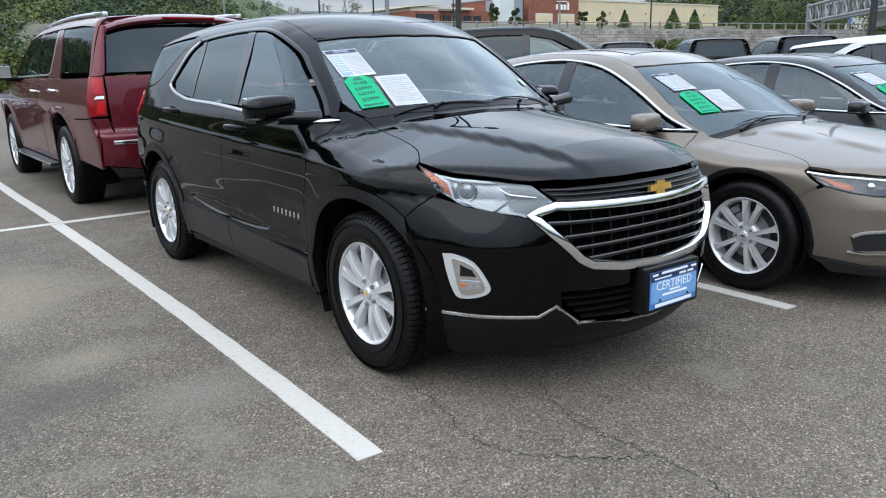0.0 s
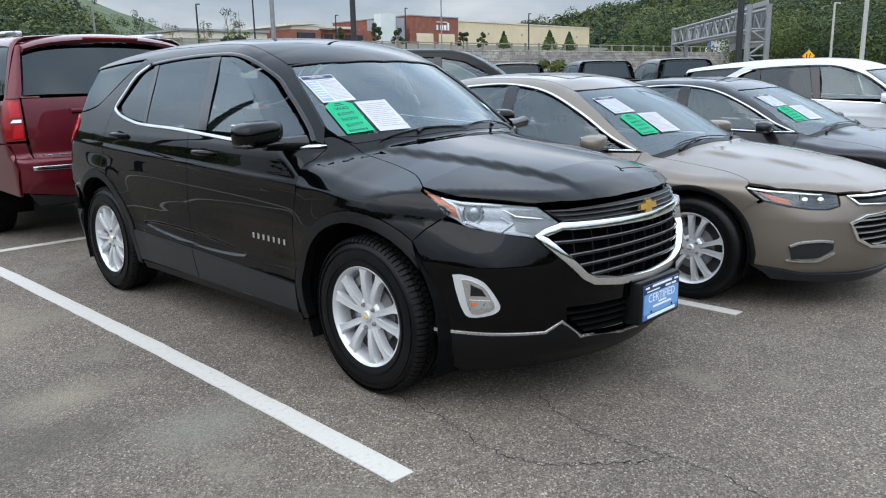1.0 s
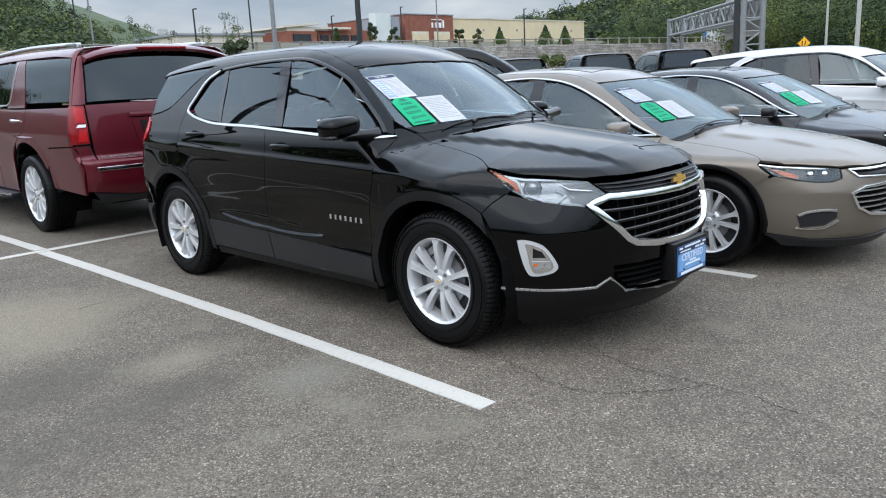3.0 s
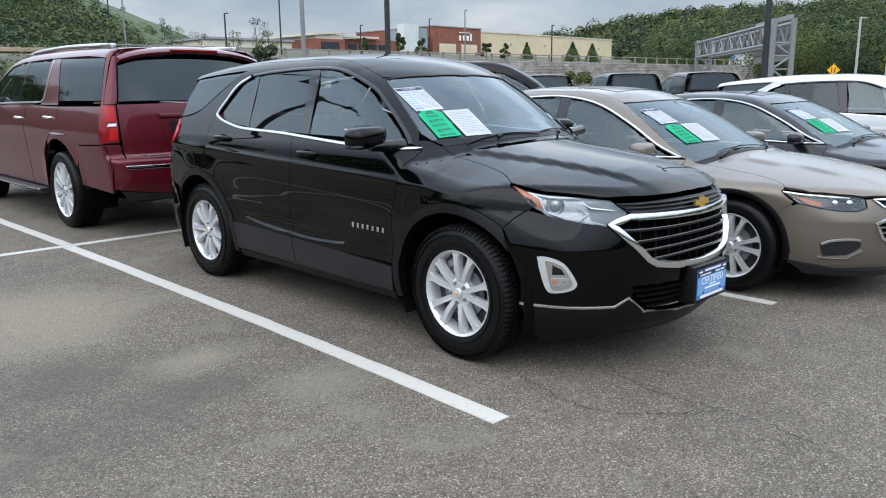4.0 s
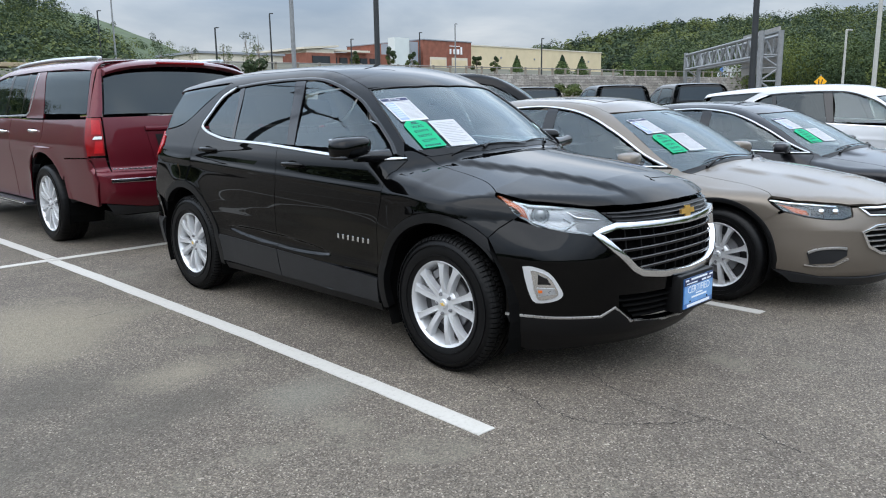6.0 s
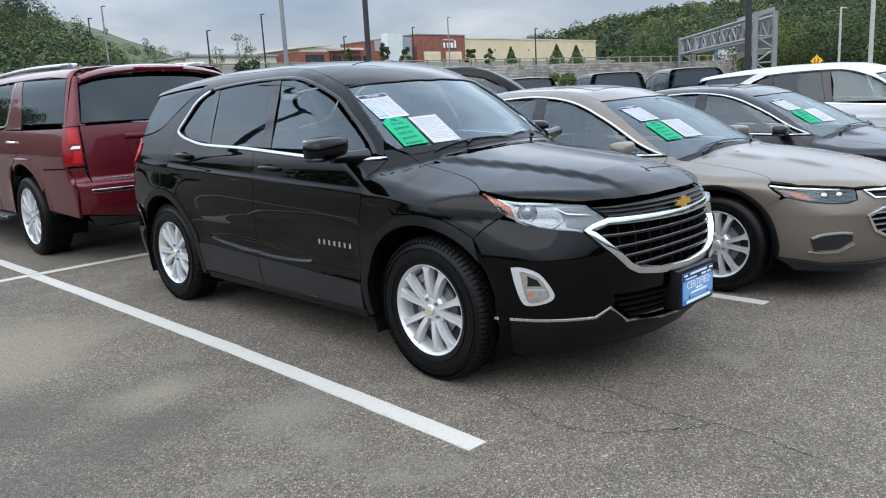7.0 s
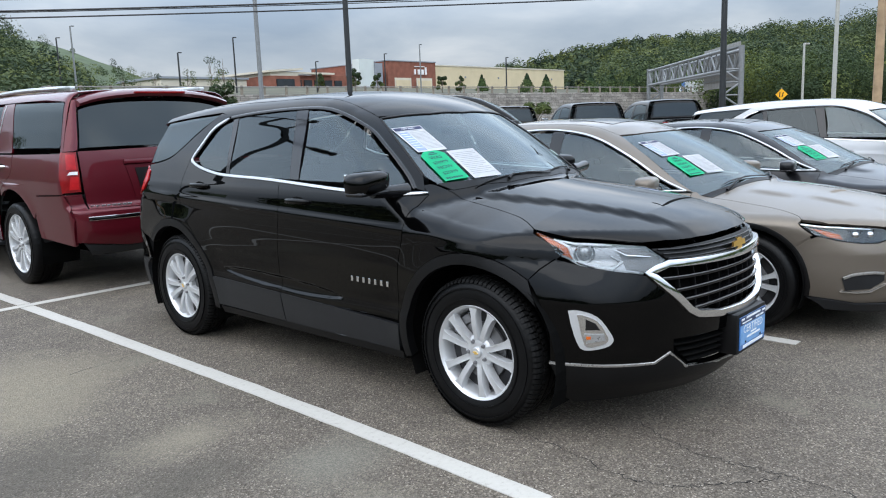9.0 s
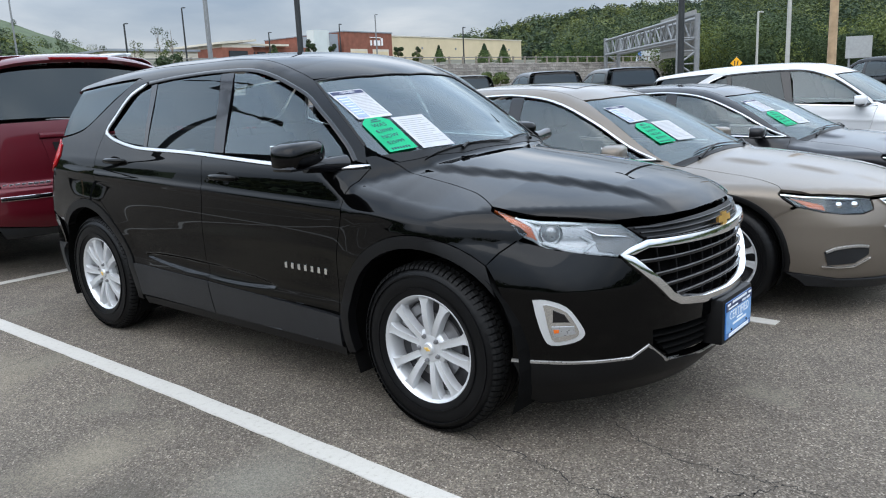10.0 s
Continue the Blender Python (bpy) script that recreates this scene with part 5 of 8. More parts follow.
    sk.panel("roof", list(T(mirrored([(-0.52, 1.05), (-0.535, 0.6), (-0.54, 0.1), (-0.54, -0.28), (-0.4, -0.36), (-0.2, -0.42), (0, -0.44)]))) + list(T([(0.3, 1.1), (0, 1.12), (-0.3, 1.1)])), (0, 0, -1), paint)
    sk.panel("sunroof", list(T([(-0.36, -0.12), (0.36, -0.12), (0.36, 0.30), (-0.36, 0.30)])), (0, 0, -1), GLOSS_BLACK, off=0.003, rim=0.004)
    nose = [(-0.66, 0.738), (-0.55, 0.722), (-0.38, 0.716), (-0.2, 0.714), (0, 0.714)]
    hood = ct(hood_edge[::-1], 4) + list(S([(-1.90, 0.748)])) + list(F(mirrored(nose)))
    left = [p * np.array((-1, 1, 1)) for p in (ct(hood_edge[::-1], 4) + list(S([(-1.90, 0.748)])))[::-1]]
    sk.panel("bonnet", hood + left + list(T([(0.3, -1.19), (0, -1.255), (-0.3, -1.19)])), (0, 0.4, -0.9), paint, rim=0.02)
    sk.panel("boot_lid", list(T(mirrored([(-0.66, 1.95), (-0.68, 2.15), (-0.5, 2.28), (0, 2.34)]))) + list(T([(0, 1.92)])), (0, -0.1, -1), paint)
    sk.panel("rear_bumper", list(R(mirrored([(-0.80, 0.30), (-0.82, 0.55), (-0.74, 0.94), (0, 0.97)]))) + list(R([(0.5, 0.24), (-0.5, 0.24)])), (0, -1, 0), paint, rim=0.02)
    # Near-black strip along the edge of the front wheel arch.
    sk.strip("arch_edge_strip", list(S(arc(-CY, CZ, AR + 0.002, -5, 190, 30))), (1, 0, 0), BLACK_PLASTIC, 0.034, 0.004, **both)
    sk.strip("seam_backing", list(S([(-1.70, 0.597), (-1.755, 0.630), (-1.81, 0.665)])), (1, 0, 0), paint, 0.04, 0.003, off=-0.007, **both)
    # front end
    grille_a = mirrored([(-0.545, 0.545), (-0.46, 0.585), (-0.25, 0.592), (0, 0.595)]) + mirrored([(-0.50, 0.45), (-0.41, 0.40), (-0.2, 0.372), (0, 0.365)])[::-1]
    slot = mirrored([(-0.52, 0.700), (-0.3, 0.698), (0, 0.698)]) + mirrored([(-0.485, 0.655), (-0.25, 0.640), (0, 0.636)])[::-1]
    edge = list(S([(-1.80, 0.655), (-1.72, 0.60), (-1.775, 0.45), (-1.785, 0.28)]))
    flip = np.array((-1, 1, 1))
    lamp_low = [(-0.815, 0.674), (-0.765, 0.645), (-0.70, 0.630), (-0.63, 0.628), (-0.575, 0.648), (-0.553, 0.705)]
    bumper = list(F(mirrored(lamp_low + [(-0.38, 0.710), (-0.2, 0.708), (0, 0.708)]))) + [p * flip for p in edge] + list(F([(0.70, 0.245), (0.45, 0.235), (-0.45, 0.235), (-0.70, 0.245)])) + edge[::-1]
    drl = [(-0.770, 0.41), (-0.74, 0.445), (-0.65, 0.456), (-0.615, 0.444), (-0.612, 0.392), (-0.665, 0.340), (-0.752, 0.330)]
    sk.panel("front_bumper", bumper, (0, 1, 0), paint, holes=[list(F(grille_a)), list(F(slot))], rim=0.03)
    # The dark behind this grille is an added black sheet.
    sk.panel("grille_dark_sheet", list(F(grille_a)), (0, 1, 0), VOID, off=-0.05, rim=0)
    sk.panel("slot_backing", list(F(slot)), (0, 1, 0), BLACK_PLASTIC, off=-0.02, rim=0)
    sk.strip("grille_frame", list(F(dense(grille_a, 0.05))), (0, 1, 0), CHROME, 0.024, 0.014, closed=True)
    sk.strip("slot_frame", list(F(dense(slot, 0.05))), (0, 1, 0), CHROME, 0.016, 0.012, closed=True)
    for k in range(5):
        z = 0.405 + 0.038 * k
        w = np.interp(z, [0.37, 0.45, 0.545, 0.59], [0.30, 0.48, 0.53, 0.44])
        sk.strip("grille_slat", list(F([(x, z) for x in np.linspace(-w, w, 11)])), (0, 1, 0), SATIN, 0.012, 0.014, off=-0.02)
    sk.panel("lamp_recess", list(F(drl)), (0.5, 0.85, 0), CLADDING, off=0.004, rim=0.02, step=0.04, **both)
    sk.strip("running_lights", list(F(curve((-0.765, 0.412), (-0.735, 0.436), (-0.67, 0.446), (-0.622, 0.440), n=4))), (0.5, 0.85, 0), SATIN, 0.018, 0.008, off=0.008, **both)
    sk.strip("recess_trim", list(F([(-0.765, 0.325), (-0.72, 0.318), (-0.665, 0.322), (-0.605, 0.37)])), (0.5, 0.85, 0), CHROME, 0.012, 0.008, off=0.004, **both)
    sk.panel("chin_spoiler", edge[-1:] + list(F(mirrored([(-0.70, 0.245), (-0.45, 0.235), (0, 0.235)]))) + [edge[-1] * flip] + list(F(mirrored([(-0.76, 0.20), (-0.45, 0.17), (0, 0.17)])))[::-1], (0, 1, 0), CLADDING, off=0.012, rim=0.04)
    lamp = list(S(curve((-1.732, 0.756), (-1.80, 0.748), (-1.89, 0.740), n=3))) + list(F([(-0.66, 0.730), (-0.60, 0.722), (-0.556, 0.710), (-0.578, 0.650), (-0.632, 0.632), (-0.70, 0.634), (-0.765, 0.648), (-0.815, 0.676)]))
    dl = (0.62, 0.75, -0.2)
    sk.panel("lamp_housing", lamp, dl, GLOSS_BLACK, off=-0.03, rim=0, gap=0, step=0.04, **both)
    sk.panel("head_lamp", lamp, dl, LENS, rim=0.03, step=0.04, label="clear head lamp with an amber corner", **both)
    sk.panel("amber_reflector", list(S([(-1.80, 0.728), (-1.87, 0.715)])) + list(F([(-0.748, 0.688), (-0.752, 0.656), (-0.79, 0.672)])), dl, AMBER, off=-0.008, rim=0.01, step=0.03, **both)
    sk.strip("lamp_brow", list(S([(-1.75, 0.748), (-1.86, 0.735)])) + list(F([(-0.69, 0.722), (-0.62, 0.714)])), dl, CHROME, 0.010, 0.006, off=-0.006, **both)
    for x in (0.63, 0.69):
        for sgn in (-1, 1):
            bm = bmesh.new()
            o = F([(-x, 0.680)])[0] * np.array((-sgn, 1, 1)) + np.array((0, 0.018, 0))
            bmesh.ops.create_uvsphere(bm, u_segments=16, v_segments=10, radius=0.022, matrix=Matrix.Translation(o))
            part("projector", bm, CHROME, car, "", True)
    # glass
    ws = list(T(mirrored(glass_edge + [(-0.40, -0.37), (-0.2, -0.43), (0, -0.45)]))) + list(T([(0.68, -1.06), (0.35, -1.19), (0, -1.245), (-0.35, -1.19), (-0.68, -1.06)]))
    sk.panel("windscreen", ws, (0, 0.4, -0.9), CLEAR_PANE, off=-0.004, rim=0, label="clear windscreen reflecting the cloudy sky")
    sk.panel("cowl", list(T(mirrored([(-0.70, -1.03), (-0.672, -1.10), (-0.30, -1.205), (0, -1.26)]))) + list(T([(0.35, -1.16), (0, -1.22), (-0.35, -1.16)])), (0, 0.3, -0.95), BLACK_PLASTIC, off=0.003, rim=0.01)
    gw = [(y + 0.012, z - 0.014) for y, z in dlo]
    fw = cs(gw[:5], 4) + list(S([(0.18, 1.35), (0.15, 0.952), (-0.86, 0.935)]))
    sk.panel("front_window", fw, (1, 0, -0.3), DOOR_PANE, off=-0.006, rim=0, gap=0, **both)
    rw = list(S([(0.27, 1.352)])) + cs(gw[5:8], 4) + list(S([(1.16, 1.20), (1.10, 0.985), (0.25, 0.955)]))
    sk.panel("rear_window", rw, (1, 0, -0.3), DOOR_PANE, off=-0.006, rim=0, gap=0, **both)
    qw = list(S([(1.21, 1.195), (1.42, 1.095), (1.55, 1.03), (1.15, 0.99)]))
    sk.panel("quarter_window", qw, (1, 0, -0.3), PRIVACY_PANE, off=-0.006, rim=0, gap=0, **both)
    sk.panel("centre_pillar", list(S([(0.17, 1.362), (0.28, 1.362), (0.26, 0.95), (0.14, 0.945)])), (1, 0, -0.3), GLOSS_BLACK, off=-0.003, rim=0.02, gap=0, **both)
    sk.strip("bright_roof_trim", cs(dlo, 5), (1, 0, -0.4), SATIN, 0.020, 0.007, label="bright metal trim round the side windows", **both)
    sk.strip("bright_belt_trim", cs(belt, 5), (1, 0, -0.2), SATIN, 0.016, 0.006, **both)
    sk.panel("rear_glass", list(T(mirrored([(-0.66, 1.92), (-0.54, 1.45), (-0.49, 1.10), (0, 1.13)]))) + list(T([(0, 1.95)])), (0, -0.3, -1), PRIVACY_PANE, off=-0.002, rim=0.01)
    sk.panel("tail_lamp", list(S([(2.05, 0.93), (2.25, 0.93), (2.27, 0.76)])) + list(R([(-0.70, 0.75), (-0.70, 0.93)])), (0.7, -0.7, 0), RED_LENS, off=0.006, rim=0.02, **both)
    handle(sk, doors_f, -0.02, 0.845, paint)
    handle(sk, doors_r, 1.02, 0.885, paint)
    mirror(car, 0.955, -0.73, 0.985, (0.11, 0.08, 0.060), paint, GLOSS_BLACK)
    wiper(car, sk, (-0.50, -1.09), (0.05, -1.22), (-0.52, -1.14))
    wiper(car, sk, (0.05, -1.20), (0.60, -1.06), (0.05, -1.245))
    wheels(car, 0.765, (-CY, CY), 0.335, radius=0.337, rim=0.226, half=0.105, pairs=5, spread=13.5, silver=RIM_SILVER, emblem=CHROME, twin=0.017)
    dash = bmesh.new()
    box(dash, -0.66, 0.66, -1.08, -0.60, 0.60, 0.895, 0.06)
    part("dashboard", dash, CABIN, car, "", True)
    for x in (-0.36, 0.36):
        seat(car, x, 0.05, 0.45, CABIN)
        seat(car, x, 0.98, 0.44, CABIN, 0.55, 0.55)
    steering(car, 0.36, -0.50, 0.82, CABIN)
    bm = bmesh.new()
    box(bm, -0.74, 0.74, -0.9, 1.6, 0.24, 0.28)
    box(bm, -0.6, 0.6, 1.35, 2.0, 0.85, 0.92, 0.03)
    part("cabin_floor", bm, CABIN, car)
    return car, sk


# ---- large wagon ----
def long_wagon(m, paint, label, name="suv_car", fine=0.07, group=""):
    car = thing(name, label, "car", m, group)
    form = wagon_form()
    sk = Skin(form, car, fine)
    S, T, F, R = sk.side, sk.over, sk.ahead, sk.behind
    CY, CZ, AR = 1.65, 0.42, 0.525
    both = dict(both=True)
    flip = np.array((-1, 1, 1))

    def cs(p, n=5):
        return list(S(curve(*p, n=n)))
    # Near-black sheet added under the side panels to keep the seams dark.
    sk.panel("inner_side", cs([(-2.5, 1.0), (-1.3, 1.15), (0.7, 1.20), (2.7, 1.22)], 3) + list(S([(2.8, 0.55), (2.2, 0.45)])) + list(S(arc(CY, CZ, AR, 5, 176))) + list(S([(1.1, 0.36), (-1.1, 0.36)])) + list(S(arc(-CY, CZ, AR, 4, 176))) + list(S([(-2.4, 0.5)])), (1, 0, -0.2), VOID, off=-0.022, rim=0, step=0.2, gap=0, **both)
    under(car, 0.86, -2.5, 2.6, 0.30, 0.46)
    for sgn in (-1, 1):
        arch_liner(car, sgn * CY, CZ, 0.465, 0.95, 0.60)
    belt = 1.275
    sk.panel("front_wing", list(S([(-2.60, 1.04), (-1.2, 1.15), (-1.10, 1.19), (-1.13, 0.9), (-1.13, 0.52)])) + list(S(arc(-CY, CZ, AR, 15, 165))) + list(S([(-2.62, 0.62)])), (1, 0, -0.2), paint, rim=0.03, **both)
    doors_f = sk.panel("front_door", cs([(-1.10, 1.20), (-0.2, belt), (0.60, belt)]) + list(S([(0.60, 0.40), (-1.08, 0.40), (-1.12, 0.6)])), (1, 0, -0.1), paint, **both)
    doors_r = sk.panel("rear_door", cs([(0.61, belt), (1.2, belt), (1.66, belt)]) + cs([(1.66, belt), (1.66, 1.10), (1.50, 1.0), (1.30, 0.88), (1.185, 0.75)]) + list(S(arc(CY, CZ, AR, 160, 176, 4))) + list(S([(1.12, 0.40), (0.61, 0.40)])), (1, 0, -0.1), paint, **both)
    sk.panel("quarter_panel", cs([(1.67, belt), (2.2, belt + 0.005), (2.72, belt + 0.01)]) + list(S([(2.765, 1.295), (2.80, 0.925), (2.25, 0.905), (2.13, 0.68)])) + list(S(arc(CY, CZ, AR, 32, 122))) + cs([(1.38, 0.92), (1.50, 1.0), (1.66, 1.10), (1.67, belt)]), (1, 0, -0.15), paint, rim=0.03, **both)
    upper = list(T([(-0.66, -0.45), (-0.70, 0.3), (-0.70, 1.4), (-0.69, 2.3), (-0.68, 2.68)])) + list(S([(2.70, 1.75), (2.75, 1.45), (2.768, 1.30), (2.735, 1.29), (2.72, 1.34), (2.66, 1.735), (2.2, 1.768), (1.0, 1.775), (0.2, 1.762), (-0.15, 1.72), (-0.55, 1.565), (-0.92, 1.32), (-1.05, 1.25), (-1.15, 1.22)])) + list(T([(-0.80, -1.12)]))
    sk.panel("roof_rail_panel", upper, (0.8, 0.05, -0.6), paint, step=0.06, **both)
    sk.panel("roof", list(T(mirrored([(-0.68, 2.68), (-0.69, 2.3), (-0.70, 1.4), (-0.70, 0.3), (-0.66, -0.45), (0, -0.62)]))) + list(T([(0, 2.72)])), (0, 0, -1), paint, step=0.12)
    sk.panel("bonnet", list(T(mirrored([(-0.82, -1.15), (-0.88, -2.1), (-0.8, -2.55), (0, -2.68)]))) + list(T([(0, -1.45)])), (0, 0.2, -1), paint, step=0.12)
    sk.panel("front_bumper", list(F(mirrored([(-0.90, 0.40), (-0.92, 0.8), (-0.85, 1.05), (0, 1.08)]))) + list(F([(0, 0.34)])), (0, 1, 0), paint, step=0.12)
    sk.panel("windscreen", list(T(mirrored([(-0.80, -1.10), (-0.70, -0.6), (-0.66, -0.47), (0, -0.64)]))) + list(T([(0, -1.43)])), (0, 0.6, -0.8), PRIVACY_PANE, off=-0.004, rim=0)
    # side glass
    for nm, pts, mat in (("front_window", [(-0.85, 1.325), (-0.50, 1.565), (-0.12, 1.705), (0.15, 1.738), (0.38, 1.745), (0.30, 1.32), (-0.88, 1.29)], DOOR_PANE),
                         ("rear_window", [(0.47, 1.75), (0.92, 1.752), (0.85, 1.335), (0.36, 1.328)], PRIVACY_PANE), ("rear_vent_window", [(0.96, 1.752), (1.20, 1.748), (1.11, 1.345), (0.89, 1.335)], PRIVACY_PANE),
                         ("quarter_window", [(1.46, 1.762), (2.64, 1.732), (2.71, 1.36), (2.69, 1.335), (1.62, 1.335)], PRIVACY_PANE)):
        sk.panel(nm, list(S(pts)), (1, 0, -0.3), mat, off=-0.004, rim=0.0, gap=0, step=0.1, **both)
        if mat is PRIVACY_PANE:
            # An added black sheet gives the tinted panes their dark cabin.
            sk.panel("cabin_dark_sheet", list(S(pts)), (1, 0, -0.3), VOID, off=-0.05, rim=0.0, gap=0, step=0.15, **both)
    for y0, y1, z0 in ((0.30, 0.37, 1.76), (0.86, 0.91, 1.76)):
        sk.panel("centre_pillar", list(S([(y0 + 0.07, z0), (y1 + 0.09, z0), (y1, 1.29), (y0, 1.29)])), (1, 0, -0.3), GLOSS_BLACK, off=-0.003, rim=0.02, gap=0, **both)
    sk.panel("rear_pillar", list(S([(1.19, 1.765), (1.47, 1.765), (1.63, 1.29), (1.10, 1.29)])), (1, 0, -0.3), paint, off=0.0, rim=0.02, gap=0, **both)
    sk.strip("bright_window_trim", cs([(-0.95, 1.285), (0.2, 1.305), (0.7, 1.312), (1.08, 1.318)], 4) + cs([(1.16, 1.35), (1.22, 1.55), (1.265, 1.755)], 4), (1, 0, -0.3), SATIN, 0.020, 0.006, **both)
    # tail
    gate = list(R(mirrored([(-0.80, 0.79), (-0.815, 1.0), (-0.815, 1.30), (0, 1.31)]))) + list(R([(0, 0.78)]))
    sk.panel("tailgate", gate, (0, -1, 0), paint, rim=0.02)
    tg = sk.panel("plate_recess", list(R([(-0.44, 1.16), (0.44, 1.16), (0.38, 0.85), (-0.38, 0.85)])), (0, -1, 0), paint, off=0.006, rim=0.01)
    sk.strip("plate_brow", list(R([(x, 1.185) for x in np.linspace(-0.45, 0.45, 9)])), (0, -1, 0), paint, 0.05, 0.03)
    sk.panel("plate_pocket", list(R([(-0.36, 1.13), (0.36, 1.13), (0.32, 0.89), (-0.32, 0.89)])), (0, -1, 0), BLACK_PLASTIC, off=0.012, rim=0.01)
    glass = list(R(mirrored([(-0.795, 1.325), (-0.785, 1.38), (-0.725, 1.735), (-0.5, 1.75), (0, 1.755)]))) + list(R([(0, 1.322)]))
    sk.panel("rear_glass", glass, (0, -1, -0.25), PRIVACY_PANE, off=0.002, rim=0.02, label="dark tinted rear window")
    # Cabin shade behind the rear glass, added as a black sheet.
    sk.panel("rear_cabin_dark_sheet", glass, (0, -1, -0.25), VOID, off=-0.05, rim=0.0, step=0.2)
    pil = list(R([(-0.81, 1.315), (-0.795, 1.38), (-0.735, 1.735), (-0.71, 1.76)])) + list(S([(2.70, 1.75), (2.75, 1.45), (2.768, 1.30)])) + list(R([(-0.84, 1.30)]))
    sk.panel("tail_pillar", pil, (0.6, -0.75, -0.1), paint, rim=0.02, **both)
    bm = bmesh.new()
    rows = []
    for s in np.linspace(-1, 1, 15):
        x = s * 0.74
        yb = 2.70 - 0.05 * s * s
        zt = 1.855 - 0.06 * s * s - 0.03 * abs(s) ** 6
        rows.append([(x, yb - 0.16, zt - 0.005), (x, yb, zt + 0.004), (x, yb + 0.13, zt - 0.028), (x, yb + 0.16, zt - 0.05), (x, yb + 0.14, zt - 0.075), (x, yb - 0.02, zt - 0.09), (x, yb - 0.14, zt - 0.09)])
    vs = [[bm.verts.new(p) for p in r] for r in rows]
    for a, b in zip(vs, vs[1:]):
        for k in range(7):
            bm.faces.new((a[k], a[(k + 1) % 7], b[(k + 1) % 7], b[k]))
    bm.faces.new(vs[0])
    bm.faces.new(vs[-1][::-1])
    sp = part("roof_spoiler", bm, paint, car, "", True)
    bm = bmesh.new()
    box(bm, -0.25, 0.25, 2.82, 2.864, 1.800, 1.822, 0.006)
    part("high_brake_lamp", bm, RED_LENS, sp)
    lampside = list(S([(2.745, 1.295)])) + list(R([(-0.825, 1.295), (-0.828, 1.10), (-0.832, 0.945)])) + list(S([(2.80, 0.94), (2.775, 1.1)]))
    lamps = sk.panel("tail_lamp", lampside, (0.7, -0.7, 0), RED_LENS, off=0.010, rim=0.03, step=0.04, label="tall red tail lamp with a clear middle band", **both)
    for z0, z1, mat in ((0.965, 1.08, BRIGHT_RED), (1.095, 1.125, PLATE_WHITE), (1.14, 1.275, BRIGHT_RED)):
        for lamp, sgn in zip(lamps, (1, -1)):
            made = sk.panel("lamp_segment", list(R([(-0.905, z1), (-0.84, z1), (-0.845, z0), (-0.925, z0)])), (0.7, -0.7, 0), mat, parent=lamp, off=0.016, rim=0.006, step=0.04, both=True)
            drop = made[1] if sgn > 0 else made[0]
            bpy.data.objects.remove(drop)
    bump_up = list(R(mirrored([(-0.92, 0.925), (-0.835, 0.925), (-0.81, 0.79), (0, 0.77)])))
    side_r = list(S([(2.80, 0.925), (2.25, 0.90), (2.16, 0.68), (2.20, 0.50)]))
    sk.panel("rear_bumper", side_r[:1] + bump_up + [side_r[0] * flip] + [p * flip for p in side_r[1:]] + list(R([(0.90, 0.50), (0.5, 0.44), (-0.5, 0.44), (-0.90, 0.50)])) + side_r[1:][::-1], (0, -1, 0), paint, rim=0.03, off=0.004)
    sk.panel("bumper_side", list(S([(2.80, 0.92), (2.25, 0.897), (2.165, 0.69), (2.20, 0.50), (2.86, 0.465), (2.90, 0.7)])), (1, -0.2, 0), paint, rim=0.03, off=0.005, **both)
    sk.panel("lower_valance", list(R([(-0.88, 0.485), (-0.5, 0.435), (0.5, 0.435), (0.88, 0.485), (0.80, 0.37), (-0.80, 0.37)])), (0, -1, 0), CLADDING, off=-0.004, rim=0.03)
    sk.strip("bumper_trim", list(R([(x, 0.707) for x in np.linspace(-0.83, 0.83, 13)])), (0, -1, 0), CHROME, 0.038, 0.012, off=0.006, label="bright bumper bar")
    for k in range(8):
        x = 0.765 - 0.045 * k
        p = R([(x, 0.806)])[0]
        bm = bmesh.new()
        box(bm, p[0] - 0.019, p[0] + 0.019, p[1] - 0.004, p[1] + 0.007, p[2] - 0.013, p[2] + 0.013, 0.003)
        part("badge_bar", bm, SATIN, car)
    # roof rails, boards, mirrors, handles
    for sgn in (-1, 1):
        bm = bmesh.new()
        p = T([(-0.655, y) for y in (-0.1, 0.0, 0.3, 1.2, 2.1, 2.38, 2.5)]) * np.array((-sgn, 1, 1)) + np.array((0, 0, 0.0))
        lift = [0.0, 0.018, 0.026, 0.028, 0.026, 0.020, 0.0]
        tube(bm, curve(*[q + np.array((0, 0, l)) for q, l in zip(p, lift)], n=4), 0.022, 8)
        for y in (0.0, 2.35):
            o = T([(-0.655, y)])[0]
            box(bm, -sgn * o[0] - 0.028, -sgn * o[0] + 0.028, y - 0.14, y + 0.14, o[2] - 0.01, o[2] + 0.04, 0.012)
        part("roof_rail", bm, SATIN, car, "silver roof rail", True)
        bm = bmesh.new()
        box(bm, sgn * 0.90, sgn * 1.06, -1.08, 1.12, 0.345, 0.385, 0.015)
        part("running_board", bm, CLADDING, car, "", True)
        bm = bmesh.new()
        box(bm, sgn * 1.045, sgn * 1.07, -1.05, 1.09, 0.362, 0.384, 0.008)
        part("board_trim", bm, CHROME, car)
    mirror(car, 1.13, -0.78, 1.36, (0.12, 0.085, 0.10), BLACK_PLASTIC, BLACK_PLASTIC)
    handle(sk, doors_f, 0.40, 1.14, CHROME, 0.20)
    handle(sk, doors_r, 1.40, 1.16, CHROME, 0.20)
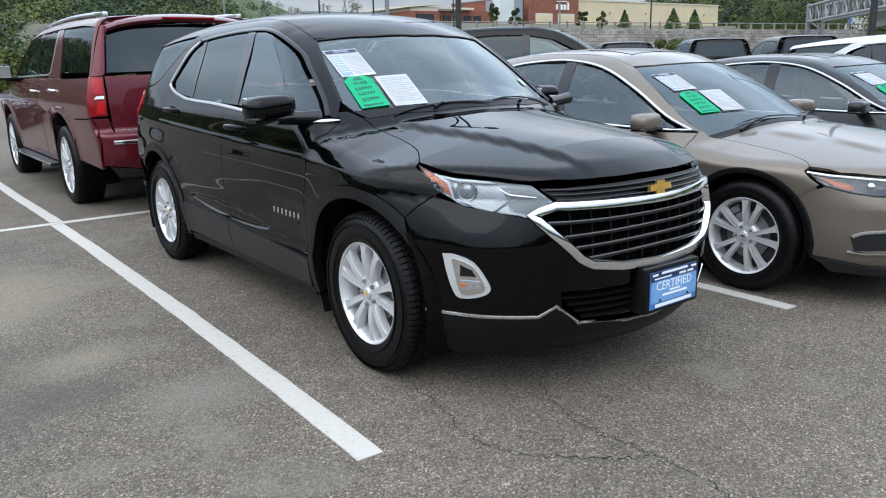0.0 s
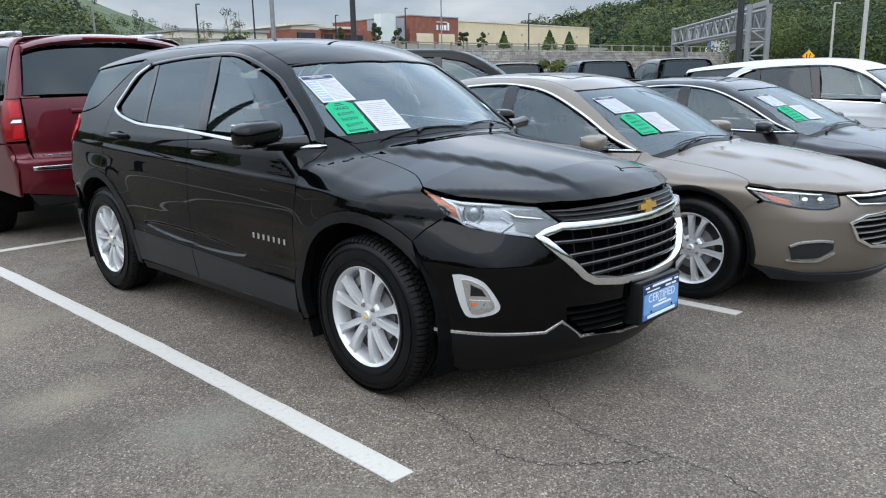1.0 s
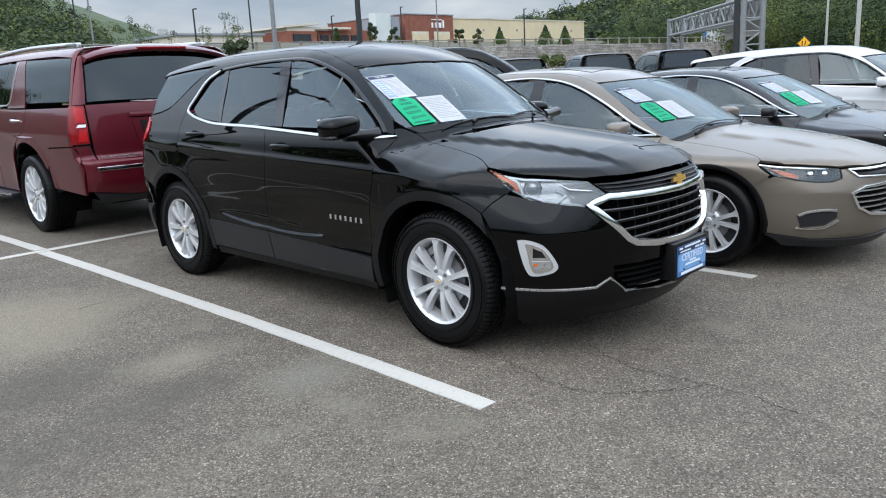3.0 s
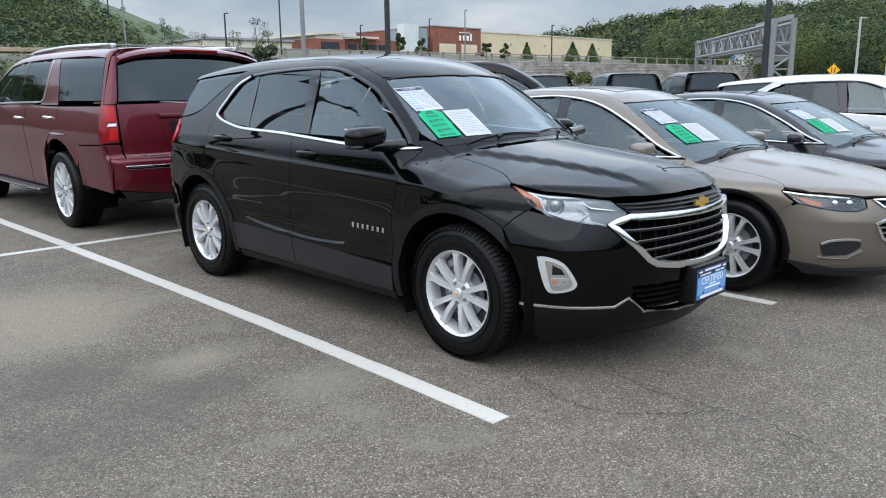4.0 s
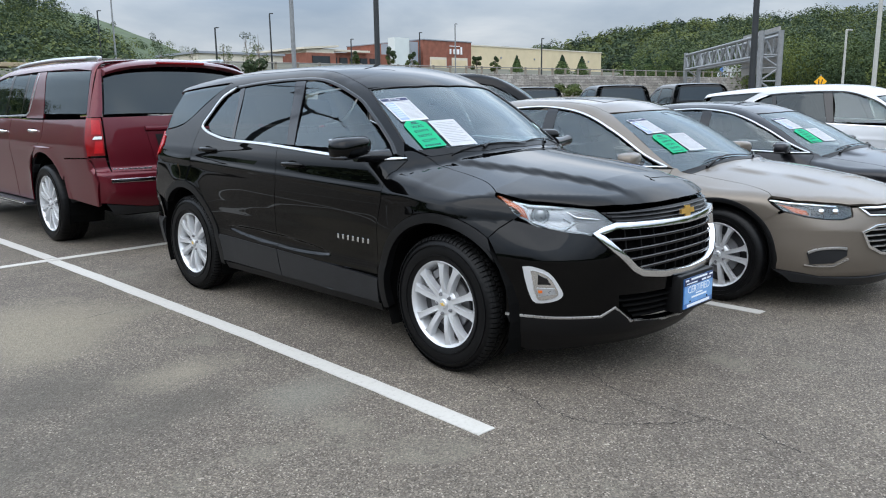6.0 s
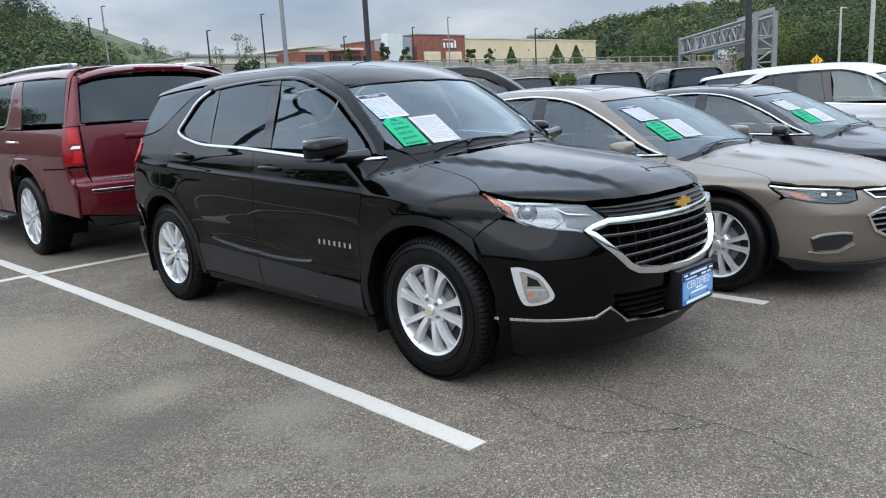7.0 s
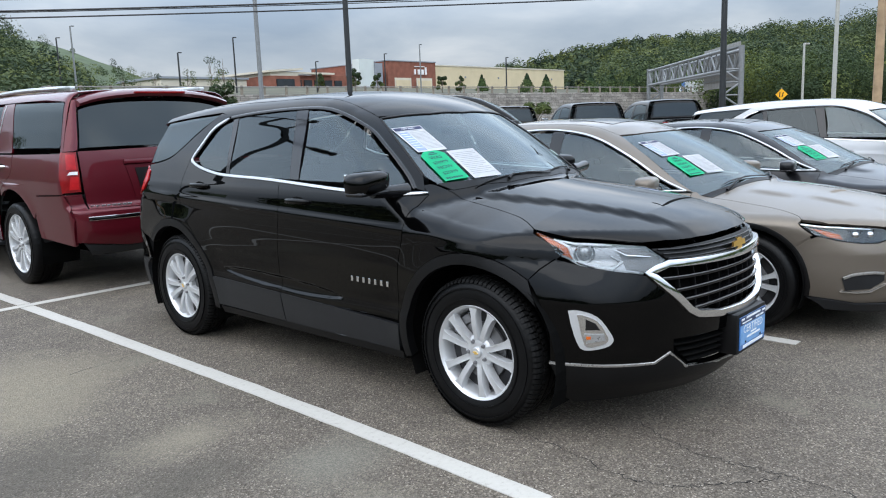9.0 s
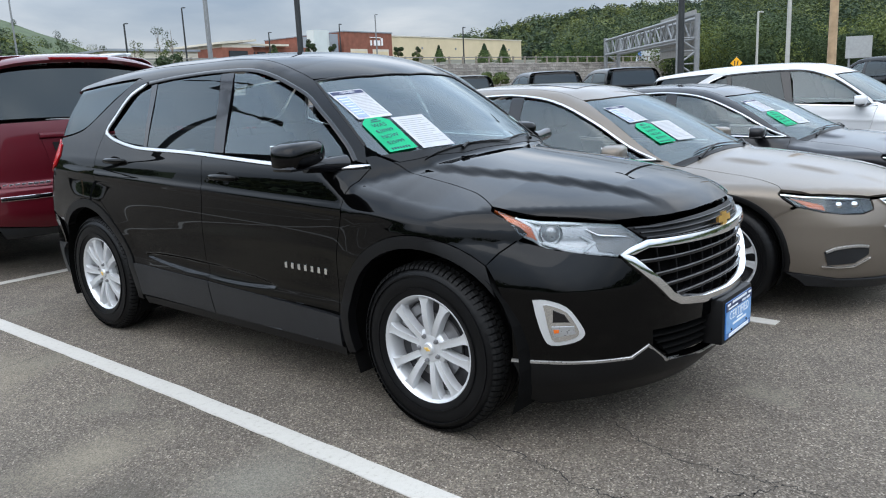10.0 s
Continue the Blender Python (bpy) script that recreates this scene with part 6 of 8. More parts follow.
    wheels(car, 0.855, (-CY, CY), 0.405, radius=0.405, rim=0.285, half=0.135, pairs=6, spread=13, silver=RIM_SILVER, twin=0.018)
    bm = bmesh.new()
    box(bm, -0.80, 0.80, -1.3, 2.5, 0.60, 0.66)
    box(bm, -0.78, 0.78, -1.25, -0.85, 0.66, 1.20, 0.05)
    part("cabin_floor", bm, CABIN, car)
    for x in (-0.42, 0.42):
        seat(car, x, 0.05, 0.85, CABIN, 0.55, 0.65)
    return car, sk


# ---- pickup truck ----
def pickup(m, paint, label, group="", name="pickup_truck"):
    car = thing(name, label, "truck", m, group)
    form = pickup_form()
    sk = Skin(form, car, 0.12)
    S, T, F, R = sk.side, sk.over, sk.ahead, sk.behind
    CY, CZ, AR = 1.82, 0.42, 0.49
    both = dict(both=True)
    under(car, 0.86, -2.7, 2.7, 0.36, 0.60)
    for sgn in (-1, 1):
        arch_liner(car, sgn * CY, CZ, 0.48, 0.95, 0.60)
    sk.panel("front_wing", list(S([(-2.75, 1.05), (-1.3, 1.19), (-1.12, 1.21), (-1.14, 0.5)])) + list(S(arc(-CY, CZ, AR, 10, 170))) + list(S([(-2.75, 0.55)])), (1, 0, -0.2), paint, rim=0.03, **both)
    doors = sk.panel("front_door", list(S([(-1.11, 1.21), (0.10, 1.25), (0.10, 0.45), (-1.10, 0.45)])), (1, 0, -0.1), paint, **both)
    doors2 = sk.panel("rear_door", list(S([(0.11, 1.25), (1.22, 1.27), (1.22, 0.45), (0.11, 0.45)])), (1, 0, -0.1), paint, **both)
    sk.panel("bed_side", list(S([(1.46, 1.285), (2.88, 1.285), (2.86, 0.55), (2.35, 0.52)])) + list(S(arc(CY, CZ, AR, 5, 175))) + list(S([(1.25, 0.48), (1.25, 1.27)])), (1, 0, -0.1), paint, rim=0.03, **both)
    upper = list(T([(-0.66, -0.42), (-0.68, 0.2), (-0.68, 1.0), (-0.67, 1.20)])) + list(S([(1.33, 1.65), (1.42, 1.30), (1.24, 1.275), (1.14, 1.72), (0.6, 1.765), (0.1, 1.755), (-0.3, 1.685), (-0.62, 1.525), (-0.90, 1.32), (-1.0, 1.255), (-1.12, 1.22)])) + list(T([(-0.80, -1.10)]))
    sk.panel("cab_frame", upper, (0.8, 0.1, -0.6), paint, step=0.07, **both)
    sk.panel("roof", list(T(mirrored([(-0.67, 1.20), (-0.68, 1.0), (-0.68, 0.2), (-0.66, -0.42), (0, -0.52)]))) + list(T([(0, 1.22)])), (0, 0, -1), paint)
    sk.panel("bonnet", list(T(mirrored([(-0.84, -1.14), (-0.88, -2.2), (-0.8, -2.7), (0, -2.78)]))) + list(T([(0, -1.40)])), (0, 0.2, -1), paint)
    sk.panel("front_bumper", list(F(mirrored([(-0.90, 0.42), (-0.92, 0.8), (-0.86, 1.08), (0, 1.12)]))) + list(F([(0, 0.36)])), (0, 1, 0), paint)
    sk.panel("windscreen", list(T(mirrored([(-0.80, -1.08), (-0.70, -0.6), (-0.66, -0.44), (0, -0.54)]))) + list(T([(0, -1.38)])), (0, 0.6, -0.8), DOOR_PANE, off=-0.004, rim=0)
    sk.panel("front_window", list(S([(-0.92, 1.29), (-0.60, 1.51), (-0.29, 1.67), (0.06, 1.735), (0.06, 1.275)])), (1, 0, -0.3), DOOR_PANE, off=-0.004, rim=0, gap=0, **both)
    sk.panel("rear_window", list(S([(0.16, 1.742), (0.60, 1.75), (1.12, 1.705), (1.20, 1.295), (0.16, 1.285)])), (1, 0, -0.3), PRIVACY_PANE, off=-0.004, rim=0, gap=0, **both)
    sk.panel("centre_pillar", list(S([(0.05, 1.76), (0.17, 1.765), (0.17, 1.26), (0.05, 1.26)])), (1, 0, -0.3), GLOSS_BLACK, off=0.0, rim=0.02, gap=0, **both)
    sk.panel("cab_rear_glass", form.snap([(x, 2.0, z) for x, z in mirrored([(-0.72, 1.37), (-0.64, 1.76), (0, 1.78)])], (0, -1, 0), 0, 2.0), (0, -1, -0.2), PRIVACY_PANE, off=0.004, rim=0.01)
    sk.panel("cab_rear", form.snap([(x, 2.0, z) for x, z in mirrored([(-0.80, 1.33), (-0.68, 1.74), (-0.60, 1.815), (0, 1.84)])], (0, -1, 0), 0, 2.0), (0, -1, -0.2), paint, off=0.0, rim=0.01)
    sk.panel("bed_cover", list(T([(-0.93, 1.50), (0.93, 1.50), (0.93, 2.85), (-0.93, 2.85)])), (0, 0, -1), BLACK_PLASTIC, off=-0.005, rim=0.04)
    sk.panel("tailgate", list(R([(-0.80, 0.66), (-0.80, 1.24), (0.80, 1.24), (0.80, 0.66)])), (0, -1, 0), paint, rim=0.02)
    sk.panel("rear_bumper", list(R([(-0.92, 0.42), (-0.92, 0.64), (0.92, 0.64), (0.92, 0.42)])), (0, -1, 0), CHROME, off=0.03, rim=0.05)
    sk.panel("tail_lamp", list(S([(2.78, 1.22), (2.78, 0.85)])) + list(R([(-0.82, 0.85), (-0.82, 1.22)])), (0.7, -0.7, 0), RED_LENS, off=0.01, rim=0.02, **both)
    mirror(car, 1.16, -0.82, 1.36, (0.12, 0.085, 0.11), BLACK_PLASTIC, BLACK_PLASTIC)
    handle(sk, doors, -0.08, 1.12, paint)
    handle(sk, doors2, 1.02, 1.14, paint)
    wheels(car, 0.86, (-CY, CY), 0.41, radius=0.41, rim=0.25, half=0.13, pairs=5, spread=13, silver=RIM_SILVER)
    bm = bmesh.new()
    box(bm, -0.80, 0.80, -1.2, 1.2, 0.60, 0.70)
    box(bm, -0.78, 0.78, -1.15, -0.80, 0.70, 1.22, 0.05)
    part("cabin_floor", bm, CABIN, car)
    for x in (-0.42, 0.42):
        seat(car, x, 0.0, 0.90, CABIN, 0.55, 0.60)
        seat(car, x, 0.75, 0.90, CABIN, 0.55, 0.60)
    return car, sk


# ---- the lot: ground, paint, cracks ----
def asphalt_material():
    m, t, b = node_material("asphalt")
    co = t.nodes.new("ShaderNodeTexCoord")
    # pale and dark stones in the wearing course
    stones = t.nodes.new("ShaderNodeTexVoronoi")
    stones.inputs["Scale"].default_value = 150
    t.links.new(co.outputs["Object"], stones.inputs["Vector"])
    sep = t.nodes.new("ShaderNodeSeparateColor")
    t.links.new(stones.outputs["Color"], sep.inputs[0])
    grain = ramp_of(t, sep.outputs[0], [(0.0, (0.070, 0.061, 0.051)), (0.40, (0.117, 0.104, 0.089)), (0.78, (0.163, 0.147, 0.126)), (0.93, (0.215, 0.196, 0.169)), (1.0, (0.34, 0.315, 0.28))])
    patches = ramp_of(t, noise_of(t, 0.55, 6, 0.6), [(0.30, (0.83, 0.79, 0.76)), (0.62, (1.09, 1.04, 0.98))])
    mottled = ramp_of(t, noise_of(t, 5.0, 5, 0.65), [(0.32, (0.86, 0.86, 0.86)), (0.66, (1.10, 1.10, 1.09))])
    mul = t.nodes.new("ShaderNodeMix")
    mul.data_type, mul.blend_type = "RGBA", "MULTIPLY"
    mul.inputs["Factor"].default_value = 1.0
    mul2 = t.nodes.new("ShaderNodeMix")
    mul2.data_type, mul2.blend_type = "RGBA", "MULTIPLY"
    mul2.inputs["Factor"].default_value = 1.0
    link_nodes(t, [(grain, mul.inputs["A"]), (patches, mul.inputs["B"]), (mul.outputs["Result"], mul2.inputs["A"]), (mottled, mul2.inputs["B"])])
    # sandy wash and dark damp marks in the empty stall
    tone = mul2.outputs["Result"]
    spread = noise_of(t, 1.6, 6, 0.6)
    for cx, cy, rx, ry, gain, col in ((-2.45, -0.15, 0.75, 0.62, 0.9, (0.080, 0.071, 0.058)), (-2.1, -0.80, 0.60, 0.34, 0.9, (0.080, 0.071, 0.058)), (-2.9, -0.95, 0.8, 0.5, 0.8, (0.082, 0.073, 0.060)),
                                      (-2.30, 1.15, 1.05, 1.15, 1.8, (0.205, 0.178, 0.134)), (-1.85, -0.36, 0.42, 0.30, 1.3, (0.190, 0.166, 0.128)), (-2.9, 2.6, 0.9, 0.7, 1.4, (0.180, 0.165, 0.132)), (-1.55, -1.1, 0.5, 0.35, 1.2, (0.165, 0.152, 0.125))):
        mp = t.nodes.new("ShaderNodeMapping")
        mp.inputs["Location"].default_value, mp.inputs["Scale"].default_value = (-cx / rx, -cy / ry, 0), (1 / rx, 1 / ry, 0)
        ball = t.nodes.new("ShaderNodeTexGradient")
        ball.gradient_type = "SPHERICAL"
        lump = t.nodes.new("ShaderNodeMath")
        lump.operation = "ADD"
        rag = t.nodes.new("ShaderNodeMapRange")
        rag.inputs["From Min"].default_value, rag.inputs["From Max"].default_value = 0.25, 0.75
        rag.inputs["To Min"].default_value, rag.inputs["To Max"].default_value = -0.45, 0.25
        amount = t.nodes.new("ShaderNodeMath")
        amount.operation, amount.inputs[1].default_value, amount.use_clamp = "MULTIPLY", gain, True
        lay = t.nodes.new("ShaderNodeMix")
        lay.data_type = "RGBA"
        lay.inputs["B"].default_value = (*col, 1)
        link_nodes(t, [(co.outputs["Object"], mp.inputs[0]), (mp.outputs[0], ball.inputs[0]), (ball.outputs["Fac"], lump.inputs[0]), (spread, rag.inputs[0]), (rag.outputs[0], lump.inputs[1]),
                       (lump.outputs[0], amount.inputs[0]), (amount.outputs[0], lay.inputs["Factor"]), (tone, lay.inputs["A"])])
        tone = lay.outputs["Result"]
    # stones still show through the wash
    speck = ramp_of(t, sep.outputs[1], [(0.0, (0.72, 0.72, 0.72)), (0.5, (1.0, 1.0, 1.0)), (1.0, (1.28, 1.27, 1.24))])
    mul3 = t.nodes.new("ShaderNodeMix")
    mul3.data_type, mul3.blend_type = "RGBA", "MULTIPLY"
    mul3.inputs["Factor"].default_value = 1.0
    link_nodes(t, [(tone, mul3.inputs["A"]), (speck, mul3.inputs["B"]), (mul3.outputs["Result"], b.inputs["Base Color"])])
    b.inputs["Roughness"].default_value = 0.88
    b.inputs["Specular IOR Level"].default_value = 0.35
    bumped(t, b, stones.outputs["Distance"], 0.8, 0.005)
    return m


def line_material():
    m, t, b = node_material("road paint")
    worn = ramp_of(t, noise_of(t, 40, 6, 0.7), [(0.34, (0.38, 0.36, 0.32)), (0.44, (0.465, 0.445, 0.405)), (0.75, (0.50, 0.48, 0.44))])
    t.links.new(worn, b.inputs["Base Color"])
    b.inputs["Roughness"].default_value = 0.7
    bumped(t, b, noise_of(t, 180, 3), 0.35, 0.004)
    return m


def ground_z(x):
    """The lot falls a little beside the black crossover."""
    return float(np.interp(x, [0.75, 1.0, 1.25, 1.5, 12], [0, -0.010, -0.026, -0.035, -0.05]))


def ground():
    bm = bmesh.new()
    rows = [[bm.verts.new((x, y, ground_z(x))) for y in (-1500, -20, 30, 1500)] for x in (-1500, -20, 0.75, 1.0, 1.25, 1.5, 12, 1500)]
    for p, q in zip(rows, rows[1:]):
        for k in range(3):
            bm.faces.new((p[k], q[k], q[k + 1], p[k + 1]))
    tagged(part("ground", bm, asphalt_material()), "worn grey asphalt with sandy stains and fine cracks", "ground", kind="structure")
    paint = line_material()

    def stripe(name, line, half):
        """A painted bar along a line of the ground, with slightly ragged edges."""
        bm = bmesh.new()
        rows = []
        for i, (x, y) in enumerate(line):
            a, b = line[max(i - 1, 0)], line[min(i + 1, len(line) - 1)]
            d = Vector((b[0] - a[0], b[1] - a[1], 0)).normalized()
            s = Vector((-d.y, d.x, 0))
            e = [Vector((x, y, 0)) + s * (k * half + random.uniform(-0.003, 0.003)) for k in (1, -1)]
            rows.append([bm.verts.new((v.x, v.y, ground_z(v.x) + h)) for v, h in ((e[0], 0.004), (e[1], 0.004), (e[1], 0), (e[0], 0))])
        for p, q in zip(rows, rows[1:]):
            for k in (0, 1, 3):
                bm.faces.new((p[k], p[(k + 1) % 4], q[(k + 1) % 4], q[k]))
        bm.faces.new(rows[0])
        bm.faces.new(rows[-1])
        tagged(part(name, bm, paint), "white painted stall line, lightly worn", "road marking", kind="structure")
    stripe("stall_line", [(float(np.interp(y, [-2.05, -1.2, 0, 2.3, 3.5], [-1.287, -1.262, -1.243, -1.238, -1.248])), y) for y in np.linspace(-2.05, 3.36, 46)], 0.052)
    stripe("stall_line", [(float(np.interp(y, [3.5, 5.5, 9], [-1.225, -1.26, -1.27])), y) for y in np.linspace(3.5, 9, 46)], 0.052)
    for x in (-9.3, -6.6, -3.92, 1.455, 4.15, 6.85, 9.55):
        stripe("stall_line", [(x, y) for y in np.linspace(-2.09, 3.36, 46)], 0.052)
        stripe("stall_line", [(x, y) for y in np.linspace(3.5, 9, 46)], 0.052)
    stripe("stall_line", [(x, 3.43) for x in np.linspace(-16, 22, 80)], 0.05)
    # hairline cracks, filled with dirt
    tar = surface("crack dirt", (0.022, 0.020, 0.018), 0.95, 0, 0.3, 20)
    rng = random.Random(5)
    for pts in ([(-0.81, -1.5), (-0.85, -1.86), (-0.915, -2.14), (-0.87, -2.37), (-0.74, -2.5)], [(-0.39, -1.97), (-0.515, -2.25), (-0.53, -2.48), (-0.51, -2.69), (-0.53, -2.95), (-0.58, -3.1)], [(-1.05, 1.21), (-1.49, 1.17), (-1.8, 1.13)], [(-0.74, -2.5), (-0.62, -2.62), (-0.52, -2.66)]):
        line = [(p[0] + rng.uniform(-0.016, 0.016), p[1] + rng.uniform(-0.016, 0.016)) for p in curve(*pts, n=14)]
        bm = bmesh.new()
        rows = []
        for i, (x, y) in enumerate(line):
            a, b = line[max(i - 1, 0)], line[min(i + 1, len(line) - 1)]
            d = Vector((b[0] - a[0], b[1] - a[1], 0)).normalized()
            s = Vector((-d.y, d.x, 0)) * rng.uniform(0.0010, 0.0036)
            rows.append((bm.verts.new(Vector((x, y, 0.0015)) + s), bm.verts.new(Vector((x, y, 0.0015)) - s)))
        for p, q in zip(rows, rows[1:]):
            bm.faces.new((p[0], p[1], q[1], q[0]))
        tagged(part("pavement_crack", bm, tar), "thin dark crack in the asphalt", "crack", kind="structure")


ground()


# ---- the row of cars ----
hero, hero_skin = crossover(pose(0, 0, 0), BLACK_PAINT, "glossy black compact crossover with price cards in its windscreen")
bronze, bronze_skin = saloon(pose(2.43, -0.28, -0.035), BRONZE_PAINT, "light bronze metallic saloon parked beside a black crossover", "cars in the front row")
dark_car, dark_skin = saloon(pose(5.17, -0.33, -0.040) @ Matrix.Diagonal((1, 1, 0.955, 1)), DARK_PAINT, "dark grey saloon with price cards in its windscreen", "cars in the front row", fine=0.09)
white_car, white_skin = crossover(pose(7.9, -0.55, -0.045) @ Matrix.Diagonal((1, 1, 0.965, 1)), WHITE_PAINT, "white crossover parked beside a dark saloon", "cars in the front row", hero=False)
wagon, wagon_skin = long_wagon(pose(0.12, 6.15, 0, 0, 0, 180), RED_PAINT, "deep red long wagon parked tail-on, with silver roof rails")
truck, truck_skin = pickup(pose(6.36, 5.18, -0.042, 0, 0, 49), BLACK_PAINT, "black crew-cab pickup truck parked behind the saloons")
for az, dist in ((51.4, 28.0), (57.2, 26.5), (62.3, 26.5), (79.0, 30.0)):
    x, y = -3.5 + dist * math.sin(radians(az)), -4.0 + dist * math.cos(radians(az))
    far = copy_thing(truck, pose(x, y, ground_z(x), 0, 0, 180 - 41))
    tagged(far, "dark crew-cab pickup parked tail-on below the stone wall", group="far pickups")
far = copy_thing(dark_car, pose(-1.6, 16.5, 0))
tagged(far, "dark saloon parked alone further back on the lot", group="cars further back")


# ---- beyond the lot ----
def from_eye(az, dist):
    """The place at a bearing (degrees clockwise from +y) and a distance from the middle of the walk."""
    a = radians(0.99 * az)
    return -3.5 + dist * math.sin(a), -4.0 + dist * math.cos(a)


def stone_wall():
    m, t, b = node_material("split stone blocks")
    co = t.nodes.new("ShaderNodeTexCoord")
    mp = t.nodes.new("ShaderNodeMapping")
    mp.inputs["Rotation"].default_value = (radians(90), 0, 0)
    br = t.nodes.new("ShaderNodeTexBrick")
    br.inputs["Scale"].default_value = 1.0
    br.inputs["Brick Width"].default_value, br.inputs["Row Height"].default_value, br.inputs["Mortar Size"].default_value = 0.75, 0.32, 0.02
    br.inputs["Color1"].default_value, br.inputs["Color2"].default_value, br.inputs["Mortar"].default_value = (0.27, 0.25, 0.225, 1), (0.46, 0.43, 0.39, 1), (0.12, 0.11, 0.10, 1)
    rough = ramp_of(t, noise_of(t, 1.1, 6, 0.7), [(0.3, (0.62, 0.62, 0.62)), (0.7, (1.15, 1.14, 1.12))])
    mul = t.nodes.new("ShaderNodeMix")
    mul.data_type, mul.blend_type = "RGBA", "MULTIPLY"
    mul.inputs["Factor"].default_value = 1.0
    link_nodes(t, [(co.outputs["Object"], mp.inputs[0]), (mp.outputs[0], br.inputs["Vector"]), (br.outputs["Color"], mul.inputs["A"]), (rough, mul.inputs["B"]), (mul.outputs["Result"], b.inputs["Base Color"])])
    b.inputs["Roughness"].default_value = 0.95
    bumped(t, b, noise_of(t, 5, 5), 0.8, 0.15)
    rng = random.Random(3)
    bm = bmesh.new()
    # courses step back a little, each block row uneven
    x0, x1, top = 17.0, 116.0, 4.0
    for k in range(13):
        z0, z1 = k * top / 13, (k + 1) * top / 13
        x = x0
        while x < x1:
            w = rng.uniform(0.8, 2.2)
            dy = k * 0.05 + rng.uniform(-0.06, 0.06)
            y = 52.3 - 0.105 * x
            vs = [bm.verts.new((px, y + dy - 0.105 * (px - x) + py, z)) for px in (x, min(x + w, x1)) for py in (0, 1.4) for z in (z0 + 0.01, z1 - 0.01)]
            for f in ((0, 1, 5, 4), (0, 2, 3, 1), (4, 5, 7, 6), (1, 3, 7, 5), (0, 4, 6, 2)):
                bm.faces.new([vs[i] for i in f])
            x += w
    tagged(part("retaining_wall", bm, m), "grey split-stone retaining wall along the lot", "wall", kind="structure")
    # guard rail on top
    rail = surface("weathered rail", (0.20, 0.19, 0.175), 0.7, 0.1, 0.2)
    wood = surface("weathered post", (0.22, 0.19, 0.15), 0.9, 0, 0.2)
    bm = bmesh.new()
    for x in np.arange(17.5, 114, 2.0):
        y = 53.2 - 0.105 * x
        box(bm, x - 0.08, x + 0.08, y - 0.08, y + 0.08, 3.9, 4.72)
    tagged(part("guard_rail_posts", bm, wood), "short weathered posts of a guard rail", "guard rail", kind="stuff")
    bm = bmesh.new()
    tube(bm, [(17, 53.1 - 1.785, 4.62), (114, 53.1 - 11.97, 4.62)], 0.05, 6)
    tagged(part("guard_rail", bm, rail), "weathered guard rail above the stone wall", "guard rail", kind="structure")


def upper_ground():
    grass = surface("rough grass", (0.075, 0.072, 0.045), 0.95, 0, 0.45, 0.12)
    bm = bmesh.new()
    rows = []
    for y0, z in ((53.6, 3.9), (75, 4.6), (110, 7.4), (150, 10.6), (330, 11.4)):
        rows.append([bm.verts.new((x, y0 - 0.105 * x * (1 if y0 < 100 else 0), z if x > 10 else -0.1)) for x in (6, 17, 60, 116, 400)])
    for p, q in zip(rows, rows[1:]):
        for k in range(4):
            bm.faces.new((p[k], p[k + 1], q[k + 1], q[k]))
    tagged(part("upper_ground", bm, grass), "grassy bank rising from the wall to the shops", "ground", kind="structure")


def upper_z(x, y):
    """The height of the upper ground."""
    return float(np.interp(y + 0.105 * x * (y < 95), [53.6, 75, 110, 150, 330], [3.9, 4.6, 7.4, 10.6, 11.4]))


stone_wall()
upper_ground()


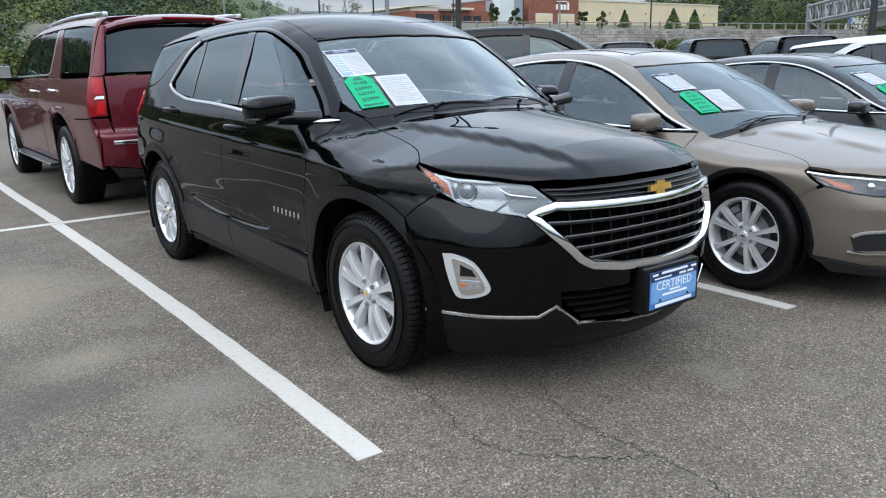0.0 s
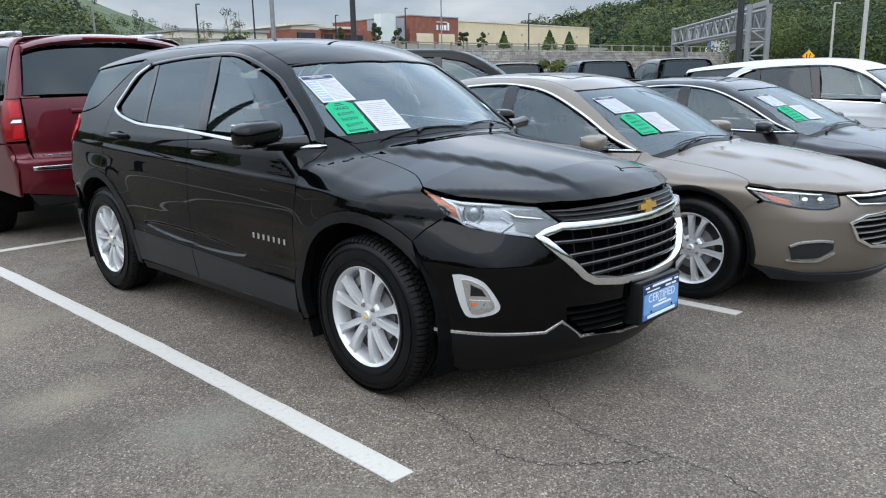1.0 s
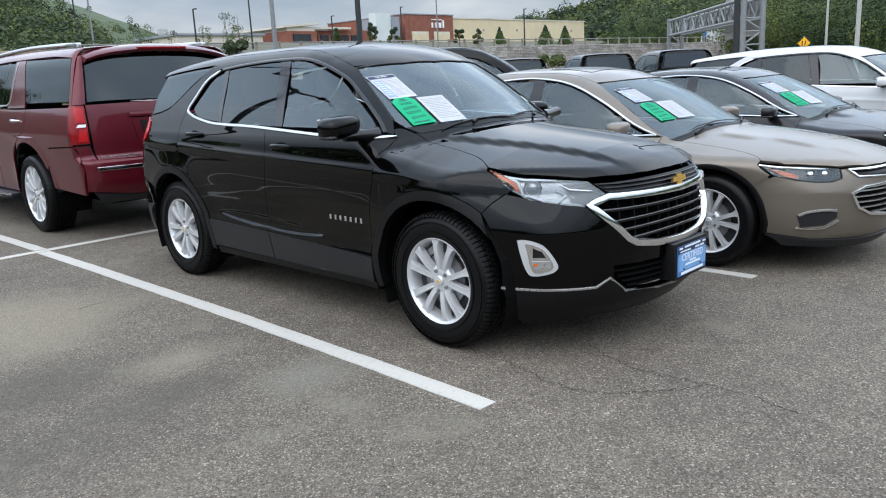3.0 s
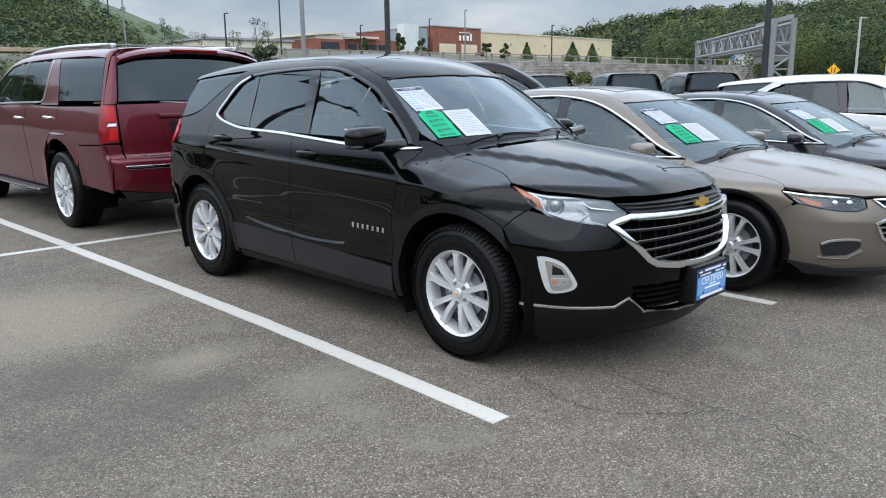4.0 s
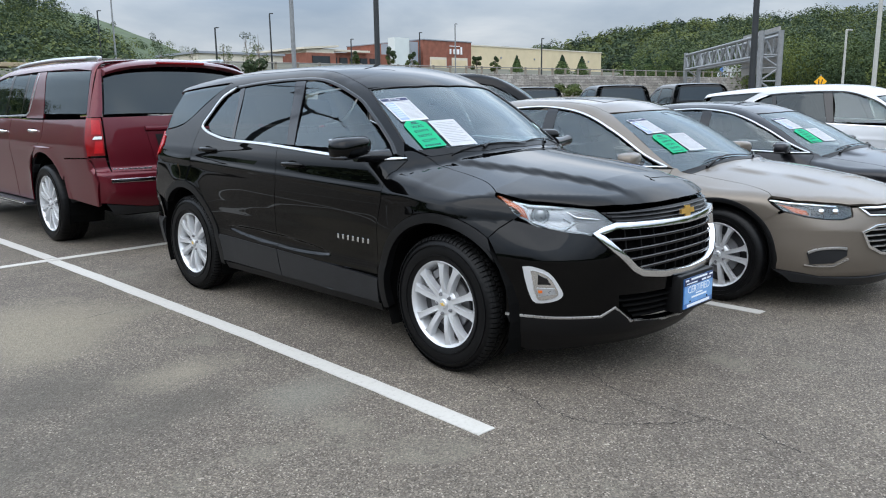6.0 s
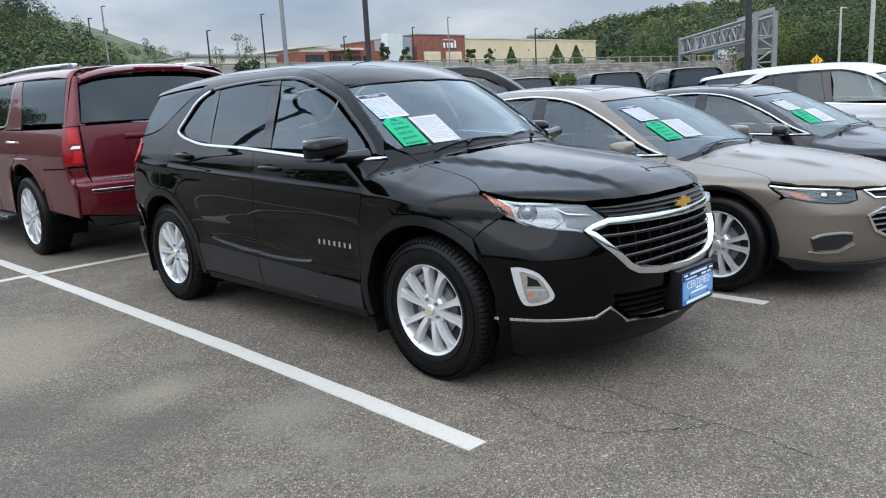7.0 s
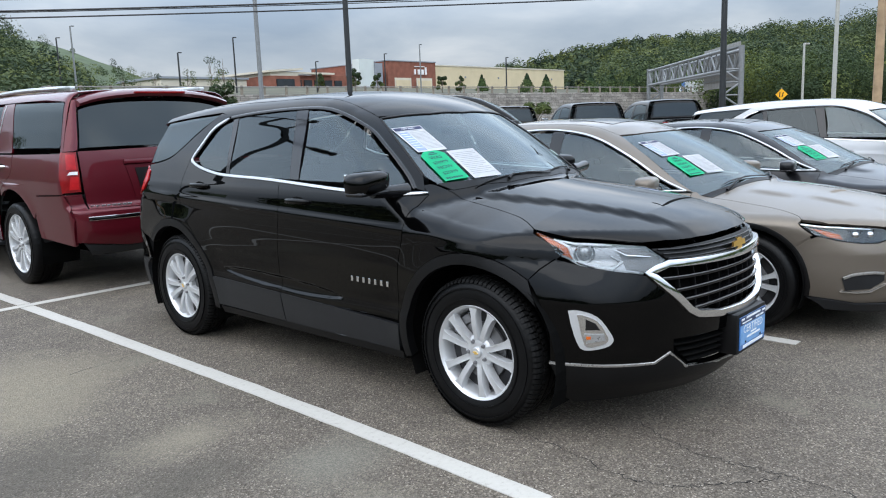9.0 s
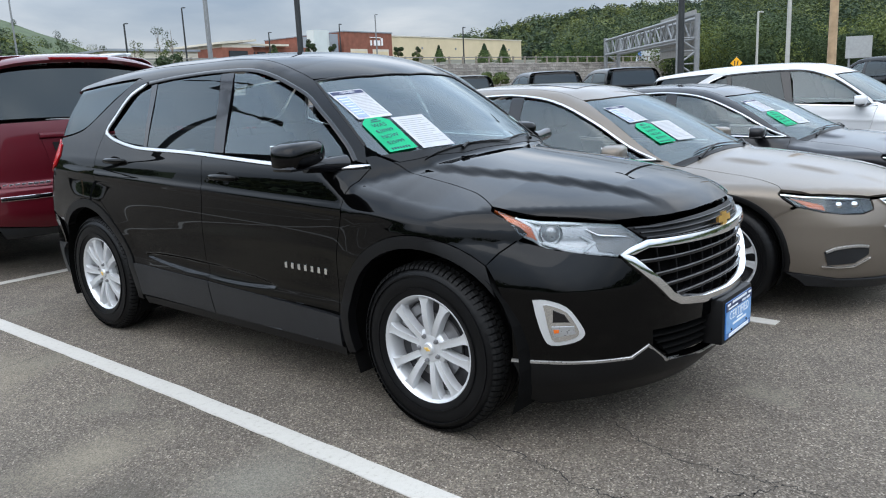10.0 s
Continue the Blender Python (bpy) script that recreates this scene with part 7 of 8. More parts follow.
def shops():
    """A row of big shops along y = 164, standing on the upper ground."""
    brick = surface("red-brown brick", (0.23, 0.085, 0.055), 0.9, 0, 0.2, 0.6)
    tan = surface("tan render", (0.62, 0.52, 0.34), 0.9, 0, 0.06, 0.3)
    cream = surface("cream render", (0.60, 0.55, 0.45), 0.9, 0, 0.08, 0.3)
    pale = surface("pale panel", (0.58, 0.62, 0.60), 0.7, 0, 0.05, 0.3)
    grey = surface("grey panel", (0.26, 0.28, 0.31), 0.7, 0, 0.08, 0.3)
    darkg = surface("dark shop glass", (0.03, 0.035, 0.04), 0.2, 0, 0.2, 0.5)
    white = surface("white sign letters", (0.85, 0.85, 0.85), 0.5, 0, 0.03)
    e = thing("shopping_centre", "long low shops in tan render and red-brown brick", "building", Matrix.Translation((1.35, 164, 10.8)) @ Matrix.Diagonal((0.974, 1, 1, 1)))

    def block(nm, mat, x0, x1, z1, y0=0.0, y1=30.0, z0=-1.0, parent=e, label="", bevel=0.0):
        bm = bmesh.new()
        box(bm, x0, x1, y0, y1, z0, z1, bevel)
        return part(nm, bm, mat, parent, label)
    b = block("wall", tan, 180.5, 256, 7.6, 1.0, 40, label="plain tan rendered wall")
    block("coping", cream, 180.3, 256.3, 7.95, 0.8, 40.2, 7.6, b)
    for x in (196, 214, 231, 247):
        block("wall_lamp", grey, x, x + 0.5, 4.6, 0.7, 1.0, 4.0, b)
    for x in (210, 226):
        block("roof_vent", grey, x, x + 4, 9.2, 12, 15, 7.5, b)
    r = block("wall", brick, 159.3, 180.5, 8.4, 0.0, 36, label="red-brown brick shop front")
    block("coping", grey, 159.1, 180.7, 8.7, -0.2, 36.2, 8.4, r)
    for x0, x1 in ((162, 169), (171.5, 178.5)):
        block("shop_window", cream, x0, x1, 3.6, -0.25, 0.1, 0.0, r)
        block("shop_door", tan, x0 + 0.4, x1 - 0.4, 2.9, -0.35, 0.0, 0.0, r)
    for k, (w, h) in enumerate(((0.5, 1.5), (1.0, 1.5), (0.9, 1.5), (0.6, 2.2))):
        block("sign_bar", white, 170.6 + 1.6 * k, 170.6 + 1.6 * k + w, 4.7 + h, -0.35, 0.0, 4.7, r)
    block("sign_bar", white, 170.6, 175.2, 7.15, -0.3, 0.0, 6.95, r)
    block("wall", brick, 154.8, 159.3, 6.2, 3.0, 30, label="low brick wall")
    block("pylon", grey, 153.2, 156.2, 7.6, -1.0, 12, label="grey corner panel")
    block("pylon", pale, 147.5, 153.2, 8.6, -0.5, 2.5, label="tall pale corner panel")
    s = block("wall", brick, 124.4, 147.5, 3.9, 2.0, 6, label="long brick shop front")
    for x in np.arange(125.5, 143, 3.6):
        block("shop_window", darkg, x, x + 2.6, 2.6, 1.7, 2.1, 0.0, s)
    block("canopy", cream, 123.5, 139.0, 4.6, 0.6, 3, 4.1, s)
    g = block("wall", cream, 116.0, 125.0, 4.4, -1.0, 20, label="gabled shop entrance")
    block("wall", brick, 115.8, 125.4, 3.4, -1.2, 19, label="brick lower wall")
    block("shop_window", darkg, 117.6, 123.2, 2.6, -1.6, -1.0, 0.0, g)
    bm = bmesh.new()
    vs = [bm.verts.new((x, y, z)) for y in (-1.6, 21) for x, z in ((114.8, 4.2), (126.2, 5.0), (126.2, 5.5), (114.8, 4.7))]
    bm.faces.new(vs[:4])
    bm.faces.new(vs[4:][::-1])
    for k in range(4):
        bm.faces.new((vs[k], vs[(k + 1) % 4], vs[4 + (k + 1) % 4], vs[4 + k]))
    part("roof", bm, cream, e)
    low = block("wall", cream, 88, 112, 2.6, 4.0, 25, label="far low shop")
    block("roof", grey, 87.5, 112.5, 3.1, 3.5, 25.5, 2.6, low)


shops()


# ---- poles, cables, gantry, signs ----
STEEL_DARK = surface("dark painted steel", (0.025, 0.028, 0.03), 0.5, 0.2, 0.15)
STEEL_GREY = surface("galvanised steel", (0.21, 0.22, 0.225), 0.5, 0.25, 0.12)
STEEL_PALE = surface("pale painted steel", (0.40, 0.40, 0.37), 0.5, 0.1, 0.1)
TIMBER = surface("weathered timber pole", (0.36, 0.255, 0.155), 0.9, 0, 0.3, 2.0, 0.5, 60)


def light_pole(x, y, z0, z1, r, mat, label, heads=1, turn=0.0, arm=1.2, head=1.0):
    e = thing("lamp_post", label, "lamp post", pose(x, y, z0, 0, 0, turn), "lamp posts")
    h = z1 - z0
    bm = bmesh.new()
    tube(bm, [(0, 0, 0), (0, 0, h)], [r, r * 0.72], 12)
    part("pole", bm, mat, e, "", True)
    bm = bmesh.new()
    box(bm, -r * 2, r * 2, -r * 2, r * 2, 0, 0.06, 0.01)
    part("base_plate", bm, mat, e)
    for k in range(heads):
        s = 1 if k == 0 else -1
        bm = bmesh.new()
        tube(bm, [(0, 0, h - 0.08), (s * arm * 0.6, 0, h), (s * arm, 0, h)], r * 0.45, 8)
        part("arm", bm, mat, e)
        bm = bmesh.new()
        box(bm, s * arm - 0.1 * s, s * (arm + 0.65 * head), -0.17, 0.17, h - 0.06, h + 0.07, 0.03)
        part("lamp_head", bm, mat, e)
    return e


light_pole(13.33, 15.85, 0, 11.0, 0.10, STEEL_DARK, "tall dark steel lamp post on the lot", 2)
light_pole(23.6, 7.7, -0.05, 10.6, 0.12, STEEL_DARK, "tall dark steel lamp post behind the white crossover", 2, 40)
light_pole(25.7, 38.8, -0.05, 15.0, 0.16, STEEL_GREY, "tall grey steel lamp post at the back of the lot", 2, 20)
light_pole(59.8, 14.3, 0, 15.0, 0.17, STEEL_PALE, "tall pale steel lamp post beside the road", 1, 20)
x, y = from_eye(72.8, 80)
light_pole(x, y, 0, 7.2, 0.13, STEEL_PALE, "white lamp post with a short arm beside the road", 1, 0, 0.4)
light_pole(-6.2, 12.6, 0, 8.6, 0.12, STEEL_DARK, "dark twin-headed lamp post of the lot", 2, 24, 0.9, 1.2)
for az, dist, h in ((29.3, 110, 5.5), (33.1, 120, 8.5), (38.8, 135, 6.0), (43.8, 140, 7.4), (46.4, 138, 8.6), (52.7, 135, 5.6), (22.7, 120, 10.0), (21.8, 130, 9.5)):
    x, y = from_eye(az, dist)
    light_pole(x, y, 5.0, 6.0 + h, 0.14, STEEL_GREY if az in (46.4, 22.7) else STEEL_DARK, "slim lamp post before the far shops", 1, 0, 0.2, 0.5)


def timber_pole(x, y, h, r=0.19):
    e = thing("utility_pole", "round weathered timber utility pole carrying cables", "utility pole", pose(x, y, 0), "utility poles")
    bm = bmesh.new()
    tube(bm, [(0, 0, 0), (0, 0, h)], [r, r * 0.75], 14)
    part("pole", bm, TIMBER, e, "", True)
    bm = bmesh.new()
    box(bm, -1.2, 1.2, -0.06, 0.06, h - 0.9, h - 0.78, 0.01, pose(0, 0, 0, 0, 0, 50))
    part("crossarm", bm, TIMBER, e)
    for k in (-1.0, 0.4, 1.0):
        bm = bmesh.new()
        lathe(bm, [(h - 0.78, 0.03), (h - 0.70, 0.05), (h - 0.62, 0.03)], 10, "Z", centre=(k * math.cos(radians(50)), k * math.sin(radians(50)), 0))
        part("insulator", bm, STEEL_GREY, e)


POLE_A, POLE_B, POLE_C = (-20.4, 52.3), (33.4, 5.1), (64.0, -21.0)
for p in (POLE_A, POLE_B, POLE_C):
    timber_pole(*p, 9.5)
CABLE = surface("black cable", (0.012, 0.012, 0.013), 0.6, 0, 0.1)
for z, r, sag in ((6.30, 0.028, 0.55), (6.45, 0.016, 0.50), (6.62, 0.034, 0.62), (6.85, 0.014, 0.45), (7.00, 0.022, 0.50), (8.7, 0.010, 0.5)):
    bm = bmesh.new()
    pts = []
    for a, b in ((POLE_A, POLE_B), (POLE_B, POLE_C)):
        for i in range(25):
            s = i / 24
            pts.append((a[0] + (b[0] - a[0]) * s, a[1] + (b[1] - a[1]) * s, z - sag * (4 * s * (1 - s)) * (1 if a is POLE_A else 0.3)))
    tube(bm, pts[:25] + pts[26:], r, 5)
    tagged(part("overhead_cable", bm, CABLE), "black overhead cable strung between timber poles", "cable", "overhead cables")
bm = bmesh.new()
for q in ((37.5, 4.5, 7.4), ):
    tube(bm, [(33.4, 5.1, 7.6), (43.0, 2.0, 0)], 0.012, 5)
tagged(part("guy_wire", bm, CABLE), "steel guy wire from a timber pole to the ground", "cable")


def gantry():
    a, b = Vector((64.3, 23.1, 0)), Vector((87.05, 42.0, 0))
    u = (b - a).normalized()
    n = Vector((-u.y, u.x, 0))
    long = (b - a).length
    e = thing("sign_gantry", "grey steel lattice sign gantry seen from behind", "gantry", Matrix.Translation(a) @ Matrix((u, n, Vector((0, 0, 1)))).transposed().to_4x4())
    z0, z1, d = 4.8, 6.5, 1.6
    for s, h in ((0.0, 6.9), (long, 6.8)):
        for k in (0, d):
            bm = bmesh.new()
            tube(bm, [(s, k, 0), (s, k, h)], 0.24, 12)
            part("post", bm, STEEL_GREY, e, "", True)
        for i in range(4):
            bm = bmesh.new()
            za, zb = 0.5 + i * 1.1, 0.5 + (i + 1) * 1.1
            tube(bm, [(s, 0 if i % 2 else d, za), (s, d if i % 2 else 0, zb)], 0.09, 8)
            tube(bm, [(s, 0, zb), (s, d, zb)], 0.07, 8)
            part("brace", bm, STEEL_GREY, e)
    for k in (0, d):
        for z in (z0, z1):
            bm = bmesh.new()
            tube(bm, [(0, k, z), (long, k, z)], 0.15, 8)
            part("chord", bm, STEEL_GREY, e)
        cells = 16
        for i in range(cells):
            bm = bmesh.new()
            sa, sb = long * i / cells, long * (i + 1) / cells
            tube(bm, [(sa, k, z0 if i % 2 else z1), (sb, k, z1 if i % 2 else z0)], 0.08, 6)
            tube(bm, [(sb, k, z0), (sb, k, z1)], 0.07, 6)
            part("web_bar", bm, STEEL_GREY, e)
    back = surface("sign back sheet", (0.27, 0.265, 0.25), 0.6, 0.2, 0.12)
    for s0, s1, za, zb in ((1.9, 12.8, 3.5, 7.4),):
        s = s0
        while s < s1:
            bm = bmesh.new()
            box(bm, s, s + 0.88, -0.55, -0.42, za, zb, 0.02)
            part("sign_plank", bm, back, e)
            s += 0.91
        for z in (4.2, 5.6, 6.9):
            bm = bmesh.new()
            box(bm, s0, s1, -0.42, -0.30, z, z + 0.12)
            part("sign_bearer", bm, STEEL_GREY, e)


gantry()


def road_signs():
    yellow = surface("yellow sign face", (0.85, 0.42, 0.01), 0.4, 0, 0.05)
    black = surface("black sign print", (0.01, 0.01, 0.01), 0.5, 0, 0.05)
    x, y = from_eye(71.5, 75)
    e = thing("diamond_sign", "yellow diamond road sign with two black strokes", "road sign", pose(x, y, 0, 0, 0, -72))
    bm = bmesh.new()
    box(bm, -0.05, 0.05, 0.03, 0.09, 0, 3.2)
    part("post", bm, STEEL_GREY, e)
    bm = bmesh.new()
    box(bm, -0.36, 0.36, -0.01, 0.02, -0.36, 0.36, 0.008, Matrix.Translation((0, 0, 2.6)) @ Matrix.Rotation(radians(45), 4, "Y"))
    f = part("sign_plate", bm, yellow, e)
    for k, lean in ((-0.14, 0.0), (0.10, 0.12)):
        bm = bmesh.new()
        box(bm, -0.04, 0.04, -0.018, -0.011, -0.22, 0.20, 0, pose(k, 0, 2.6, 0, 12 if lean else 0))
        part("stroke", bm, black, f)
    x, y = from_eye(78.7, 55)
    e = thing("road_board", "blank grey road board on two posts", "road sign", pose(x, y, 0, 0, 0, -60))
    for k in (-0.5, 0.5):
        bm = bmesh.new()
        box(bm, k - 0.05, k + 0.05, 0.03, 0.1, 0, 3.5)
        part("post", bm, STEEL_GREY, e)
    bm = bmesh.new()
    box(bm, -0.75, 0.75, -0.02, 0.02, 2.2, 3.5, 0.01)
    part("sign_plate", bm, surface("grey sign back", (0.36, 0.37, 0.37), 0.5, 0.4, 0.1), e)
    # lorry on the road above the wall
    x, y = from_eye(65.9, 118)
    e = thing("lorry", "white box lorry with a blue panel on the upper road", "truck", pose(x, y, 2.4, 0, 0, 35))
    blue = surface("blue lorry panel", (0.06, 0.20, 0.55), 0.4, 0, 0.08)
    wh = surface("white lorry panel", (0.75, 0.76, 0.78), 0.4, 0, 0.05)
    for nm, x0, x1, z0, z1, mat in (("box_body", -3.2, 0.2, 0.9, 3.3, wh), ("side_panel", 0.25, 2.9, 0.9, 3.3, blue), ("cab", 3.0, 4.8, 0.7, 2.9, wh)):
        bm = bmesh.new()
        box(bm, x0, x1, -1.2, 1.2, z0, z1, 0.06)
        part(nm, bm, mat, e)
    for wx in (-2.2, 3.8):
        for s in (-1, 1):
            bm = bmesh.new()
            lathe(bm, [(s * 1.0, 0.1), (s * 1.0, 0.48), (s * 1.25, 0.48), (s * 1.25, 0.1)], 20, "Y", centre=(wx, 0, 0.48))
            part("wheel", bm, RUBBER, e)


road_signs()


# ---- hills and trees ----
def leaf_material(name, lo, hi):
    m, t, b = node_material(name)
    g = t.nodes.new("ShaderNodeNewGeometry")
    leaf = ramp_of(t, g.outputs["Random Per Island"], [(0.0, lo), (1.0, hi)])
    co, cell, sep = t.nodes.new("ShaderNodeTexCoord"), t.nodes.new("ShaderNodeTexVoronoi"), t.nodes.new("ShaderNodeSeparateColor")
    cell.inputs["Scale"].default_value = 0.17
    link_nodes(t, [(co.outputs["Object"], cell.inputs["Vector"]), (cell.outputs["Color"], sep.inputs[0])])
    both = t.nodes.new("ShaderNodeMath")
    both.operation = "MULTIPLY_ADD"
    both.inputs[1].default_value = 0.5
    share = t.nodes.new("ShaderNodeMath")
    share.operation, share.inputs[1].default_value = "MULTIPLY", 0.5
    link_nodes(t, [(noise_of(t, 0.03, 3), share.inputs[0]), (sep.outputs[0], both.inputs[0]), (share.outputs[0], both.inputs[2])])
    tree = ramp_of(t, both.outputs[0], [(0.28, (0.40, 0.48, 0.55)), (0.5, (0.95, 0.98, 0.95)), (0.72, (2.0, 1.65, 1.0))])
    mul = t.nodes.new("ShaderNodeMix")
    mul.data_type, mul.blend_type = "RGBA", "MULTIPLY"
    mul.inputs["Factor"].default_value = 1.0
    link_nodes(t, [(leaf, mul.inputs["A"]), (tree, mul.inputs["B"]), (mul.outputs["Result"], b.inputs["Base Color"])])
    b.inputs["Roughness"].default_value, b.inputs["Specular IOR Level"].default_value = 0.75, 0.2
    tr, mx = t.nodes.new("ShaderNodeBsdfTranslucent"), t.nodes.new("ShaderNodeMixShader")
    mx.inputs[0].default_value = 0.22
    link_nodes(t, [(mul.outputs["Result"], tr.inputs[0]), (b.outputs[0], mx.inputs[1]), (tr.outputs[0], mx.inputs[2]), (mx.outputs[0], t.nodes["Material Output"].inputs[0])])
    return m


def foliage(name, crowns, count, leaf, material, parent=None, label="", seed=1):
    """Leaf clumps for many crowns (x, y, z, radius, height) as one mesh of small bent quads, thick at the crown's skin."""
    rng = np.random.RandomState(seed)
    c = np.repeat(np.array(crowns, float), count, axis=0)
    n = len(c)
    d = rng.normal(size=(n, 3))
    d /= np.linalg.norm(d, axis=1)[:, None]
    lobes = rng.normal(size=(len(crowns), 8, 3))
    lobes /= np.linalg.norm(lobes, axis=2)[:, :, None]
    near = np.einsum("nij,nj->ni", np.repeat(lobes, count, axis=0), d).max(axis=1)
    r = (0.62 + 0.38 * rng.rand(n) ** 0.4) * (0.62 + 0.42 * np.clip(near, 0, 1) ** 2)
    p = c[:, :3] + d * np.c_[c[:, 3], c[:, 3], c[:, 4]] * r[:, None]
    size = leaf * (0.6 + 0.8 * rng.rand(n))
    u = rng.normal(size=(n, 3)) * np.array((1, 1, 0.6))
    u -= d * (0.75 * np.einsum("ni,ni->n", u, d))[:, None]
    u /= np.linalg.norm(u, axis=1)[:, None]
    w = np.cross(d + np.array((0, 0, 0.25)) + 0.35 * rng.normal(size=(n, 3)), u)
    w /= np.maximum(np.linalg.norm(w, axis=1), 1e-6)[:, None]
    q = np.stack([p - u * size[:, None], p - w * size[:, None] * 0.62 + d * size[:, None] * 0.2, p + u * size[:, None], p + w * size[:, None] * 0.62 + d * size[:, None] * 0.2], axis=1).reshape(-1, 3)
    me = bpy.data.meshes.new(name)
    me.vertices.add(n * 4)
    me.vertices.foreach_set("co", q.ravel())
    me.loops.add(n * 4)
    me.loops.foreach_set("vertex_index", np.arange(n * 4))
    me.polygons.add(n)
    me.polygons.foreach_set("loop_start", np.arange(n) * 4)
    me.update(calc_edges=True)
    me.materials.append(material)
    ob = new(name, me)
    if parent is not None:
        ob.parent = parent
        return tagged(ob, label)
    return tagged(ob, label, "trees", kind="stuff")


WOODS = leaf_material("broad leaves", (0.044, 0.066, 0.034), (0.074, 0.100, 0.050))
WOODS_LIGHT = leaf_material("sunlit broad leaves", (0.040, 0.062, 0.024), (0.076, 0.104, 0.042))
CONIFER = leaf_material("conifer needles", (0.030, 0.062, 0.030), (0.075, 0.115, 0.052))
UNDER = surface("woodland floor", (0.045, 0.075, 0.026), 0.95, 0, 0.35, 0.05)
MEADOW = surface("hillside grass", (0.050, 0.074, 0.028), 0.95, 0, 0.45, 0.25, 0.9, 1.5)


def hill(name, ridge, near, far, material, label, base=2.0, drop=2.5):
    """A hillside between two distances; ridge gives the steepness seen at each bearing."""
    azs = np.arange(ridge[0][0], ridge[-1][0] + 0.1, 1.5)
    e = np.interp(azs, [r[0] for r in ridge], [r[1] for r in ridge])
    bm = bmesh.new()
    rows = []
    for s in np.linspace(0, 1.25, 9):
        row = []
        for az, el in zip(azs, e):
            x, y = from_eye(az, near + (far - near) * s)
            top = el * far + 1.4 - drop
            k = min(s, 1) ** 1.15 if s <= 1 else 1 - (s - 1) * 1.2
            row.append(bm.verts.new((x, y, base + (top - base) * k)))
        rows.append(row)
    for p, q in zip(rows, rows[1:]):
        for i in range(len(azs) - 1):
            bm.faces.new((p[i], p[i + 1], q[i + 1], q[i]))
    tagged(part(name, bm, material, None, "", True), label, "hill", kind="structure")

    def at(az, s):
        x, y = from_eye(az, near + (far - near) * s)
        el = np.interp(az, [r[0] for r in ridge], [r[1] for r in ridge])
        return x, y, base + (el * far + 1.4 - drop - base) * min(s, 1) ** 1.15
    return at


def scatter(at, az0, az1, s0, s1, count, r0, r1, seed, keep=lambda az, s: True):
    rng = random.Random(seed)
    out = []
    while len(out) < count:
        az, s = rng.uniform(az0, az1), rng.uniform(s0, s1)
        if keep(az, s):
            x, y, z = at(az, s)
            r = rng.uniform(r0, r1)
            out.append((x, y, z + r * 0.75, r, r * rng.uniform(0.95, 1.3)))
    return out


hill_e = hill("hill_east", [(46, 0.030), (50, 0.050), (52.4, 0.066), (55, 0.072), (57, 0.083), (60.7, 0.091), (65, 0.0955), (68, 0.090), (71, 0.096), (74, 0.096)], 330, 520, UNDER, "wooded hill behind the shops", drop=9.5)
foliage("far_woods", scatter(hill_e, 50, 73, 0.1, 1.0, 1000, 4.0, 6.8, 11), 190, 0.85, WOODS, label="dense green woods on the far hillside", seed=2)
hill_s = hill("hill_south", [(58, 0.040), (61, 0.062), (64, 0.076), (66, 0.085), (70, 0.088), (74, 0.094), (82, 0.099), (92, 0.09)], 170, 340, UNDER, "steep wooded hill beyond the road", drop=7.5)
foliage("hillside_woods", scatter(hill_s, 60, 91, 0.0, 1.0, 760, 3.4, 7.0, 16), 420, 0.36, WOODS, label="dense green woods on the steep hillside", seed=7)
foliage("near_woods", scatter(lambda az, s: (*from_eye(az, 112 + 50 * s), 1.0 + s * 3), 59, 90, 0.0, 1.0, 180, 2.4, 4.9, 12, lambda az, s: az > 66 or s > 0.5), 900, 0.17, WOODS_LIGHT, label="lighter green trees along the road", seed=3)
hill_n = hill("hill_north", [(-30, 0.15), (0, 0.135), (10, 0.120), (15.4, 0.114), (18.6, 0.112), (20.5, 0.109), (21.8, 0.1035), (23.5, 0.089), (25.25, 0.0785), (27.0, 0.064), (27.8, 0.054), (30, 0.042), (33, 0.025)], 110, 300, MEADOW, "green hillside with a grassy crest", drop=0.0)
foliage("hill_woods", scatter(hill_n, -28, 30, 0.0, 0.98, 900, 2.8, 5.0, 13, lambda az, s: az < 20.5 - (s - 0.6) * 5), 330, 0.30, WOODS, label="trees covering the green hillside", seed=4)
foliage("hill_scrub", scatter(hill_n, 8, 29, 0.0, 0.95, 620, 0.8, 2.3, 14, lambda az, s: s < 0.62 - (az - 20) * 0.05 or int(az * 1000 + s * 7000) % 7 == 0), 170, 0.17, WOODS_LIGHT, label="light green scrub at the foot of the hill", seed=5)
hill_w = hill("hill_behind", [(90, 0.09), (110, 0.10), (150, 0.12), (190, 0.12), (230, 0.14), (270, 0.16), (300, 0.16), (330, 0.15)], 90, 260, UNDER, "wooded hills closing the valley")
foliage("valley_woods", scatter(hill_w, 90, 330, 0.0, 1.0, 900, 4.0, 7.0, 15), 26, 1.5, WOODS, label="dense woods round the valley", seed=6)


foliage("lot_edge_scrub", scatter(lambda az, s: (*from_eye(az, 52 + 30 * s), -0.3), 4, 23.5, 0.0, 1.0, 120, 1.2, 2.6, 18), 420, 0.13, WOODS_LIGHT, label="light green bushes along the edge of the lot", seed=9)


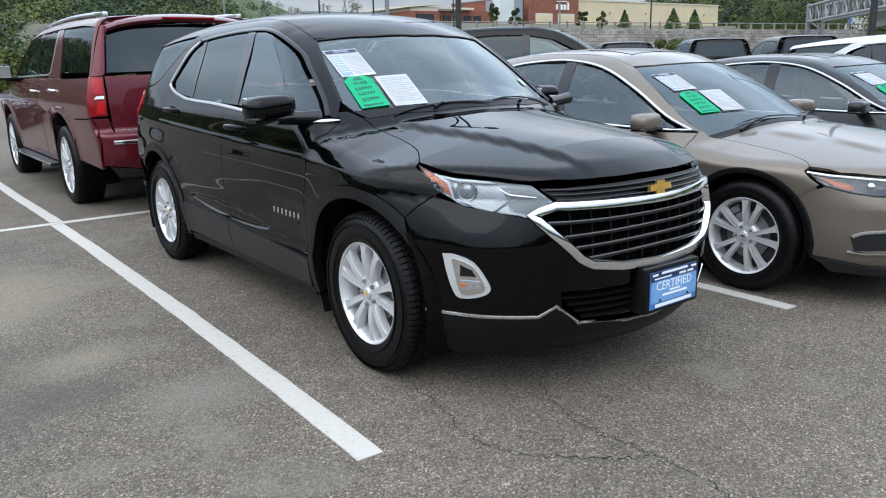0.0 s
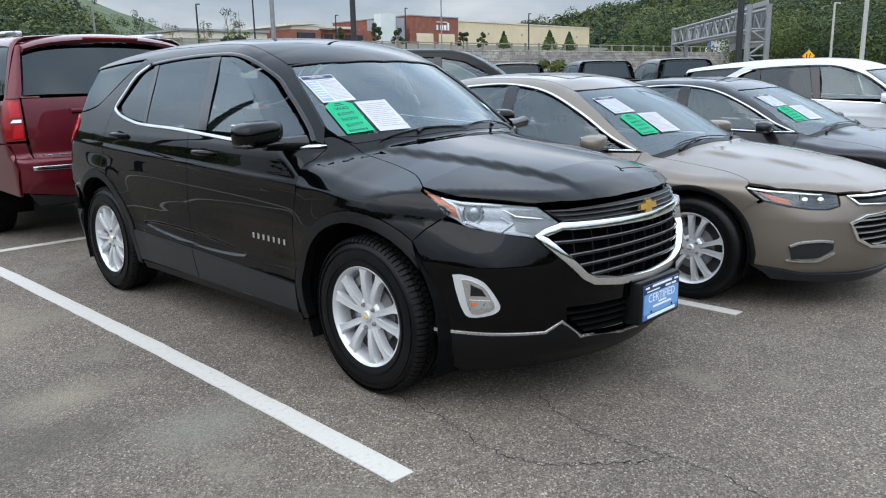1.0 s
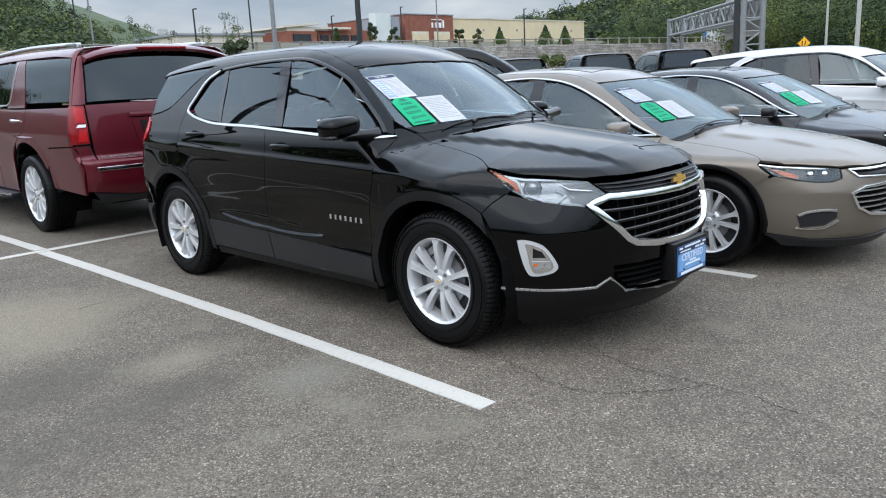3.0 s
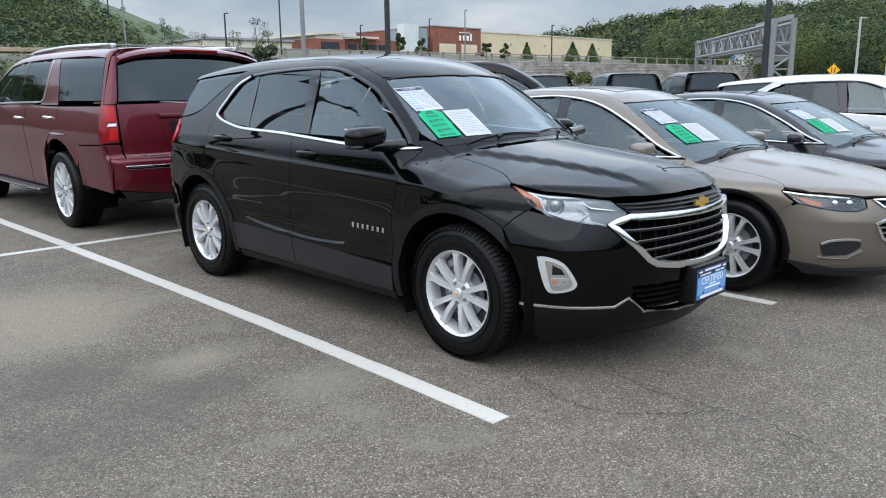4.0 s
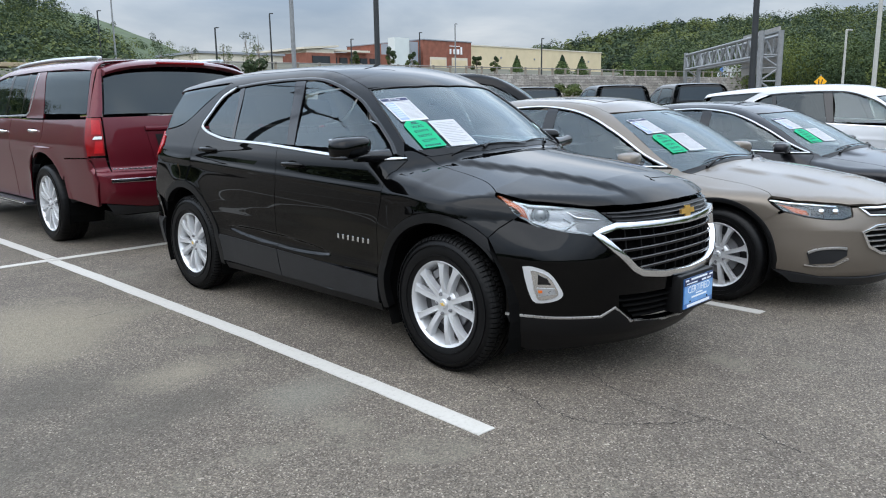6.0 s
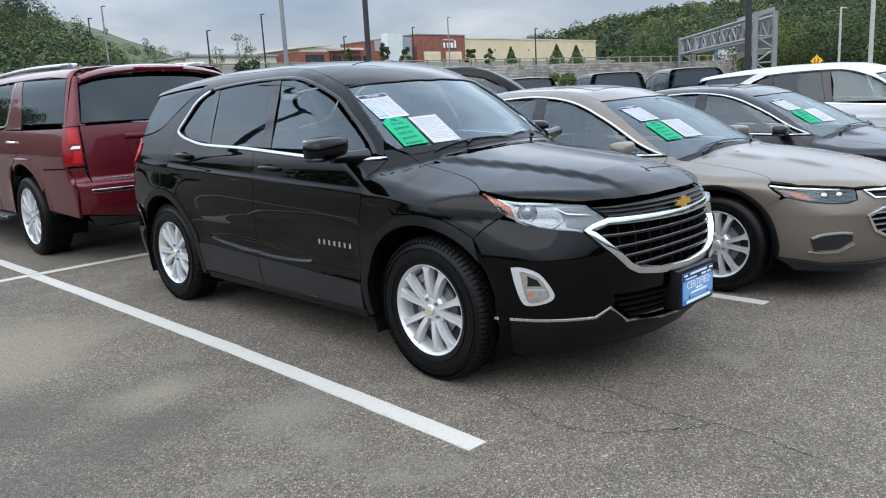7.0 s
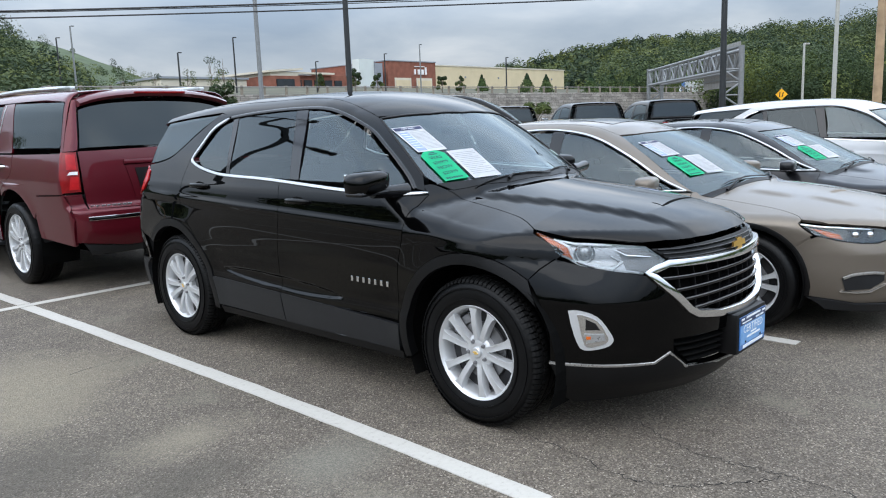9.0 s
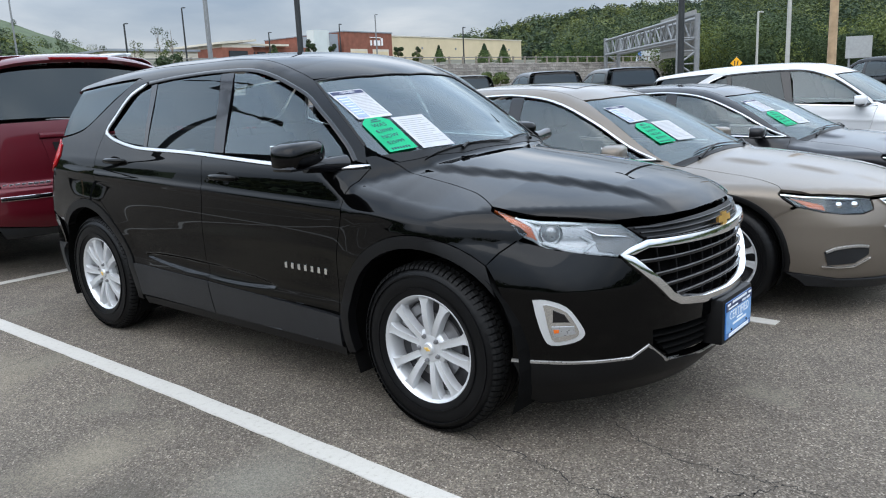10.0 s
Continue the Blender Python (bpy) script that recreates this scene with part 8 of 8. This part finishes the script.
def small_tree(name, label, x, y, z, h, r, leaves, size, material, seed, conifer=False, thick=0.06):
    e = thing(name, label, "tree", pose(x, y, z), "young trees")
    rng = random.Random(seed)
    bm = bmesh.new()
    tube(bm, [(0, 0, 0), (rng.uniform(-0.1, 0.1), rng.uniform(-0.1, 0.1), h * 0.5), (0, 0, h * 0.95)], [thick, thick * 0.6, thick * 0.2], 7)
    bark = surface("bark", (0.16, 0.13, 0.10), 0.9, 0, 0.25)
    crowns = []
    if conifer:
        for k in range(9):
            s = k / 8
            crowns.append((0, 0, h * (0.14 + 0.84 * s), r * (1.02 - 0.95 * s), h * 0.07))
    else:
        for k in range(9):
            a, s = rng.uniform(0, 6.28), rng.uniform(0.10, 0.80)
            tip = Vector((math.cos(a) * r * (1 - s * 0.55), math.sin(a) * r * (1 - s * 0.55), h * min(0.98, s + 0.2)))
            tube(bm, [(0, 0, h * s * 0.85), tip * 0.55 + Vector((0, 0, h * s * 0.42)), tip], [thick * 0.4, thick * 0.25, thick * 0.1], 5)
            crowns.append((tip.x, tip.y, tip.z, r * 0.42, h * 0.11))
    part("trunk", bm, bark, e)
    foliage("crown", crowns, leaves, size, material, e, seed=seed)


for k, (az, dist, h) in enumerate(((27.6, 95, 3.4), (29.8, 80, 3.0), (31.3, 78, 3.6), (32.2, 76, 3.6), (25.6, 105, 4.2))):
    x, y = from_eye(az, dist)
    small_tree("young_tree", "slender young tree with thin leaves above the wall", x, y, 4.4, h, 0.8, 40, 0.07, WOODS_LIGHT, 20 + k)
for k, (az, dist, h, r) in enumerate(((31.7, 46, 3.7, 1.0), (31.0, 47, 3.0, 0.9))):
    x, y = from_eye(az, dist)
    small_tree("leafy_tree", "bushy green tree before the stone wall", x, y, 0, h, r, 160, 0.11, WOODS_LIGHT, 30 + k)
for k, (az, dist, h, r) in enumerate(((38.9, 150, 4.6, 1.7), (41.6, 150, 6.0, 1.8), (43.2, 152, 5.8, 1.7), (48.0, 155, 4.8, 1.6), (49.3, 155, 5.0, 1.5))):
    x, y = from_eye(az, dist)
    small_tree("leafy_tree", "small round-headed tree before the shops", x, y, upper_z(x, y) - 0.2, h * 0.75, r * 0.62, 200, 0.13, WOODS_LIGHT, 40 + k, thick=0.12)
for k, (az, dist, h, r) in enumerate(((50.9, 140, 4.4, 1.4), (54.2, 138, 5.0, 1.9), (55.6, 138, 4.8, 1.7), (58.8, 140, 5.0, 2.0), (60.3, 142, 5.6, 2.2), (61.5, 140, 4.6, 1.8))):
    x, y = from_eye(az, dist)
    small_tree("conifer", "small dark green conifer on the bank", x, y, upper_z(x, y) - 0.2, h * 0.66, r * 0.95, 150, 0.17, CONIFER, 50 + k, True, 0.1)
for k, (az, dist, h, r) in enumerate(((54.6, 44, 2.4, 0.8), (52.6, 44, 1.6, 0.9), (58.4, 46, 2.0, 0.9))):
    x, y = from_eye(az, dist)
    small_tree("leafy_tree", "scrubby sapling at the foot of the stone wall", x, y, -0.05, h, r, 120, 0.08, WOODS_LIGHT, 60 + k)


def sandstone_house():
    x, y = from_eye(17.0, 92)
    e = thing("low_building", "low tan building with a flat pale roof", "building", pose(x, y, 1.2, 0, 0, -20))
    tan = surface("tan block", (0.34, 0.27, 0.18), 0.9, 0, 0.1, 0.5)
    bm = bmesh.new()
    box(bm, -5, 5, -3, 3, -3, 4.2)
    w = part("wall", bm, tan, e)
    bm = bmesh.new()
    box(bm, -5.4, 5.4, -3.4, 3.4, 4.2, 4.6, 0.05)
    part("roof", bm, tan, e)
    for k in (-3, 0, 3):
        bm = bmesh.new()
        box(bm, k - 0.7, k + 0.7, -3.06, -2.9, 1.2, 2.8)
        part("window", bm, GLOSS_BLACK, w)


sandstone_house()


# ---- cards, plates and badges ----
def price_cards(car, skin, sets, group):
    """The three sheets in a windscreen: a certificate, a green price tag and a white letter."""
    first, tag, letter = sets
    lines = [(0.42, 0.94, 0.24 + 0.05 * k, 0.262 + 0.05 * k, INK_GREY) for k in range(14)]
    e, w, h, skew = card("certificate_sheet", "white printed sheet with a dark blue band and blue column", "paper", car, skin, first, PAPER,
                   [(0.03, 0.97, 0.03, 0.14, INK), (0.06, 0.36, 0.22, 0.95, PAPER_BLUE)] + lines, group, 0.004)
    for k in range(7):
        bm = bmesh.new()
        box(bm, -w / 2 + 0.08 * w, -w / 2 + 0.34 * w, h / 2 - (0.30 + 0.09 * k) * h, h / 2 - (0.285 + 0.09 * k) * h, 0.0014, 0.0017)
        bmesh.ops.transform(bm, matrix=skew, verts=bm.verts)
        part("print", bm, PAPER, e)
    letters(e, "heading", "CERTIFIED", 0.017, Matrix.Translation((skew[0][1] * h * 0.415, h * 0.415, 0.0018)), PAPER, 0.0002, skew=skew)
    letters(e, "subheading", "CERTIFIED", 0.011, Matrix.Translation((w * 0.16 + skew[0][1] * h * 0.31, h * 0.31, 0.0015)), INK_GREY, 0.0002, skew=skew)
    e, w, h, skew = card("price_tag", "bright green price tag with clipped top corners", "price tag", car, skin, tag, PAPER_GREEN,
                   [(0.14 + 0.10 * k, 0.20 + 0.10 * k, 0.90, 0.955, INK) for k in range(7)] + [(0.38, 0.62, 0.055, 0.085, INK), (0.32, 0.68, 0.11, 0.135, INK)], group, 0.005, 0.032)
    for word, size, at in (("WAS", 0.036, 0.24), ("$30999", 0.032, 0.41), ("NOW", 0.036, 0.58), ("$25999", 0.032, 0.76)):
        letters(e, "writing", word, size, Matrix.Translation((skew[0][1] * h * (0.5 - at), h * (0.5 - at), 0.0016)) @ Matrix.Rotation(radians(2), 4, "Z"), INK, 0.0002, squash=0.9, skew=skew)
    card("letter_sheet", "white letter sheet with faint grey print", "paper", car, skin, letter, PAPER,
         [(0.10, 0.90 - 0.18 * (k % 3 == 2), 0.10 + 0.062 * k, 0.118 + 0.062 * k, INK_GREY) for k in range(13)], group, 0.006)


price_cards(hero, hero_skin, ([(-0.567, -0.540), (-0.404, -0.609), (-0.420, -0.823), (-0.572, -0.752)],
                              [(-0.580, -0.752), (-0.452, -0.808), (-0.470, -1.018), (-0.594, -0.962)],
                              [(-0.439, -0.828), (-0.280, -0.888), (-0.304, -1.102), (-0.455, -1.044)]), "cards in the crossover")
saloon_cards = ([(-0.540, -0.440), (-0.385, -0.510), (-0.410, -0.722), (-0.560, -0.655)],
                [(-0.565, -0.672), (-0.440, -0.730), (-0.462, -0.950), (-0.582, -0.890)],
                [(-0.425, -0.742), (-0.270, -0.805), (-0.292, -1.020), (-0.445, -0.958)])
price_cards(bronze, bronze_skin, saloon_cards, "cards in the bronze saloon")
price_cards(dark_car, dark_skin, saloon_cards, "cards in the dark saloon")


def front_plate(car):
    """A dealer's plate in a deep black holder, hung under the grille."""
    e = thing("dealer_plate", "blue and white dealer plate in a black holder under the grille", "plate", car.matrix_world @ pose(0.035, -2.300, 0.432))
    bm = bmesh.new()
    box(bm, -0.175, 0.175, -0.022, 0.075, -0.096, 0.096, 0.012)
    part("holder", bm, BLACK_PLASTIC, e, "", True)
    bm = bmesh.new()
    box(bm, -0.152, 0.152, -0.027, -0.0215, -0.078, 0.078, 0.002)
    p = part("plate", bm, PLATE_BLUE, e)
    up = pose(0, 0, 0, 90)
    navy = surface("navy plate band", (0.012, 0.03, 0.10), 0.35, 0, 0.1)
    sky_band = surface("light blue plate band", (0.16, 0.34, 0.62), 0.35, 0, 0.12, 30)
    for x0, x1, z0, z1, mat in ((-0.152, 0.152, 0.040, 0.078, navy), (-0.149, 0.149, -0.052, 0.038, sky_band)):
        bm = bmesh.new()
        box(bm, x0, x1, -0.0284, -0.0268, z0, z1)
        part("band", bm, mat, p)
    bars = [(-0.085, 0.085, 0.064, 0.074), (-0.13, -0.02, 0.046, 0.052), (0.03, 0.075, 0.045, 0.054), (0.085, 0.125, 0.045, 0.054), (-0.03, 0.04, -0.014, -0.007), (-0.075, 0.085, -0.030, -0.021), (-0.12, 0.12, -0.072, -0.058)]
    for x0, x1, z0, z1 in bars:
        bm = bmesh.new()
        box(bm, x0, x1, -0.0296, -0.0282, z0, z1)
        part("print_bar", bm, PLATE_WHITE, p)
    for sgn in (-1, 1):
        bm = bmesh.new()
        box(bm, sgn * 0.126 - 0.017, sgn * 0.126 + 0.017, -0.0305, -0.028, 0.062, 0.071, 0.001)
        part("print_mark", bm, PLATE_WHITE, p)
        bm = bmesh.new()
        lathe(bm, [(-0.031, 0.001), (-0.031, 0.005), (-0.027, 0.006)], 10, "Y", False, (sgn * 0.09, 0, -0.045))
        part("screw", bm, BLACK_PLASTIC, p)
    letters(p, "writing", "CERTIFIED", 0.052, Matrix.Translation((0, -0.0290, 0.014)) @ up, PLATE_WHITE, 0.0004, squash=0.98)


front_plate(hero)


def door_badge(skin, car, y0, y1, z0, z1, count):
    for sgn in (-1, 1):
        for k in range(count):
            y = y0 + (y1 - y0) * k / (count - 1)
            q = skin.side([(y, (z0 + z1) / 2)])[0]
            bm = bmesh.new()
            w = 0.0085
            box(bm, sgn * (abs(q[0]) - 0.002), sgn * (abs(q[0]) + 0.004), y - w, y + w, z0, z1, 0.002)
            part("badge_bar", bm, CHROME, car)


door_badge(hero_skin, hero, -0.525, -0.805, 0.618, 0.647, 7)


# sticker on the windscreen, and the aerial
def small_bits():
    p = hero_skin.over([(0.50, -0.90), (0.58, -0.87), (0.58, -0.83), (0.50, -0.86)])
    m = sheet_frame(p.mean(axis=0) + np.array((0, 0, 0.004)), p[1] - p[2] + p[0] - p[3], p[1] - p[0])
    bm = bmesh.new()
    box(bm, -0.03, 0.03, -0.02, 0.02, 0, 0.0008)
    s = part("windscreen_sticker", bm, surface("pale green sticker", (0.42, 0.62, 0.55), 0.5, 0, 0.1), hero)
    s.matrix_basis = m
    q = hero_skin.over([(0.0, 1.55)])[0]
    bm = bmesh.new()
    rows = []
    for s in np.linspace(0, 1, 7):
        h, w = 0.055 * math.sin(math.pi * min(1, s * 0.5 + 0.02)) * (1 if s < 0.9 else 0.5), 0.028 * (0.35 + 0.65 * s)
        rows.append([bm.verts.new((q[0] + x, q[1] - 0.09 + 0.17 * s, q[2] + z)) for x, z in ((-w, -0.01), (-w * 0.3, h), (w * 0.3, h), (w, -0.01))])
    for a, b in zip(rows, rows[1:]):
        for k in range(3):
            bm.faces.new((a[k], a[k + 1], b[k + 1], b[k]))
    bm.faces.new(rows[-1])
    part("roof_aerial", bm, GLOSS_BLACK, hero, "", True)


small_bits()
